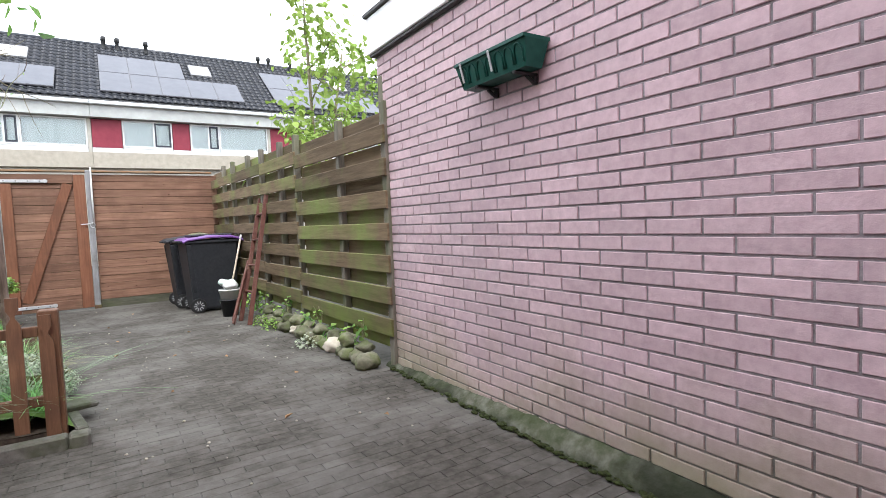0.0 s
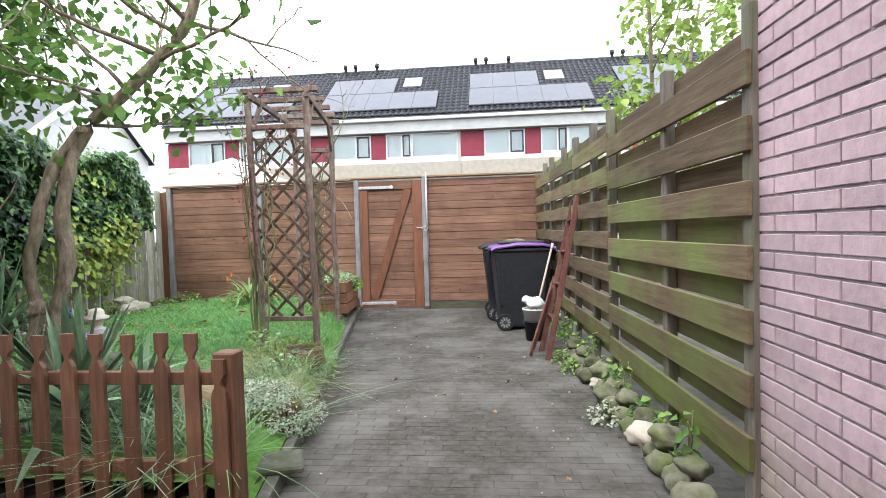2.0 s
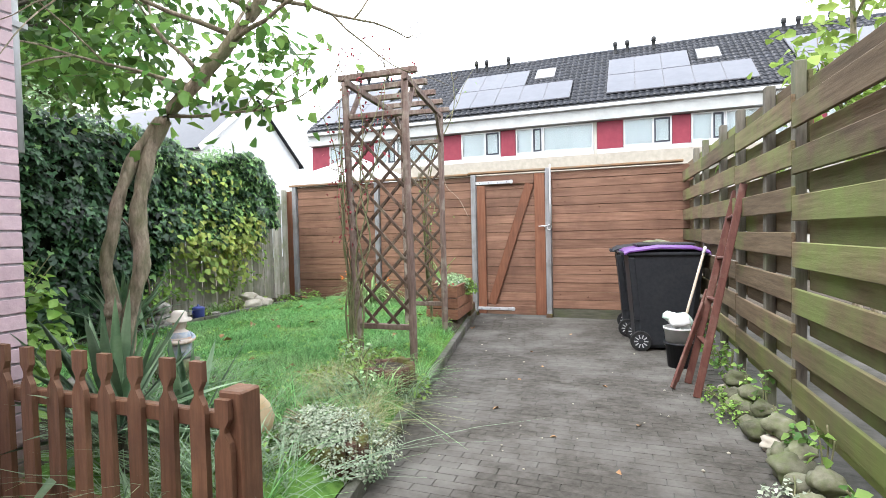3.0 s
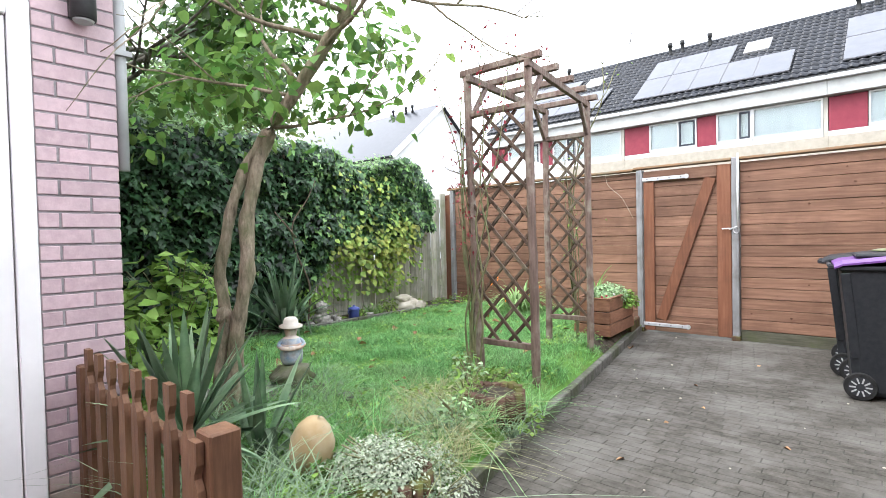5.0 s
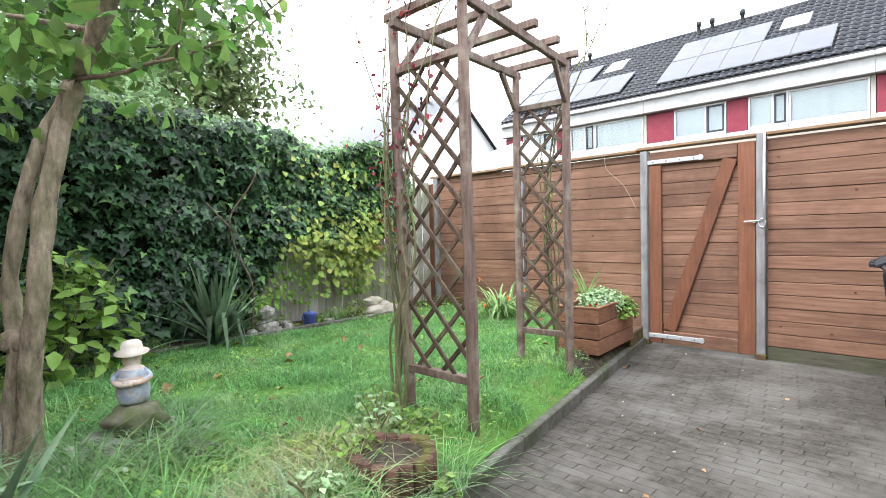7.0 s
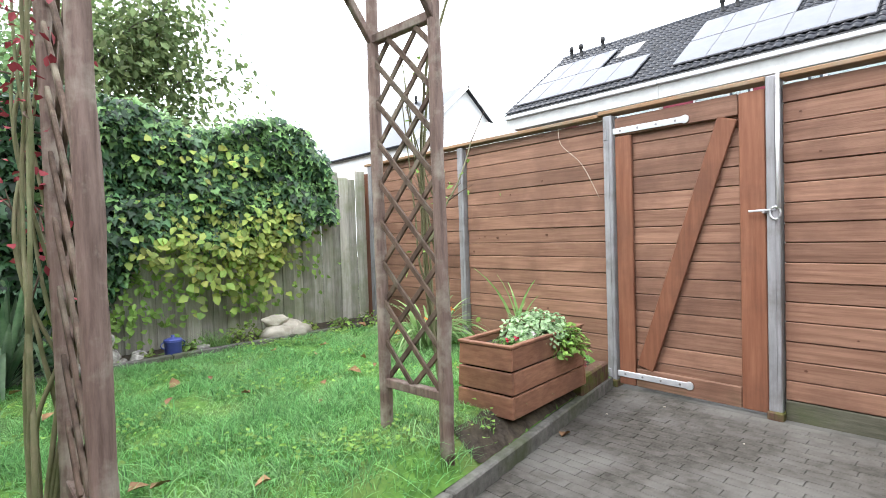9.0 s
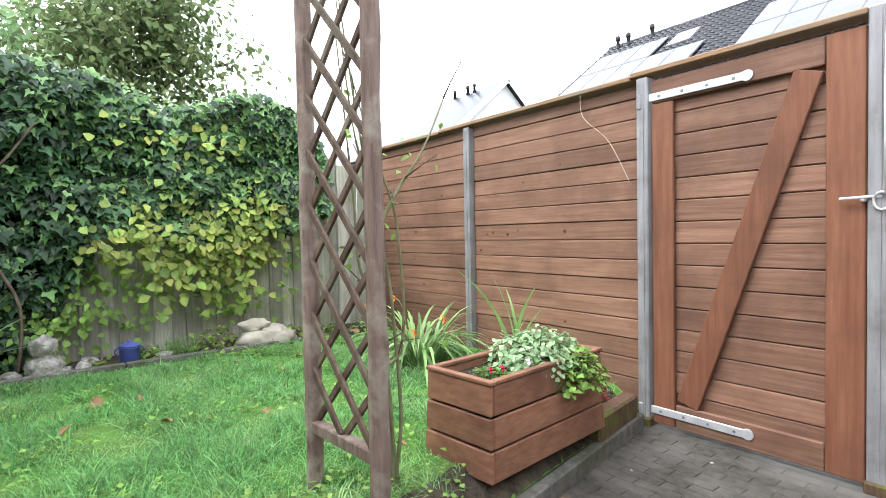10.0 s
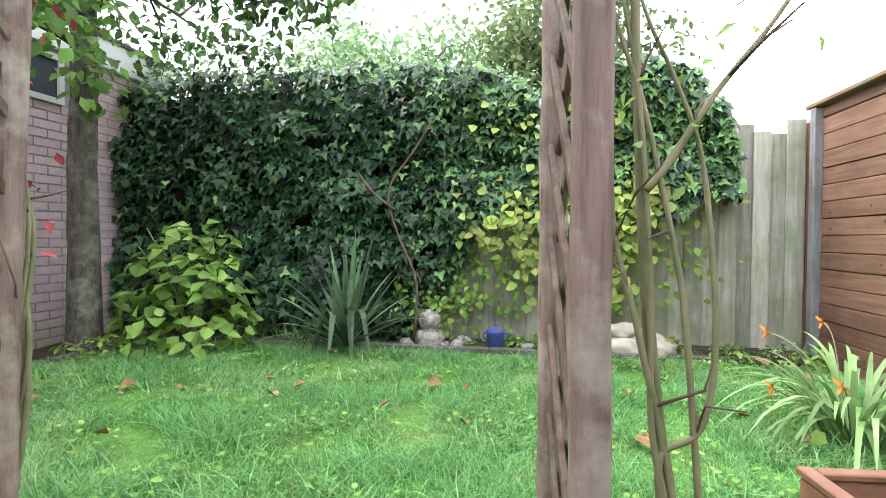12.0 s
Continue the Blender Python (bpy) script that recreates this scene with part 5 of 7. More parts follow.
def build_garden_tree():
    d = thing("garden_tree", "small twisted twin-stemmed fruit tree with a leaning trunk", "tree")
    rng = np.random.default_rng(12)
    main = curve_points([(-1.58, 4.60, 0.1), (-1.60, 4.61, 0.45), (-1.555, 4.62, 0.74), (-1.475, 4.65, 1.08), (-1.53, 4.68, 1.35), (-1.515, 4.75, 1.70), (-1.43, 4.80, 1.93), (-1.19, 4.86, 2.17), (-1.03, 4.92, 2.36), (-0.85, 5.0, 2.64), (-0.72, 5.04, 3.1), (-0.66, 5.05, 3.5)], 5)
    r = [0.046 - 0.018 * (k / (len(main) - 1)) + 0.02 * math.exp(-k * 0.4) for k in range(len(main))]
    part("trunk", tube(main, r, 14, lumpy=0.45), M_BARK, d)
    second = curve_points([(-1.655, 4.55, 0.1), (-1.675, 4.56, 0.5), (-1.625, 4.58, 0.8), (-1.665, 4.575, 1.05), (-1.63, 4.60, 1.28), (-1.605, 4.65, 1.53), (-1.545, 4.73, 1.77), (-1.45, 4.79, 1.93)], 5)
    part("second_stem", tube(second, [0.037 - 0.007 * k / len(second) for k in range(len(second))], 12, lumpy=0.40), M_BARK, d)
    part("burl", rock(rng, 0.045, (1, 1, 1.3)), M_BARK, d, m=pose(-1.625, 4.575, 0.82))
    tips = []
    for start, head, ln, rad in (((-1.40, 4.81, 1.95), (0.75, 0.45, 0.12), 0.6, 0.013), ((-1.19, 4.86, 2.17), (-0.6, -0.3, 0.6), 0.8, 0.016), ((-1.3, 4.84, 2.06), (-0.9, 0.2, 0.25), 0.75, 0.014), ((-1.03, 4.92, 2.36), (0.7, 0.1, 0.25), 0.7, 0.016),
                                 ((-1.03, 4.92, 2.36), (-0.5, 0.6, 0.6), 0.8, 0.016), ((-0.85, 5.0, 2.64), (0.3, 0.8, 0.3), 0.8, 0.016), ((-0.85, 5.0, 2.64), (-0.4, -0.7, 0.5), 0.9, 0.018), ((-0.72, 5.04, 3.1), (0.6, 0.1, 0.4), 0.8, 0.016), ((-0.72, 5.04, 3.1), (-0.7, 0.3, 0.5), 0.9, 0.018),
                                 ((-1.25, 4.86, 2.12), (-0.5, -0.8, 0.15), 0.75, 0.014), ((-0.66, 5.05, 3.5), (0.0, -0.5, 0.6), 0.9, 0.016), ((-0.66, 5.05, 3.5), (0.1, 0.6, 0.6), 0.9, 0.016), ((-0.9, 4.98, 2.55), (-0.2, -0.9, 0.1), 0.9, 0.016), ((-1.0, 4.94, 2.4), (-0.9, -0.4, 0.6), 1.0, 0.018)):
        bm = bmesh.new()
        limbs(rng, bm, start, head, ln, rad, 2, tips)
        part("branch", bm, M_BARK, d)
    tips = [q for q in tips if q[0] + 1.14 * (q[1] - 5) < -0.62 and q[1] > 4.35 and q[0] > -2.6]
    tips += [(-1.35, 4.8, 2.0), (-1.12, 4.85, 2.05), (-1.6, 4.8, 2.1), (-1.05, 4.95, 2.25), (-1.0, 5.1, 1.98), (-0.95, 5.15, 2.1), (-1.8, 4.7, 2.3), (-1.5, 4.7, 2.3), (-1.75, 4.85, 2.05), (-1.25, 4.7, 2.2)] * 2
    tree_leaves(rng, tips, 1550, 0.16, 0.095, M_TREELEAF, d)
    return d


build_garden_tree()


def build_corner_tree():
    d = thing("corner_tree", "dark straight tree trunk beside the shed with a leafy crown", "tree")
    rng = np.random.default_rng(21)
    pts = curve_points([(-3.28, 4.38, 0.1), (-3.30, 4.38, 0.8), (-3.27, 4.40, 1.6), (-3.30, 4.40, 2.4), (-3.26, 4.42, 3.4)], 5)
    part("trunk", tube(pts, [0.115 - 0.04 * k / len(pts) + 0.03 * math.exp(-k * 0.6) for k in range(len(pts))], 16, lumpy=0.15), M_DARKBARK, d)
    tips = []
    for k in range(9):
        g = k * 0.7
        bm = bmesh.new()
        limbs(rng, bm, (-3.28, 4.4, 2.45 + 0.12 * k), (math.cos(g), math.sin(g), 0.30), 1.0, 0.028, 2, tips, 0.02)
        part("branch", bm, M_DARKBARK, d)
    tips = [q for q in tips if q[0] < -2.35]
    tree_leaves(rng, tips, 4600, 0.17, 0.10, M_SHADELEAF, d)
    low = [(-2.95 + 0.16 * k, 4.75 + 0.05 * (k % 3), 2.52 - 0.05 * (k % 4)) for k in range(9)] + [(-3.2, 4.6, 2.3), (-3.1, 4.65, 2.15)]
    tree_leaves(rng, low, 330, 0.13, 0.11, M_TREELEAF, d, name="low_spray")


build_corner_tree()


def build_lime_tree():
    d = thing("neighbour_tree", "thin young tree with yellow-green leaves behind the fence", "tree")
    rng = np.random.default_rng(33)
    bm, tips = bmesh.new(), []
    for at, top in (((3.15, 8.3, -0.06), (3.05, 8.2, 4.3)), ((3.35, 8.4, -0.06), (3.8, 8.6, 4.0))):
        pts = curve_points([at, (at[0], at[1], 1.6), top], 6)
        tube(pts, [0.045 - 0.03 * k / len(pts) for k in range(len(pts))], 8, bm, 0.1)
        for k in range(9):
            p = pts[3 + k]
            g = rng.uniform(0, 6.28)
            limbs(rng, bm, p, (math.cos(g), math.sin(g), 0.6), 0.75, 0.014, 1, tips)
    part("branchwork", bm, M_BARK, d)
    tips = [t for t in tips if t[2] > 1.7]
    tree_leaves(rng, tips, 1500, 0.15, 0.13, M_LIMELEAF, d)


build_lime_tree()


def far_tree(at, height, width, n, leaf, seed, label, m=None, trunk=0.12, low=0.25):
    d = thing("background_tree", label, "tree", group="trees behind the gardens")
    rng = np.random.default_rng(seed)
    bm, tips = bmesh.new(), []
    x, y, z = at
    tube([(x, y, z), (x + 0.1, y, z + height * 0.35), (x, y + 0.1, z + height * 0.85)], [trunk, trunk * 0.7, trunk * 0.2], 8, bm, 0.1)
    for k in range(16):
        g = rng.uniform(0, 6.28)
        h = rng.uniform(low, 0.85)
        limb = bmesh.new()
        limbs(rng, limb, (x, y, z + height * h), (math.cos(g), math.sin(g), 0.5), width * rng.uniform(0.35, 0.6) * (1.25 - h), trunk * 0.3, 1, tips)
        part("branch", limb, M_DARKBARK, d)
    part("trunk", bm, M_DARKBARK, d)
    tree_leaves(rng, tips, n, width * 0.10, leaf, m or M_FARLEAF, d)


far_tree((-8.6, 8.0, -0.06), 5.4, 3.6, 9000, 0.13, 41, "broad leafy tree behind the ivy fence")
far_tree((-7.6, 5.4, -0.06), 4.3, 3.2, 7000, 0.12, 42, "bushy pale green tree behind the ivy fence", M_IVY_TOP)
far_tree((-11.5, 10.8, -0.06), 3.9, 1.2, 3000, 0.10, 43, "narrow conifer behind the ivy fence", None, 0.08, 0.3)
far_tree((-1.2, 33.5, -0.06), 11.2, 4.5, 3500, 0.25, 44, "tree crown showing above the roof ridge", M_LIMELEAF, 0.25, 0.5)


# ---- ivy hedge on the plank fence ----
def ivy_depth(y, z):
    return 0.17 + 0.15 * noise.noise(Vector((y * 1.1, z * 1.3, 2))) + 0.13 * noise.noise(Vector((y * 3.3, z * 3.9, 7))) + 0.05 * noise.noise(Vector((y * 8, z * 9, 3)))


def ivy_low(y):
    """The lower edge of the ivy: down to the soil by the shed, up towards the cedar fence."""
    f = max(0.0, min(1.0, (y - 6.75) / 0.5))
    return 0.20 + f * (1.0 + 0.20 * noise.noise(Vector((y * 2.2, 0, 9)))) + max(0.0, y - 8.7) * 0.5


def ivy_top(y):
    """The upper edge: highest by the shed, dipping past the middle, rounded off at the far end."""
    t = 2.50 + 0.13 * noise.noise(Vector((y * 1.3, 3, 0))) + 0.09 * noise.noise(Vector((y * 3.6, 3, 0)))
    t -= 0.20 * math.exp(-((y - 7.75) / 0.45) ** 2)
    return t - max(0.0, y - 8.85) ** 2 * 5.0 - max(0.0, y - 8.0) * 0.10


def build_ivy():
    d = thing("ivy_hedge", "dense dark green ivy covering the old plank fence", "ivy")
    rng = np.random.default_rng(51)
    for k in range(26):
        y = rng.uniform(4.1, 9.1)
        pts, z = [], ivy_low(y) + 0.05
        while z < ivy_top(y) - 0.1:
            pts.append((BACK_X + 0.03 + rng.uniform(0, 0.03), y, z))
            y += rng.normal(0, 0.06)
            z += 0.16
        if len(pts) > 1:
            part("stem", tube(pts, [0.012] * len(pts), 5), M_TWIG, d)
    # near-black sheet behind the leaves: shade in the gaps put into colour
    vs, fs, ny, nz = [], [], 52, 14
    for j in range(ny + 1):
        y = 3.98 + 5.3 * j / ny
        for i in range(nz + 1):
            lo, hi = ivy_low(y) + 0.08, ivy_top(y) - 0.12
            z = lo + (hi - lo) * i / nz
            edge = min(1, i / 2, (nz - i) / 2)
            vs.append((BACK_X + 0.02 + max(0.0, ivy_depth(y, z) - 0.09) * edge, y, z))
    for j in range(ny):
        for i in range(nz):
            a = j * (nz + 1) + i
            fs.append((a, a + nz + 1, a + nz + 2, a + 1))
    part("inner_growth", (vs, fs), M_IVY_SHADE, d, "near-black sheet standing for shade between the leaves")
    shaded_pl, lit_pl = [], []
    while len(shaded_pl) + len(lit_pl) < 14500:
        y = rng.uniform(3.97, 9.22)
        z = rng.uniform(ivy_low(y), ivy_top(y))
        if noise.noise(Vector((y * 4.5, z * 4.5, 7))) < rng.uniform(-0.75, 0.0):
            continue
        p = (BACK_X + 0.03 + ivy_depth(y, z) + rng.uniform(-0.07, 0.06), y, z)
        # lit-coloured leaves increase towards high y and the top, standing for brighter light
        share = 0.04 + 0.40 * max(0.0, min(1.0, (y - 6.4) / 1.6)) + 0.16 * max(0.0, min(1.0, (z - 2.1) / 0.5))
        (lit_pl if rng.uniform(0, 1) < share else shaded_pl).append(p)
    for nm, pl, m_ in (("leaves", shaded_pl, M_IVY), ("fresh_leaves", lit_pl, M_IVY_LIT)):
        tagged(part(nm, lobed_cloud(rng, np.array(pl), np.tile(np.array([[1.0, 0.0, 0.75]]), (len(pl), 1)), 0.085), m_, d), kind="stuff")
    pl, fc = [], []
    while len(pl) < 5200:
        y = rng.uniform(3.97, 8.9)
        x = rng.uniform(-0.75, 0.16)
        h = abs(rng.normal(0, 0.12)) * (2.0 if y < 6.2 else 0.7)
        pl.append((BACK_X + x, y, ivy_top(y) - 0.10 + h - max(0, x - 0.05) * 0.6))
        fc.append((0.5, 0, 1.0))
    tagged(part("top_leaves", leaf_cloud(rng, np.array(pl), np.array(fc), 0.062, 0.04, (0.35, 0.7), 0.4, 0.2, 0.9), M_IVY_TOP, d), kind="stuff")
    pl, fc = [], []
    for cy, cz, sy, sz, n in ((8.05, 1.12, 0.28, 0.26, 430), (8.4, 1.3, 0.16, 0.18, 150), (7.45, 1.15, 0.2, 0.14, 90), (8.0, 2.0, 0.35, 0.12, 60)):
        for _ in range(n):
            y, z = min(8.8, rng.normal(cy, sy)), max(0.55, rng.normal(cz, sz))
            pl.append((BACK_X + 0.06 + max(0.05, ivy_depth(y, z)) + rng.uniform(-0.04, 0.08), y, z))
            fc.append((1.0, 0, 0.6))
    tagged(part("yellow_leaves", leaf_cloud(rng, np.array(pl), np.array(fc), 0.09, 0.075, (0.38, 0.75), 1.0, 0.2, 0.7), M_YELLOW, d), kind="stuff")
    pl, fc = [], []
    for cy, cz, sy, sz, n in ((7.05, 0.62, 0.16, 0.2, 130), (7.45, 0.75, 0.2, 0.22, 120), (8.3, 0.62, 0.16, 0.14, 90), (6.75, 0.5, 0.15, 0.18, 90), (8.9, 1.1, 0.12, 0.25, 60)):
        for _ in range(n):
            y, z = rng.normal(cy, sy), max(0.26, rng.normal(cz, sz))
            pl.append((BACK_X + rng.uniform(0.05, 0.2), y, z))
            fc.append((1.0, 0, 0.7))
    tagged(part("low_leaves", leaf_cloud(rng, np.array(pl), np.array(fc), 0.07, 0.055, (0.38, 0.75), 0.9, 0.2, 0.7), M_HYDR, d), kind="stuff")
    bm = bmesh.new()
    for pts in ([(-4.0, 6.75, 0.2), (-3.98, 6.78, 0.7), (-3.99, 6.62, 1.1), (-3.96, 6.55, 1.45), (-3.95, 6.75, 1.75), (-3.98, 6.9, 2.0)], [(-3.97, 6.6, 1.3), (-3.9, 6.45, 1.42), (-3.93, 6.3, 1.6)]):
        c = curve_points(pts, 4)
        tube(c, [0.013 - 0.006 * k / len(c) for k in range(len(c))], 6, bm, 0.2)
    part("bare_stem", bm, M_TWIG, d, "bare reddish stem")
    return d


build_ivy()

# ---- border plants and ornaments ----
leaf_plant("hydrangea", "light green hydrangea bush in the ivy border", "shrub", (-3.58, 5.05, 0.2), (0.40, 0.58, 1.05), 400, 0.135, M_HYDR, 61, stems=14)
leaf_plant("border_plant", "green leafy perennial by the tree foot", "plant", (-2.15, 4.25, 0.2), (0.28, 0.25, 0.75), 230, 0.11, M_HYDR, 62)
for k, (x, y, w, h, n) in enumerate(((-3.98, 7.55, 0.14, 0.12, 110), (-3.95, 8.05, 0.2, 0.22, 120), (-3.96, 6.9, 0.12, 0.3, 90), (-4.02, 8.75, 0.16, 0.16, 90), (-3.9, 9.1, 0.18, 0.14, 90), (-3.2, 4.55, 0.28, 0.16, 140), (-2.7, 4.3, 0.2, 0.14, 90), (-3.93, 7.2, 0.1, 0.09, 60), (-3.75, 9.45, 0.25, 0.18, 110))):
    leaf_plant("border_plant", "small fresh green plant in the border", "plant", (x, y, 0.2), (w, w, h), n, 0.05, M_LIMELEAF if k % 2 else M_HYDR, 70 + k)
tuft("border_grass", "clump of thin green grass in the border", "plant", (-3.97, 7.78, 0.2), 160, 0.13, 0.26, 0.008, M_STRAP_JOIN, 0.5, 0.8, 81)
tuft("border_grass", "clump of thin green grass in the border", "plant", (-3.94, 5.75, 0.2), 120, 0.16, 0.22, 0.008, M_STRAP_JOIN, 0.5, 0.8, 82)


def stone(name, label, at, size, squash, m, seed, group=""):
    ob = part(name, rock(np.random.default_rng(seed), size, squash), m, m=pose(at[0], at[1], at[2] + size * squash[2] * 0.75, 0, 0, seed * 53 % 360))
    return tagged(ob, label, "stone", group)


for k, (x, y, s) in enumerate(((-3.95, 8.38, 0.13), (-3.92, 8.62, 0.12), (-4.02, 8.55, 0.15))):
    stone("boulder", "pale sandstone boulder in the border", (x, y, 0.2), s, (1.25, 1.1, 0.62), M_PALEROCK, 90 + k, "pale boulders in the border")
stone("boulder", "pale sandstone boulder resting on the others", (-3.99, 8.40, 0.33), 0.11, (1.3, 1.0, 0.55), M_PALEROCK, 97, "pale boulders in the border")
rng_s = np.random.default_rng(7)
for k in range(17):
    y = 3.98 + k * 0.165
    x = 2.02 - 0.045 * (y - 3.9) - 0.07 + rng_s.uniform(-0.03, 0.015)
    s = 0.085 if k == 0 else rng_s.uniform(0.055, 0.09)
    stone("edging_rock", "greenish lichen-covered rock at the fence foot", (x - (0.02 if k == 0 else 0), y - (0.04 if k == 0 else 0), 0.0), s, (1.0, 1.15, 0.85), M_PALEROCK if k % 6 == 4 else M_ROCK, 100 + k, "rocks at the fence foot")
for k in range(9):
    y = 4.1 + k * 0.31
    stone("edging_rock", "greenish lichen-covered rock at the fence foot", (1.99 - 0.045 * (y - 3.9), y, 0.09), rng_s.uniform(0.06, 0.08), (1.0, 1.1, 0.8), M_ROCK, 130 + k, "rocks at the fence foot")
for k in range(14):
    y = 4.2 + k * 0.3
    leaf_plant("fence_weed", "small green weed growing through the fence boards", "plant", (2.0 - 0.045 * (y - 3.9), y, 0.05), (0.05, 0.10, 0.34 if k % 3 == 0 else 0.2), 26, 0.06, M_HYDR if k % 2 else M_TREELEAF, 150 + k, stems=3)
for k, y in enumerate((5.0, 6.1, 6.45)):
    leaf_plant("fence_weed", "pale green ground plant between the rocks", "plant", (1.80 - 0.03 * k, y, 0.0), (0.14, 0.16, 0.12), 150, 0.03, M_SILVER if k == 0 else M_HYDR, 170 + k)


def gnome(at, turn):
    bm = lathe([(0.088, 0.0), (0.102, 0.03), (0.108, 0.09), (0.098, 0.15), (0.098, 0.20), (0.078, 0.25), (0.046, 0.268), (0.055, 0.29), (0.062, 0.325), (0.058, 0.358), (0.108, 0.362), (0.112, 0.370), (0.072, 0.382), (0.066, 0.43), (0.05, 0.447), (0.015, 0.45)], 20)
    for v in bm.verts:
        if v.co.z > 0.36:
            v.co.z += 0.12 * v.co.y
    tube(curve_points([(0.072, 0.0, 0.235), (0.115, -0.02, 0.185), (0.06, -0.105, 0.165), (-0.03, -0.112, 0.17)], 4), [0.021] * 13, 8, bm)
    tube(curve_points([(-0.072, 0.0, 0.235), (-0.115, -0.02, 0.185), (-0.06, -0.108, 0.16), (0.03, -0.118, 0.16)], 4), [0.021] * 13, 8, bm)
    ob = part("garden_statue", bm, M_GNOME, m=pose(*at, 0, 0, turn) @ Matrix.Diagonal((0.70, 0.70, 0.68, 1)))
    for p in ob.data.polygons:
        z = sum(ob.data.vertices[i].co.z for i in p.vertices) / len(p.vertices)
        p.material_index = 1 if z > 0.352 else (2 if z < 0.255 and not 0.145 < z < 0.185 else 0)
    ob.data.materials.append(M_HAT)
    ob.data.materials.append(M_BLOUSE)
    return tagged(ob, "small painted garden statue wearing a wide pale hat", "statue")


M_GNOME = mat("painted clay", (0.42, 0.27, 0.19), (0.55, 0.38, 0.28), 14, 0.6, 0.1, stain=(0.65, 0.63, 0.58), stain_scale=9, stain_at=0.5)
M_HAT = mat("cream painted clay", (0.50, 0.45, 0.38), (0.64, 0.59, 0.52), 12, 0.6, 0.1)
M_BLOUSE = mat("blue white painted clay", (0.20, 0.29, 0.40), (0.48, 0.49, 0.49), 16, 0.6, 0.1, stain=(0.22, 0.15, 0.10), stain_scale=11, stain_at=0.55)
gnome((-1.615, 5.02, 0.44), 60)
stone("mound_stone", "mossy stone under the garden statue", (-1.62, 5.02, 0.29), 0.12, (1.15, 1.1, 0.72), M_ROCK, 215)
for k, (x, y, z, r) in enumerate(((-1.72, 5.12, 0.16, 0.13), (-1.50, 5.08, 0.16, 0.12), (-1.60, 4.90, 0.16, 0.14), (-1.40, 4.95, 0.16, 0.10), (-1.82, 4.98, 0.16, 0.11))):
    stone("mound_stone", "mossy grey stone of the little rockery", (x, y, z), r, (1.2, 1.0, 0.62), M_ROCK if k % 2 else M_STATUE, 216 + k, "stones of the rockery")


def sitting_statue(at, s):
    bm = lathe([(0.13, 0.0), (0.15, 0.03), (0.13, 0.07), (0.15, 0.11), (0.12, 0.17), (0.07, 0.20), (0.10, 0.235), (0.115, 0.28), (0.10, 0.33), (0.05, 0.375), (0.015, 0.385)], 20)
    for v in bm.verts:
        v.co += Vector([noise.noise(v.co * 14 + Vector((i * 9, 0, 0))) for i in range(3)]) * 0.022
    for v in bm.verts:
        v.co *= s
    ob = part("garden_statue", bm, M_STATUE, m=pose(*at))
    return tagged(ob, "weathered grey stone sitting garden figure", "statue")


sitting_statue((-3.93, 6.90, 0.2), 0.78)
sitting_statue((-1.95, 4.55, 0.2), 0.55)
for k, (x, y, s) in enumerate(((-3.88, 7.12, 0.05), (-3.98, 7.16, 0.06), (-3.90, 6.72, 0.05), (-3.9, 7.02, 0.04))):
    stone("border_stone", "small rough grey stone in the border", (x, y, 0.2), s, (1.1, 1, 0.9), M_STATUE, 200 + k, "small stones in the border")


def blue_pot():
    d = thing("blue_pot", "small blue enamel pot with a lid in the border", "pot", (-3.93, 7.42, 0.21))
    part("pot", lathe([(0.062, 0), (0.07, 0.01), (0.07, 0.12), (0.076, 0.125), (0.076, 0.135)], 22), M_BLUE, d)
    part("lid", lathe([(0.078, 0.136), (0.07, 0.15), (0.03, 0.162), (0.012, 0.166), (0.016, 0.18), (0.01, 0.186)], 22), M_BLUE, d)
    for s in (-1, 1):
        arc = [(0, s * (0.068 + 0.03 * math.sin(g)), 0.10 - 0.028 * math.cos(g)) for g in [k * math.pi / 6 for k in range(7)]]
        part("handle", tube(arc, [0.006] * 7, 6), M_BLUE, d)


blue_pot()
small_pot = thing("flower_pot", "tiny dark bowl on the border soil", "pot", (-3.90, 7.66, 0.205))
part("bowl", lathe([(0.035, 0), (0.055, 0.03), (0.055, 0.06), (0.05, 0.06)], 18), M_STATUE, small_pot)
egg = lathe([(0.012, 0.0), (0.06, 0.012), (0.092, 0.06), (0.105, 0.12), (0.100, 0.18), (0.080, 0.235), (0.045, 0.27), (0.012, 0.28)], 24)
for vert in egg.verts:
    vert.co += Vector((1, 0.6, 0.5)) * 0.012 * noise.noise(vert.co * 9)
tagged(part("stone_egg", egg, M_TERRA, m=pose(-0.575, 4.45, 0.185, 0, 8, 0)), "smooth buff and brown egg-shaped stone in the front bed", "stone")


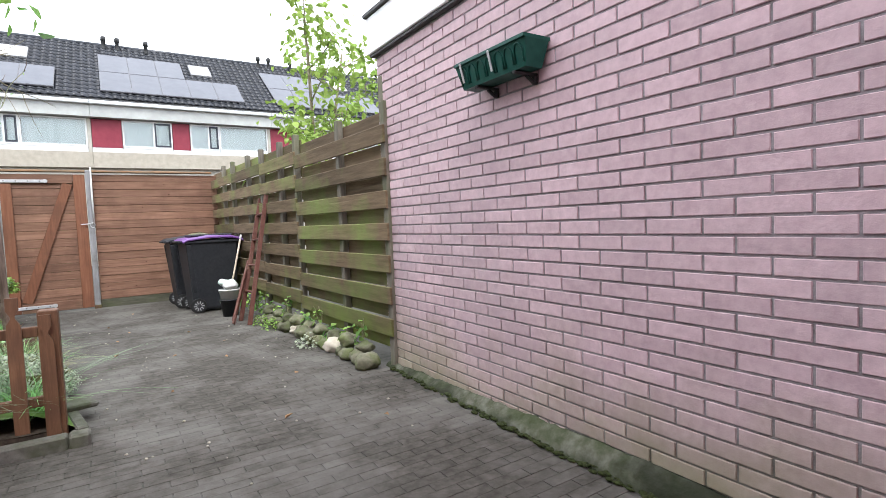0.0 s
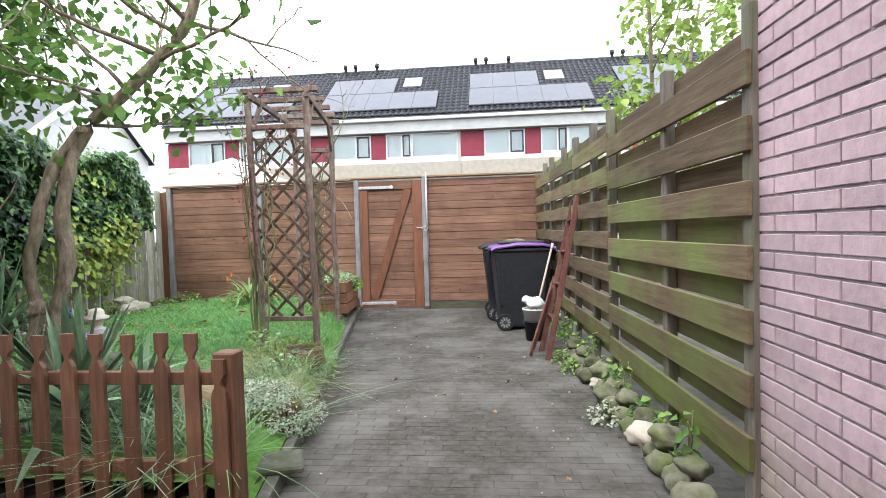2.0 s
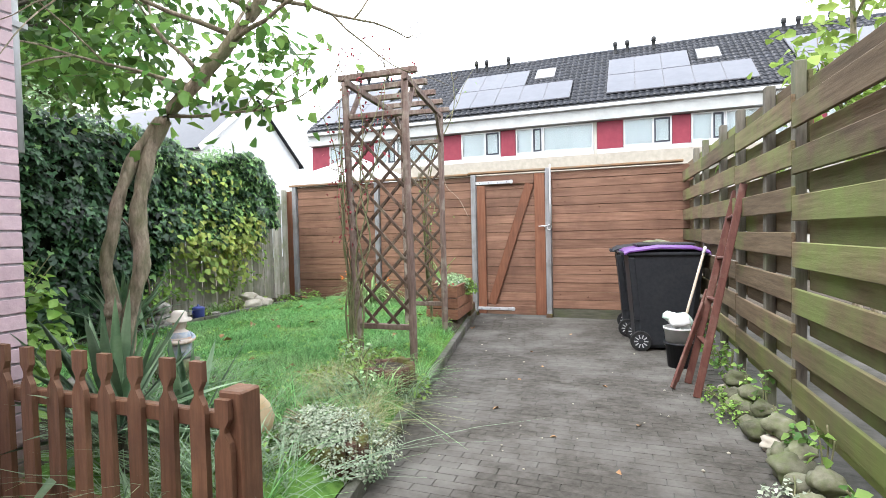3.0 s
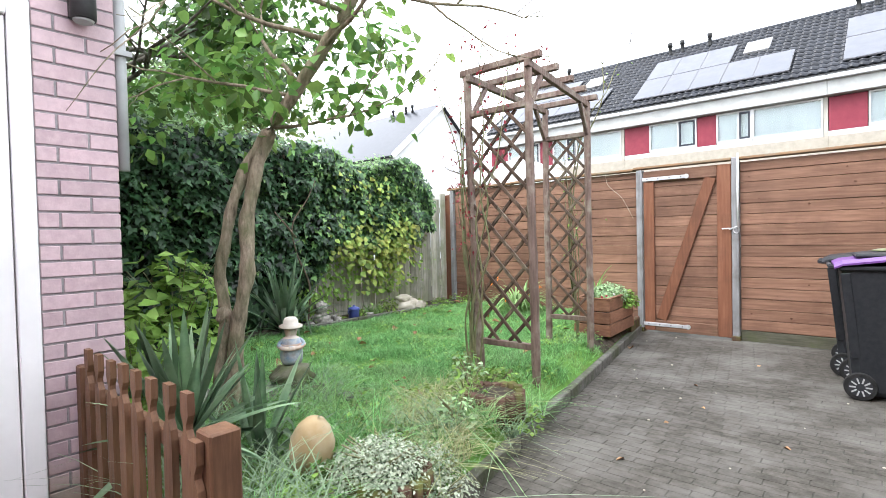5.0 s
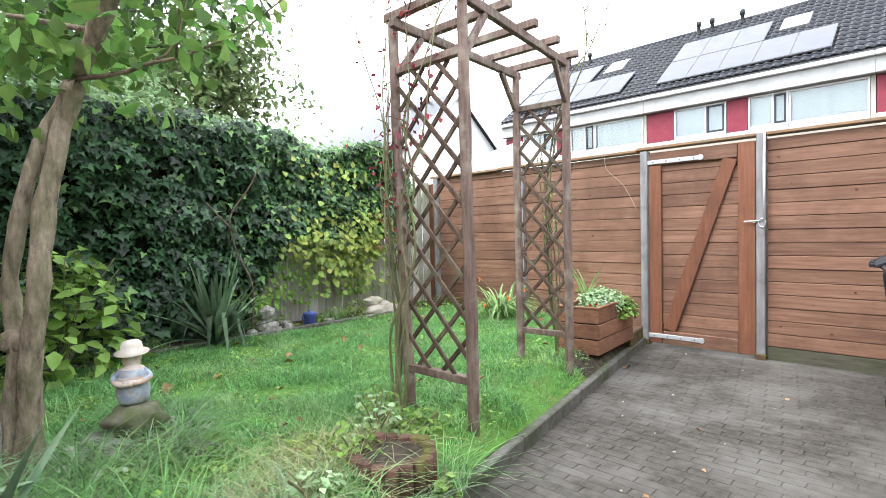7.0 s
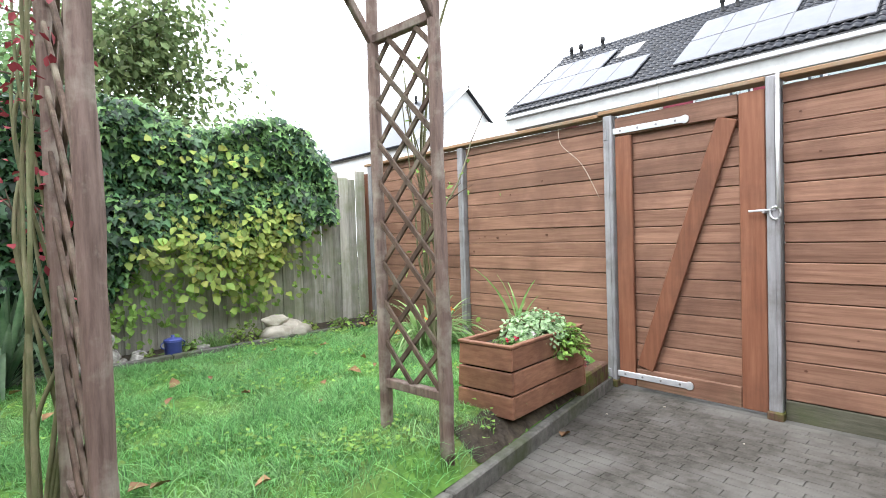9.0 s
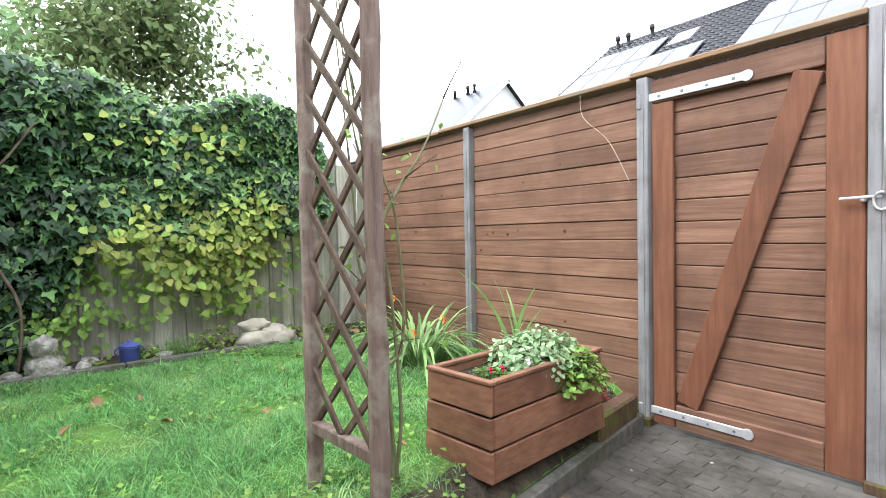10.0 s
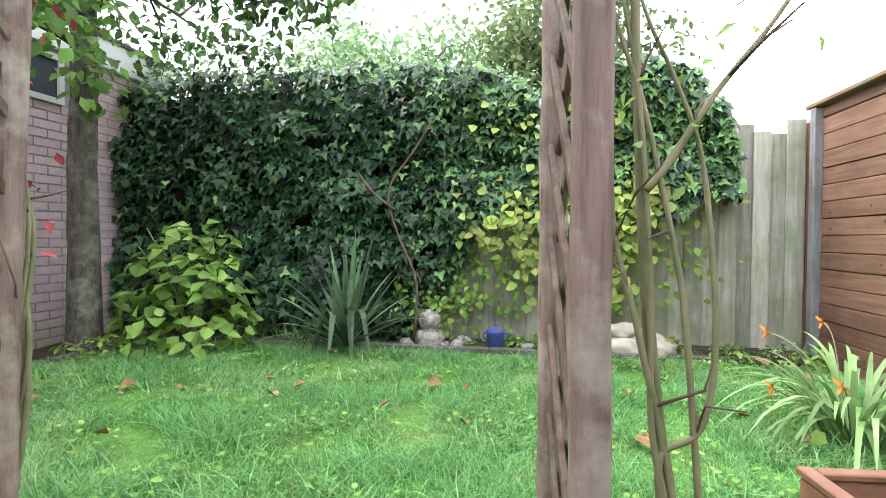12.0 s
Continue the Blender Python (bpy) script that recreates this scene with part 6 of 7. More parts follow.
# ---- planter by the gate ----
def build_planter():
    d = thing("planter", "square red cedar planter box with sloping sides", "planter", (-0.785, 8.27, 0.17), 5)
    W, L, H, n = 0.40, 0.86, 0.395, 3
    for k in range(n):
        z0, z1 = k * H / n + 0.005, (k + 1) * H / n - 0.005
        i0, i1 = 0.03 * z0 / H - 0.035, 0.03 * z1 / H - 0.035
        for f in ("front", "side", "back", "far"):
            bm = bmesh.new()
            o0, o1, t = 0.035 + i0, 0.035 + i1, 0.02
            if f == "front":
                lo, hi = [(-W + o0 * 0.5, 0.0 - o0 * -0.5, z0), (0 - o0 * 0.5, o0 * 0.5, z0)], [(-W - 0.0 + o1 * 0.5, o1 * 0.5, z1), (-o1 * 0.5, o1 * 0.5, z1)]
                q = Vector((0, t, 0))
            elif f == "side":
                lo, hi = [(-o0 * 0.5, o0 * 0.5 + t + 0.002, z0), (-o0 * 0.5, L - o0 * 0.5 - t - 0.002, z0)], [(-o1 * 0.5, o1 * 0.5 + t + 0.002, z1), (-o1 * 0.5, L - o1 * 0.5 - t - 0.002, z1)]
                q = Vector((-t, 0, 0))
            elif f == "back":
                lo, hi = [(-o0 * 0.5, L - o0 * 0.5, z0), (-W + o0 * 0.5, L - o0 * 0.5, z0)], [(-o1 * 0.5, L - o1 * 0.5, z1), (-W + o1 * 0.5, L - o1 * 0.5, z1)]
                q = Vector((0, -t, 0))
            else:
                lo, hi = [(-W + o0 * 0.5, L - o0 * 0.5 - t - 0.002, z0), (-W + o0 * 0.5, o0 * 0.5 + t + 0.002, z0)], [(-W + o1 * 0.5, L - o1 * 0.5 - t - 0.002, z1), (-W + o1 * 0.5, o1 * 0.5 + t + 0.002, z1)]
                q = Vector((t, 0, 0))
            pts = [Vector(p) for p in (lo[0], lo[1], hi[1], hi[0])]
            a = [bm.verts.new(p) for p in pts]
            b = [bm.verts.new(p + q) for p in pts]
            bm.faces.new(a)
            bm.faces.new(b[::-1])
            for i in range(4):
                j = (i + 1) % 4
                bm.faces.new((a[j], a[i], b[i], b[j]))
            bmesh.ops.recalc_face_normals(bm, faces=bm.faces)
            bmesh.ops.bevel(bm, geom=list(bm.edges), offset=0.004, segments=1, affect="EDGES")
            part("board", bm, M_PLANTER, d)
    for a, b in (((-W + 0.006, 0.026), (-0.006, 0.026)), ((-W + 0.006, L - 0.026), (-0.006, L - 0.026))):
        part("rim_board", beam((a[0], a[1], H + 0.006), (b[0], b[1], H + 0.006), 0.034, 0.016, 0.003), M_PLANTER, d)
    for x in (-W + 0.026, -0.026):
        part("rim_board", beam((x, 0.046, H + 0.006), (x, L - 0.046, H + 0.006), 0.034, 0.016, 0.003), M_PLANTER, d)
    part("lining", box(-W + 0.042, -0.042, 0.042, L - 0.042, 0.005, H - 0.06), M_BLACK, d, "black liner")
    part("soil", box(-W + 0.03, -0.03, 0.03, L - 0.03, H - 0.058, H - 0.04), M_SOIL, d, "dark potting soil")


build_planter()


def planter_at(x, y, z):
    return pose(-0.785, 8.27, 0.125, 0, 0, 5) @ Vector((x, y, z))


v = planter_at(-0.2, 0.56, 0.38)
leaf_plant("strawberry_plant", "bushy light green plant spilling over the planter", "plant", tuple(v), (0.24, 0.27, 0.19), 1050, 0.040, M_PALELEAF, 220, (0.45, 0.8), 12)
v = planter_at(0.0, 0.62, 0.30)
leaf_plant("trailing_plant", "trailing light green leaves over the planter edge", "plant", tuple(v), (0.11, 0.16, 0.2), 330, 0.038, M_HYDR, 221, stems=6)
v = planter_at(-0.17, 0.2, 0.38)
leaf_plant("pansy", "low feathery plant with a crimson flower", "plant", tuple(v), (0.13, 0.1, 0.08), 320, 0.022, M_TREELEAF, 222, (0.4, 0.7), 5)
for k, (x, y, z, m_) in enumerate(((-0.10, 0.20, 0.46, M_CRIMSON), (-0.14, 0.17, 0.45, M_CRIMSON), (-0.06, 0.33, 0.47, M_PALE_FLOWER))):
    v = planter_at(x, y, z)
    fl = thing("flower", "small crimson flower in the planter" if m_ is M_CRIMSON else "small white flower in the planter", "flower", tuple(v))
    for j in range(5):
        part("petal", leaf_cloud(np.random.default_rng(j), np.zeros((1, 3)), np.array([[0, -0.3, 1.0]]), 0.02, 0.02, spread=0.1, droop=0), m_, fl, m=pose(0, 0, 0, 25, 0, 72 * j))
    part("stalk", tube([(0, 0, -0.09), (0, 0, 0)], [0.002, 0.002], 5), M_STEM, fl)
v = planter_at(-0.36, 0.62, 0.38)
tuft("gladiolus", "tall pale green sword leaves in the planter", "plant", tuple(v), 9, 0.03, 0.50, 0.032, M_STRAP_JOIN, 0.22, 0.5, 223, 5)


# ---- lilies, roses and twigs ----
def strap_clump(name, label, at, n, radius, length, width, m, seed):
    """A clump of single arching strap leaves, a few shared shapes turned about."""
    rng = np.random.default_rng(seed)
    d = thing(name, label, "plant", at)
    shapes = []
    for bend in (0.55, 0.85, 1.15, 1.45):
        v, f = [], []
        for s in range(9):
            t = s / 8
            a = 0.25 + bend * t
            x, z = length * t * math.sin(a * 0.75), length * (t * math.cos(a * 0.62) - 0.42 * bend * t ** 3)
            w = width * 0.5 * (0.7 + 0.5 * t if t < 0.5 else 0.95 * (2 - 2 * t) ** 0.6 + 0.03)
            v += [(x, -w, z + 0.25 * w), (x, 0, z), (x, w, z + 0.25 * w)]
            if s:
                b = 3 * s
                f += [(b - 3, b - 2, b + 1, b), (b - 2, b - 1, b + 2, b + 1)]
        me = bpy.data.meshes.new("leaf")
        me.from_pydata(v, [], f)
        me.shade_smooth()
        shapes.append(me)
    for k in range(n):
        g, r, sc = rng.uniform(0, 360), radius * math.sqrt(rng.uniform(0, 1)), rng.uniform(0.6, 1.15)
        part("leaf", shapes[int(rng.integers(0, 4))], m, d, m=pose(r * math.cos(math.radians(g)), r * math.sin(math.radians(g)), 0, 0, 0, g + rng.uniform(-40, 40)) @ Matrix.Diagonal((sc, 1, sc, 1)))
    return d


M_LILY = mat("lily leaf", (0.15, 0.27, 0.085), (0.31, 0.44, 0.19), 5, 0.45, 0.05, vary=0.45, see=0.35)
lily = strap_clump("daylily", "arching daylily clump with orange flowers", (-2.45, 9.10, 0.18), 120, 0.16, 0.58, 0.028, M_LILY, 231)
for k, (dx, dy, z) in enumerate(((0.28, -0.2, 0.50), (-0.25, -0.25, 0.62), (0.05, -0.35, 0.42), (0.35, 0.0, 0.58), (-0.35, 0.05, 0.66))):
    fl = thing("flower", "orange daylily flower on its stalk", "flower", (-2.45 + dx, 9.08 + dy, z), group="orange daylily flowers")
    part("stalk", tube(curve_points([(-dx * 0.8, -dy * 0.8, 0.2 - z), (-dx * 0.4, -dy * 0.4, -0.08), (0, 0, 0)], 4), [0.003] * 9, 5), M_STEM, fl)
    for j in range(6):
        part("petal", leaf_cloud(np.random.default_rng(j), np.zeros((1, 3)), np.array([[0.2, -0.5, 0.8]]), 0.04, 0.018, spread=0.1, droop=0), M_ORANGE, fl, m=pose(0, 0, 0, 35, 0, 60 * j))


def rose(at, seed, label, canes, leaves, m_leaf):
    d = thing("climbing_rose", label, "plant")
    rng = np.random.default_rng(seed)
    ends = []
    for c in canes:
        pts = curve_points([at] + list(c), 6)
        part("cane", tube(pts, [0.0095 - 0.0072 * k / len(pts) for k in range(len(pts))], 7, lumpy=0.35), M_STEM, d)
        ends += [tuple(p) for p in pts[len(pts) // 2:]]
        for k in range(3):
            p = pts[rng.integers(len(pts) // 3, len(pts) - 1)]
            q = p + Vector(rng.normal(0, 0.06, 3)) + Vector((0, 0, 0.10))
            part("thin_shoot", tube([p, (p + q) / 2 + Vector(rng.normal(0, 0.015, 3)), q], [0.004, 0.003, 0.0015], 5), M_TWIG, d)
            ends.append(tuple(q))
    if leaves:
        tree_leaves(rng, ends, leaves, 0.05, 0.035, m_leaf, d, name="sparse_leaves")


rose((-1.0, 7.95, 0.15), 241, "bare climbing rose beside the arch with green canes",
     [[(-1.0, 7.945, 0.55), (-1.0, 7.877, 0.89), (-1.02, 7.834, 1.08), (-1.02, 7.82, 1.3), (-1.05, 7.78, 1.9)], [(-1.0, 7.95, 0.45), (-1.0, 7.905, 0.70), (-1.0, 7.897, 1.0), (-1.0, 7.871, 1.37), (-1.0, 7.83, 1.6), (-1.04, 7.78, 2.1)],
      [(-1.0, 7.99, 0.40), (-1.0, 7.99, 0.58), (-1.0, 7.959, 0.95), (-1.0, 7.909, 1.21), (-1.0, 7.871, 1.37), (-1.0, 7.815, 1.56), (-1.0, 7.76, 2.0)], [(-1.0, 7.93, 0.50), (-1.0, 7.92, 0.65), (-1.0, 7.994, 0.71), (-1.0, 8.018, 0.885), (-1.0, 7.991, 1.21), (-1.0, 7.943, 1.37), (-1.0, 7.87, 1.55), (-1.05, 7.80, 1.9)]], 24, M_HYDR)
rose((-1.0, 7.885, 1.17), 245, "thin rose shoot crossing the bare canes",
     [[(-1.0, 7.93, 1.225), (-1.0, 8.014, 1.357), (-1.0, 8.133, 1.518), (-1.02, 8.26, 1.75)]], 8, M_HYDR)


def climbing_canes(seed, n, at):
    """Canes that wind up round a post and fork above it."""
    rng = np.random.default_rng(seed)
    canes = []
    for k in range(n):
        g, sway, pts = rng.uniform(0, 6.28), rng.uniform(0.03, 0.10), []
        top = rng.uniform(1.7, 2.9)
        for j in range(1, 8):
            z = 0.2 + (top - 0.2) * j / 7
            out = 0.035 + sway * abs(math.sin(j * 0.9 + g)) * min(1.0, z * 0.5) + 0.13 * max(0.0, z - 1.5) * (1 + math.sin(g))
            pts.append((at[0] - out + rng.normal(0, 0.014), at[1] - 0.045 + 0.045 * math.sin(j * 1.3 + g) + rng.normal(0, 0.012), z))
        canes.append(pts)
    return canes


rose((-1.06, 6.25, 0.17), 242, "thin climbing rose on the arch with few red leaves", climbing_canes(5, 6, (-1.05, 6.35)), 130, M_REDLEAF)
rose((-0.98, 6.24, 0.17), 243, "thin climbing rose on the arch with few red leaves",
     [[(-0.93, 6.25, 0.6), (-1.0, 6.26, 1.0), (-0.88, 6.28, 1.5), (-0.95, 6.28, 1.9), (-0.80, 6.30, 2.2), (-0.75, 6.5, 2.6), (-0.6, 6.9, 2.7)], [(-1.0, 6.24, 0.5), (-0.92, 6.25, 0.9), (-0.98, 6.26, 1.4), (-0.8, 6.28, 1.8), (-0.72, 6.3, 2.3), (-0.8, 6.5, 2.75)],
      [(-1.02, 6.24, 0.7), (-0.86, 6.26, 1.15), (-0.95, 6.28, 1.6), (-0.92, 6.3, 2.1), (-0.98, 6.34, 2.5), (-0.9, 6.3, 2.85)]], 120, M_REDLEAF)
rose((-1.0, 7.98, 0.16), 244, "thin bare rose shoot over the far side of the arch",
     [[(-1.04, 7.90, 0.9), (-1.0, 7.86, 1.7), (-0.8, 7.82, 2.35), (-0.62, 7.86, 2.6), (-0.55, 7.95, 2.85), (-0.38, 7.9, 3.05)], [(-1.02, 7.88, 1.2), (-0.9, 7.84, 2.0), (-0.66, 7.84, 2.5), (-0.62, 7.8, 2.8), (-0.66, 7.75, 3.1)]], 8, M_HYDR)

# ---- front bed: grasses, silver plants, log pots ----
def log_planter(at, r, h, n, label):
    d = thing("log_planter", label, "planter", at)
    for k in range(n):
        g = 2 * math.pi * k / n
        part("log", tube([(r * math.cos(g), r * math.sin(g), -0.03), (r * math.cos(g), r * math.sin(g), h * (1 + 0.06 * math.sin(k * 5)))], [math.pi * r / n * 1.02] * 2, 8), M_LOG, d)
    part("soil", lathe([(r * 0.9, 0.0), (r * 0.9, h * 0.85)], 20), M_SOIL, d)
    return d


log_planter((-0.24, 4.62, 0.08), 0.17, 0.16, 18, "round planter of dark upright logs with moss")
log_planter((-0.46, 5.72, 0.14), 0.17, 0.16, 18, "round planter of dark upright logs with moss")
leaf_plant("silver_plant", "silvery white trailing plant over the log planter", "plant", (-0.28, 4.60, 0.22), (0.24, 0.22, 0.16), 2000, 0.019, M_SILVER, 251, (0.4, 0.7), 14)
leaf_plant("silver_plant", "silvery white trailing plant over the kerb", "plant", (-0.10, 4.75, 0.08), (0.17, 0.28, 0.14), 1500, 0.018, M_SILVER, 252, (0.4, 0.7), 12)
for k, (x, y, z, w, h, n) in enumerate(((-0.12, 4.52, 0.12, 0.13, 0.14, 260), (-0.42, 4.78, 0.16, 0.17, 0.16, 320), (-0.22, 4.86, 0.14, 0.14, 0.16, 260), (-0.06, 4.66, 0.04, 0.12, 0.16, 240), (-0.40, 4.48, 0.18, 0.13, 0.14, 200))):
    leaf_plant("silver_plant", "straggly silvery plant beside the log planter", "plant", (x, y, z), (w, w * 1.1, h), n * 2, 0.018, M_SILVER if k % 2 == 0 else M_SILVERGRASS, 340 + k, (0.4, 0.7), 5)
tuft("silver_grass", "thin silvery grass by the log planter", "plant", (-0.30, 4.70, 0.16), 420, 0.22, 0.20, 0.005, M_SILVERGRASS, 0.6, 0.9, 350, 4)
leaf_plant("silver_plant", "silvery green ground plant by the picket fence", "plant", (-0.45, 4.28, 0.12), (0.3, 0.2, 0.16), 600, 0.04, M_HYDR, 253)
tuft("dry_grass", "pale straw-coloured ornamental grass clump", "plant", (-0.62, 5.28, 0.16), 420, 0.22, 0.27, 0.006, M_DRY, 0.85, 0.95, 261, 4)
tuft("dry_grass", "pale straw-coloured ornamental grass clump", "plant", (-0.42, 5.02, 0.14), 620, 0.26, 0.30, 0.006, M_DRY, 0.85, 0.95, 262, 4)
tuft("dry_grass", "pale straw-coloured ornamental grass clump", "plant", (-0.86, 5.50, 0.17), 260, 0.2, 0.24, 0.006, M_DRY, 0.85, 0.95, 263, 4)
for k, (x, y, n, r) in enumerate(((-0.66, 5.50, 170, 0.16), (-0.40, 5.42, 150, 0.14), (-0.28, 5.60, 90, 0.08), (-0.70, 5.85, 120, 0.14), (-0.36, 5.96, 120, 0.12), (-0.50, 5.15, 160, 0.18))):
    tuft("straw_grass", "straggly half-dry grass round the log planter", "plant", (x, y, lawn_z(x, y)), n, r, 0.26, 0.007, (M_DRY, M_BLADE, M_SILVERGRASS)[k % 3], 0.9, 1.0, 360 + k, 4)
for k, (x, y, h) in enumerate(((-0.62, 5.62, 0.22), (-0.80, 5.90, 0.26), (-0.95, 6.05, 0.24), (-0.42, 5.30, 0.2), (-0.30, 5.80, 0.14))):
    leaf_plant("columbine", "pale green lobed perennial by the log planter", "plant", (x, y, lawn_z(x, y)), (0.14, 0.14, h), 90, 0.042, M_PALELEAF if k % 2 else M_HYDR, 370 + k, (0.5, 0.8), 7)
BED = ((-0.75, 4.35, 0.28, 320), (-1.15, 4.6, 0.30, 340), (-0.35, 4.15, 0.22, 220), (-1.35, 4.95, 0.28, 260), (-0.12, 3.98, 0.06, 60), (-0.6, 4.0, 0.2, 170), (-1.0, 4.85, 0.32, 320), (-0.75, 4.75, 0.25, 260), (-1.25, 4.3, 0.2, 160), (-1.5, 5.05, 0.25, 180), (-1.85, 4.9, 0.25, 170))
for k, (x, y, r, n) in enumerate(BED):
    tuft("long_grass", "unkempt long grass in the front bed", "plant", (x, y, 0.12), n, r, 0.36 + 0.07 * (k % 3), 0.010, (M_STRAP_JOIN, M_BLADE, M_SILVERGRASS)[k % 3], 0.6, 0.85, 270 + k, 4)
for k, (x, y) in enumerate(((-1.45, 4.85), (-1.65, 4.78), (-1.32, 5.02), (-1.50, 5.16), (-1.72, 5.24), (-1.85, 5.08))):
    tuft("rockery_grass", "pale arching grass over the rockery stones", "plant", (x, y, 0.2), 130, 0.12, 0.30, 0.009, (M_SILVERGRASS, M_BLADE)[k % 2], 0.8, 1.0, 390 + k, 4)
for k in range(26):
    x, y = rng_s.uniform(-1.7, -0.35), rng_s.uniform(4.3, 5.3)
    leaf_plant("bed_weed", "small grey-green weed in the front bed", "plant", (x, y, 0.14), (0.12, 0.12, rng_s.uniform(0.08, 0.2)), 70, 0.045, (M_HYDR, M_SILVER, M_TREELEAF)[k % 3], 300 + k, stems=3)
leaf_plant("geranium", "green leafy plant trailing in the front bed", "plant", (-0.85, 5.55, 0.15), (0.22, 0.22, 0.14), 240, 0.05, M_LIMELEAF, 281)
leaf_plant("geranium", "green leafy plant trailing in the front bed", "plant", (-0.70, 6.1, 0.2), (0.16, 0.16, 0.13), 160, 0.045, M_HYDR, 282)
for k, (x, y, a) in enumerate(((-1.36, 5.22, 20), (-1.55, 5.20, 35), (-1.74, 5.16, 10))):
    b = part("edging_brick", box(-0.10, 0.10, -0.05, 0.05, 0, 0.075, 0.01), M_KERB, m=pose(x, y, 0.165, 0, 4, a))
    tagged(b, "weathered grey brick lying at the bed edge", "brick", "bricks edging the front bed")
blk = part("edging_block", box(-0.05, 0.05, -0.25, 0.25, 0, 0.14, 0.012), M_LOG, m=pose(-0.98, 9.36, 0.07, 0, 0, 10))
tagged(blk, "rough brown block edging the bed by the gate", "block")
sl = part("flat_stone", box(-0.16, 0.16, -0.10, 0.10, 0, 0.035, 0.01), M_KERB, m=pose(0.0, 4.12, 0.085, 3, 2, 20))
tagged(sl, "flat broken slab on the bed edge", "stone")
leaf_plant("weed", "small weed by the gate hinge", "plant", (-1.02, 9.60, 0.03), (0.06, 0.06, 0.16), 60, 0.03, M_TREELEAF, 291, stems=3)
leaf_plant("heather", "low purple-brown plant behind the planter", "plant", (-1.12, 9.32, 0.18), (0.12, 0.2, 0.1), 200, 0.03, M_REDLEAF, 292)

# ---- fallen leaves and crumbs ----
rng_f = np.random.default_rng(77)


def fallen(x, y, z, s, label, m_):
    me = leaf_cloud(np.random.default_rng(int(x * 900 + y * 77) % 9999), np.zeros((1, 3)), np.array([[0, 0, 1.0]]), s, s * 0.7, spread=0.5, droop=0, fold=0.35)
    tagged(part("fallen_leaf", me, m_, m=pose(x, y, z, 0, 0, rng_f.uniform(0, 360))), label, "leaf", "fallen leaves")


for k in range(46):
    y = rng_f.uniform(4.9, 9.3)
    x = rng_f.uniform(BACK_KERB + 0.15, kerb_x(y) - 0.25)
    fallen(x, y, lawn_z(x, y) + 0.045, rng_f.uniform(0.05, 0.10), "dry brown leaf lying on the lawn", M_DEADLEAF)
for x, y in ((-0.72, 8.62), (0.31, 6.62), (0.40, 7.05), (0.62, 4.34), (1.09, 5.14), (1.46, 4.23), (0.95, 6.6), (1.2, 5.8), (0.2, 7.6), (0.5, 8.6), (1.1, 3.3), (1.6, 3.0), (0.75, 5.5), (0.3, 5.9)):
    fallen(x, y, 0.004, 0.045 if x > -0.5 else 0.085, "small pale dry leaf on the paving", M_DEADLEAF)
for k in range(60):
    y = rng_f.uniform(2.6, 9.5)
    x = rng_f.uniform(kerb_x(y) + 0.1, 1.75)
    s = rng_f.uniform(0.004, 0.011)
    b = part("pebble", lathe([(s * 0.6, 0), (s, s * 0.4), (s * 0.5, s * 0.9)], 6), M_PALEROCK, m=pose(x, y, 0.0, 0, 0, k * 31))
    tagged(b, "tiny pale pebble on the paving", "pebble", "pebbles on the paving")
wire = thing("twig", "thin dry tendril hanging from the fence cap", "twig")
part("stalk", tube(curve_points([(-1.45, GATE_Y - 0.03, 2.07), (-1.40, GATE_Y - 0.07, 1.9), (-1.22, GATE_Y - 0.06, 1.72), (-1.08, GATE_Y - 0.05, 1.45)], 5), [0.0025] * 16, 4), M_STICK, wire)

# ---- bricks of the pink walls, pavers ----
def brick_mesh(l, d, h, b=0.004):
    bm = box(-l / 2, l / 2, -d, 0, 0, h)
    bmesh.ops.bevel(bm, geom=[e for e in bm.edges if all(v.co.y < -d * 0.5 for v in e.verts)], offset=b, segments=1, affect="EDGES")
    me = bpy.data.meshes.new("brick")
    bm.to_mesh(me)
    bm.free()
    me.materials.append(M_BRICK)
    return me


def joined(name, meshes, m, parent, label, c=0.0022):
    """Boxes (x0, x1, y0, y1, z0, z1) in one mesh with a chamfered face on the -y side."""
    n = len(meshes)
    a = np.array(meshes)
    x0, x1, y0, y1, z0, z1 = a.T
    v = np.empty((n, 8, 3))
    for i, (x, y, z) in enumerate(((x0 + c, y0, z0 + c), (x1 - c, y0, z0 + c), (x1 - c, y0, z1 - c), (x0 + c, y0, z1 - c), (x0, y0 + c, z0), (x1, y0 + c, z0), (x1, y0 + c, z1), (x0, y0 + c, z1))):
        v[:, i, 0], v[:, i, 1], v[:, i, 2] = x, y, z
    back = v[:, 4:8].copy()
    back[:, :, 1] = y1[:, None]
    v = np.concatenate([v, back], 1)
    f0 = np.array([[0, 1, 2, 3], [4, 5, 1, 0], [5, 6, 2, 1], [6, 7, 3, 2], [7, 4, 0, 3], [8, 9, 5, 4], [9, 10, 6, 5], [10, 11, 7, 6], [11, 8, 4, 7]])
    f = (np.arange(n)[:, None, None] * 12 + f0[None]).reshape(-1, 4)
    me = quad_mesh(v.reshape(-1, 3), f, True)
    ob = part(name, me, m, parent)
    tagged(ob, label, kind="stuff")
    return ob


FULL, HALF = brick_mesh(BRICK_L - JOINT, 0.007, COURSE - JOINT, 0.002), brick_mesh(BRICK_L / 2 - JOINT, 0.007, COURSE - JOINT, 0.002)
SHED_BRICK = brick_mesh(BRICK_L - JOINT, 0.007, SHED_COURSE - JOINT, 0.002)
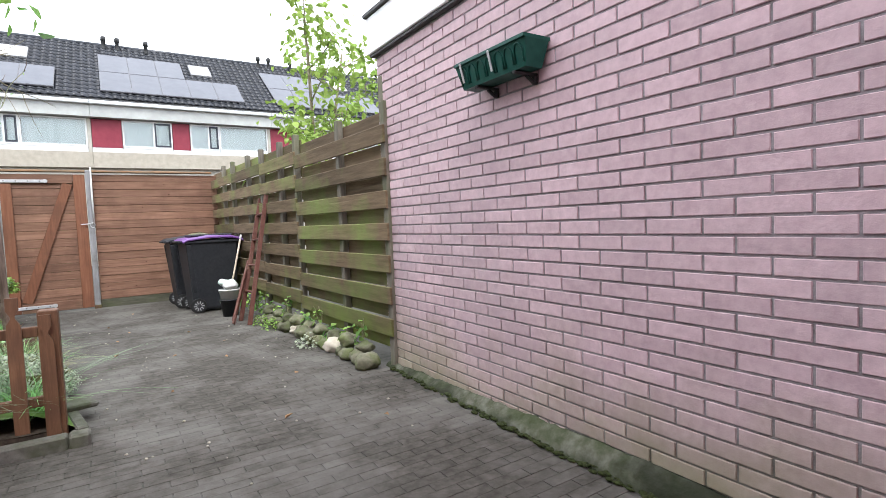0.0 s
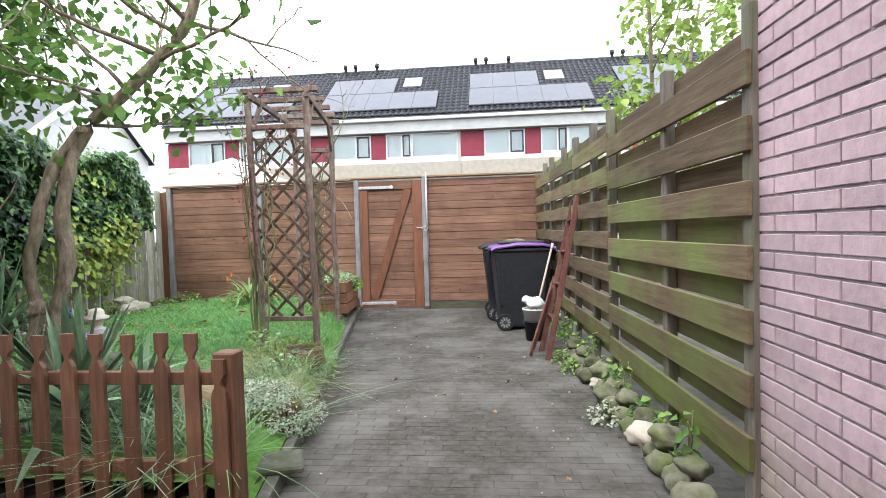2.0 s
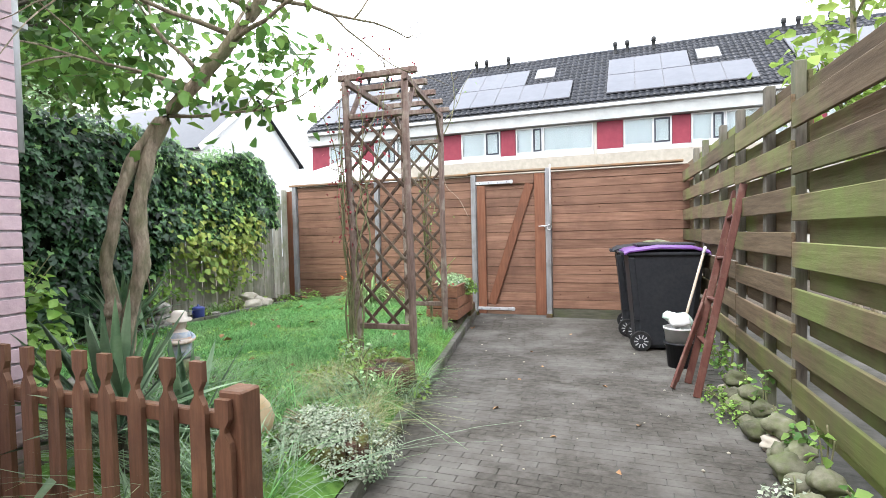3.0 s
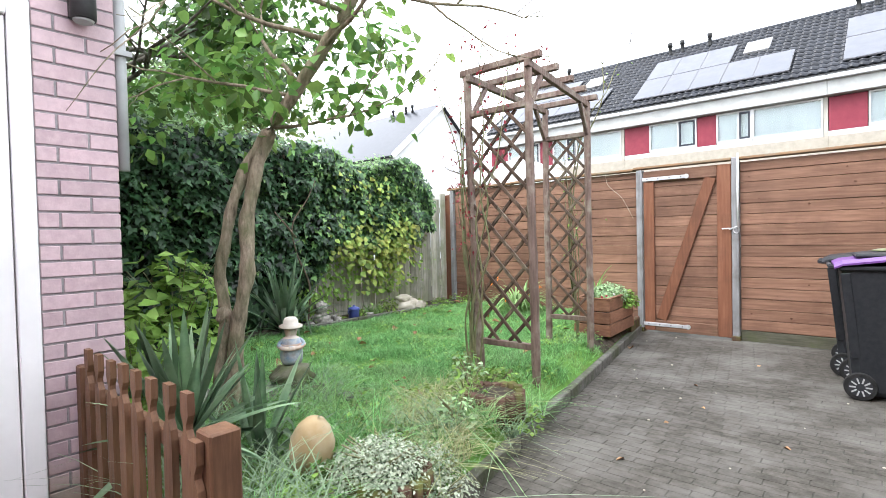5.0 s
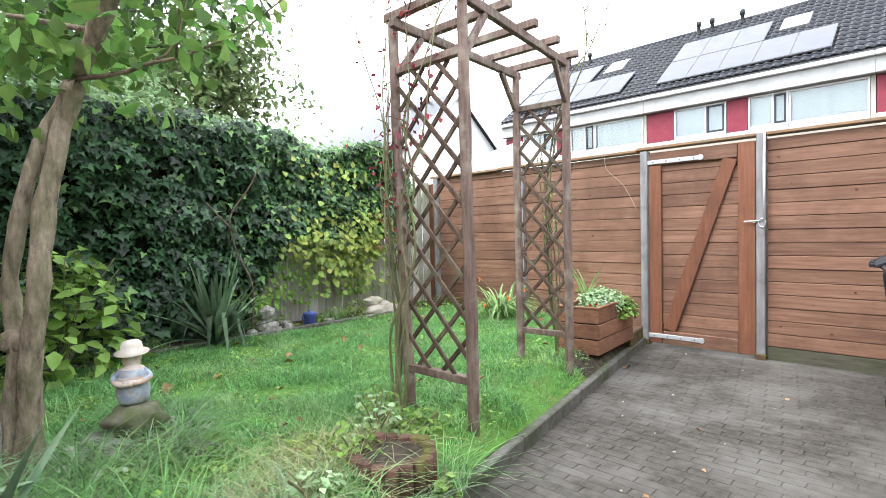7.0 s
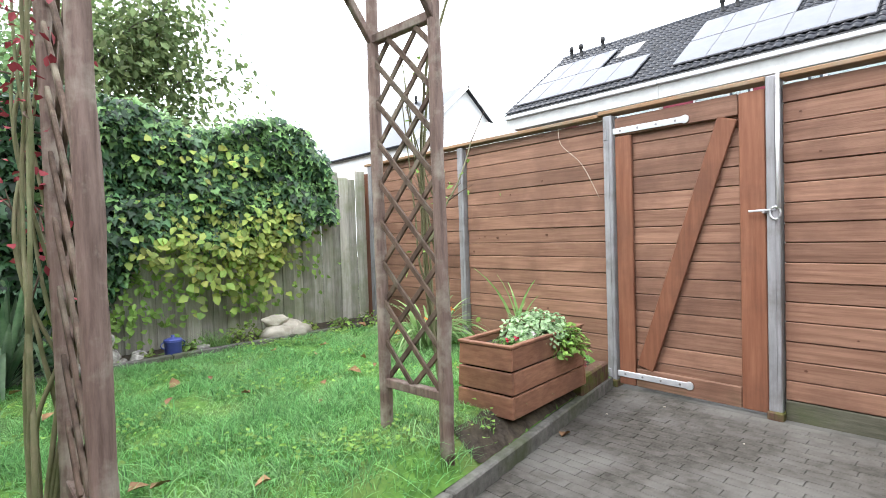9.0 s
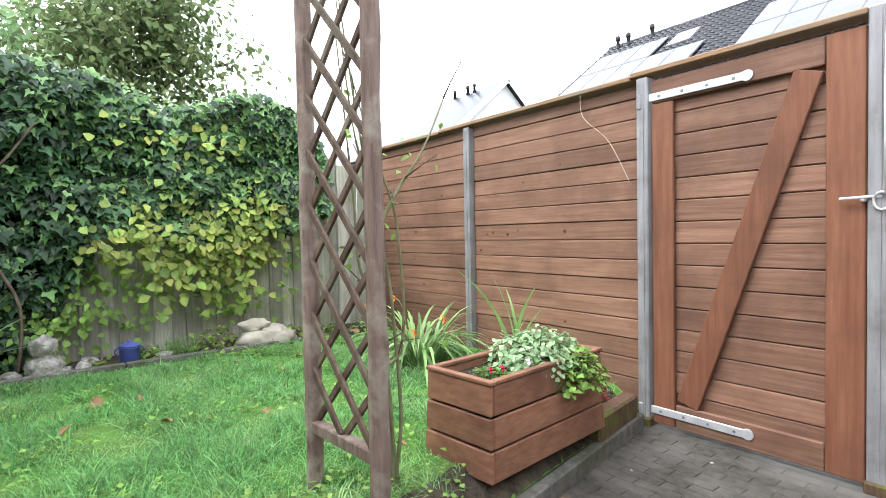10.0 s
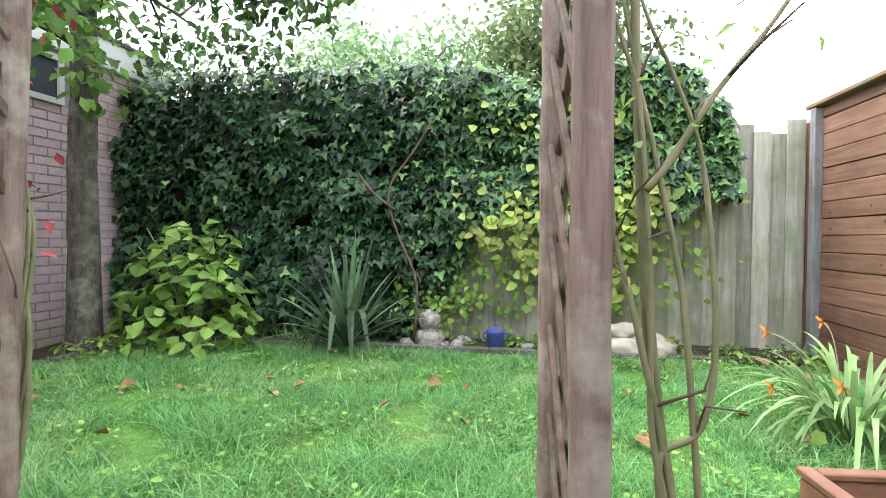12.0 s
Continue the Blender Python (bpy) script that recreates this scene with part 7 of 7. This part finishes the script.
# along the outbuilding: local axis of the wall runs to -y, the face looks to -x
rng_b = np.random.default_rng(17)
turn_w = pose(0, 0, 0, 0, 0, -90)
single, rest = 0, []
for r in range(35):
    z = 0.0283 + r * COURSE
    y = -0.004 - (0 if r % 2 else -BRICK_L / 2)
    while y > -5.1:
        whole = y <= 0.0
        ya, yb = (y, y - BRICK_L + JOINT) if whole else (-0.004, -BRICK_L / 2 + JOINT - 0.004)
        mid = (ya + yb) / 2
        jig = rng_b.uniform(-0.0015, 0.0015)
        if -2.35 < mid < -0.0 and single < 300 and r < 30:
            part("brick", FULL if whole else HALF, M_BRICK, wall_east, m=Matrix.Translation((0.006 + jig, mid, z)) @ turn_w)
            single += 1
        else:
            rest.append((-(ya), -(yb), 0.006 + jig - 0.007, 0.006, z, z + COURSE - JOINT))
        y -= BRICK_L
ob = joined("brickwork", rest, M_BRICK_JOIN, wall_east, "remaining pink painted bricks")
ob.matrix_local = turn_w
# shed: the face with the door, and the face towards the lawn
side = []
for r in range(35):
    z = 0.06 + r * SHED_COURSE
    y = SHED_Y - 0.004 + (0 if r % 2 == 0 else BRICK_L / 2)
    while y > -1.8:
        ya = min(y, SHED_Y - 0.004)
        yb = y - BRICK_L + JOINT
        if z < 2.30 and yb < 3.625 and ya > 2.6:
            if ya > 3.64:
                yb = 3.63
            else:
                y -= BRICK_L
                continue
        mid = (ya + yb) / 2
        if ya - yb > BRICK_L * 0.9 and mid > 3.0 and z < 2.5:
            part("brick", SHED_BRICK, M_BRICK, shed_wall, m=Matrix.Translation((SHED_X - 0.006 + rng_b.uniform(-0.001, 0.001), mid, z)) @ pose(0, 0, 0, 0, 0, 90))
        else:
            side.append((ya, yb, z))
        y -= BRICK_L
me_rest = [(yb, ya, -(SHED_X - 0.006) - 0.007, -(SHED_X - 0.006), z, z + SHED_COURSE - JOINT) for ya, yb, z in side]
ob = joined("brickwork", me_rest, M_BRICK_JOIN, shed_wall, "remaining pink painted bricks")
ob.matrix_local = pose(0, 0, 0, 0, 0, 90)
back, picked = [], 0
for r in range(35):
    z = 0.06 + r * SHED_COURSE
    x = SHED_X - 0.012 + (0 if r % 2 else BRICK_L / 2)
    while x > -4.7:
        xa = min(x, SHED_X - 0.012)
        xb = x - BRICK_L + JOINT
        if not (2.06 < z < 2.52 and xa > -3.6 and xb < -2.56):
            if xa - xb > BRICK_L * 0.9 and 0.2 < z < 2.5 and xa < -2.55 and picked < 280:
                part("brick", SHED_BRICK, M_BRICK, shed_wall, m=Matrix.Translation(((xa + xb) / 2, SHED_Y - 0.006 + rng_b.uniform(-0.001, 0.001), z)) @ pose(0, 0, 0, 0, 0, 180))
                picked += 1
                x -= BRICK_L
                continue
            back.append((-xa, -xb, -(SHED_Y - 0.006) - 0.008, -(SHED_Y - 0.006), z, z + SHED_COURSE - JOINT))
        x -= BRICK_L
ob = joined("brickwork", back, M_BRICK_JOIN, shed_wall, "pink painted bricks of the garden side")
ob.matrix_local = pose(0, 0, 0, 0, 0, 180)

# pavers, laid in running bond across the path
PL, PW = 0.205, 0.068
pm = box(-PL / 2 + 0.003, PL / 2 - 0.003, -PW / 2 + 0.0012, PW / 2 - 0.0012, -0.03, 0.0)
bmesh.ops.bevel(pm, geom=[e for e in pm.edges if all(v.co.z > -0.01 for v in e.verts)], offset=0.001, segments=1, affect="EDGES")
PAVER = bpy.data.meshes.new("paver")
pm.to_mesh(PAVER)
pm.free()
rng_p = np.random.default_rng(23)
count, far = 0, []
for r in range(int((9.72 + 2.2) / PW)):
    y = -2.2 + PW / 2 + r * PW
    left = max(kerb_x(y) + 0.035, -1.0) if y > 3.66 else -1.28
    x = left + PL / 2 + (PL / 2 if r % 2 else 0) - PL * 0.5
    right = 2.10 if y < 3.93 else 1.97 - 0.045 * (y - 3.9)
    while x < right - 0.04:
        sink = rng_p.uniform(-0.0006, 0.0006) + 0.002 * noise.noise(Vector((x * 1.5, y * 1.5, 0)))
        a = rng_p.uniform(-0.6, 0.6)
        if count < 300 and 3.4 < y < 6.9 and 0.35 < x < 1.7 and x - PL / 2 > left:
            part("paver", PAVER, M_PAVE, paving, m=pose(x, y, sink, 0, 0, a))
            count += 1
        elif x - PL / 2 > left - 0.11:
            far.append((x - PL / 2 + 0.003, x + PL / 2 - 0.003, sink, y - PW / 2 + 0.0012, y + PW / 2 - 0.0012))
        x += PL
# the chamfered side faces -y: turn it to look up
ob = joined("clinkers", [(x0, x1, -s, 0.03 - s, y0, y1) for x0, x1, s, y0, y1 in far], M_PAVE_JOIN, paving, "remaining worn clinker pavers", 0.001)
ob.matrix_local = pose(0, 0, 0, -90, 0, 0)
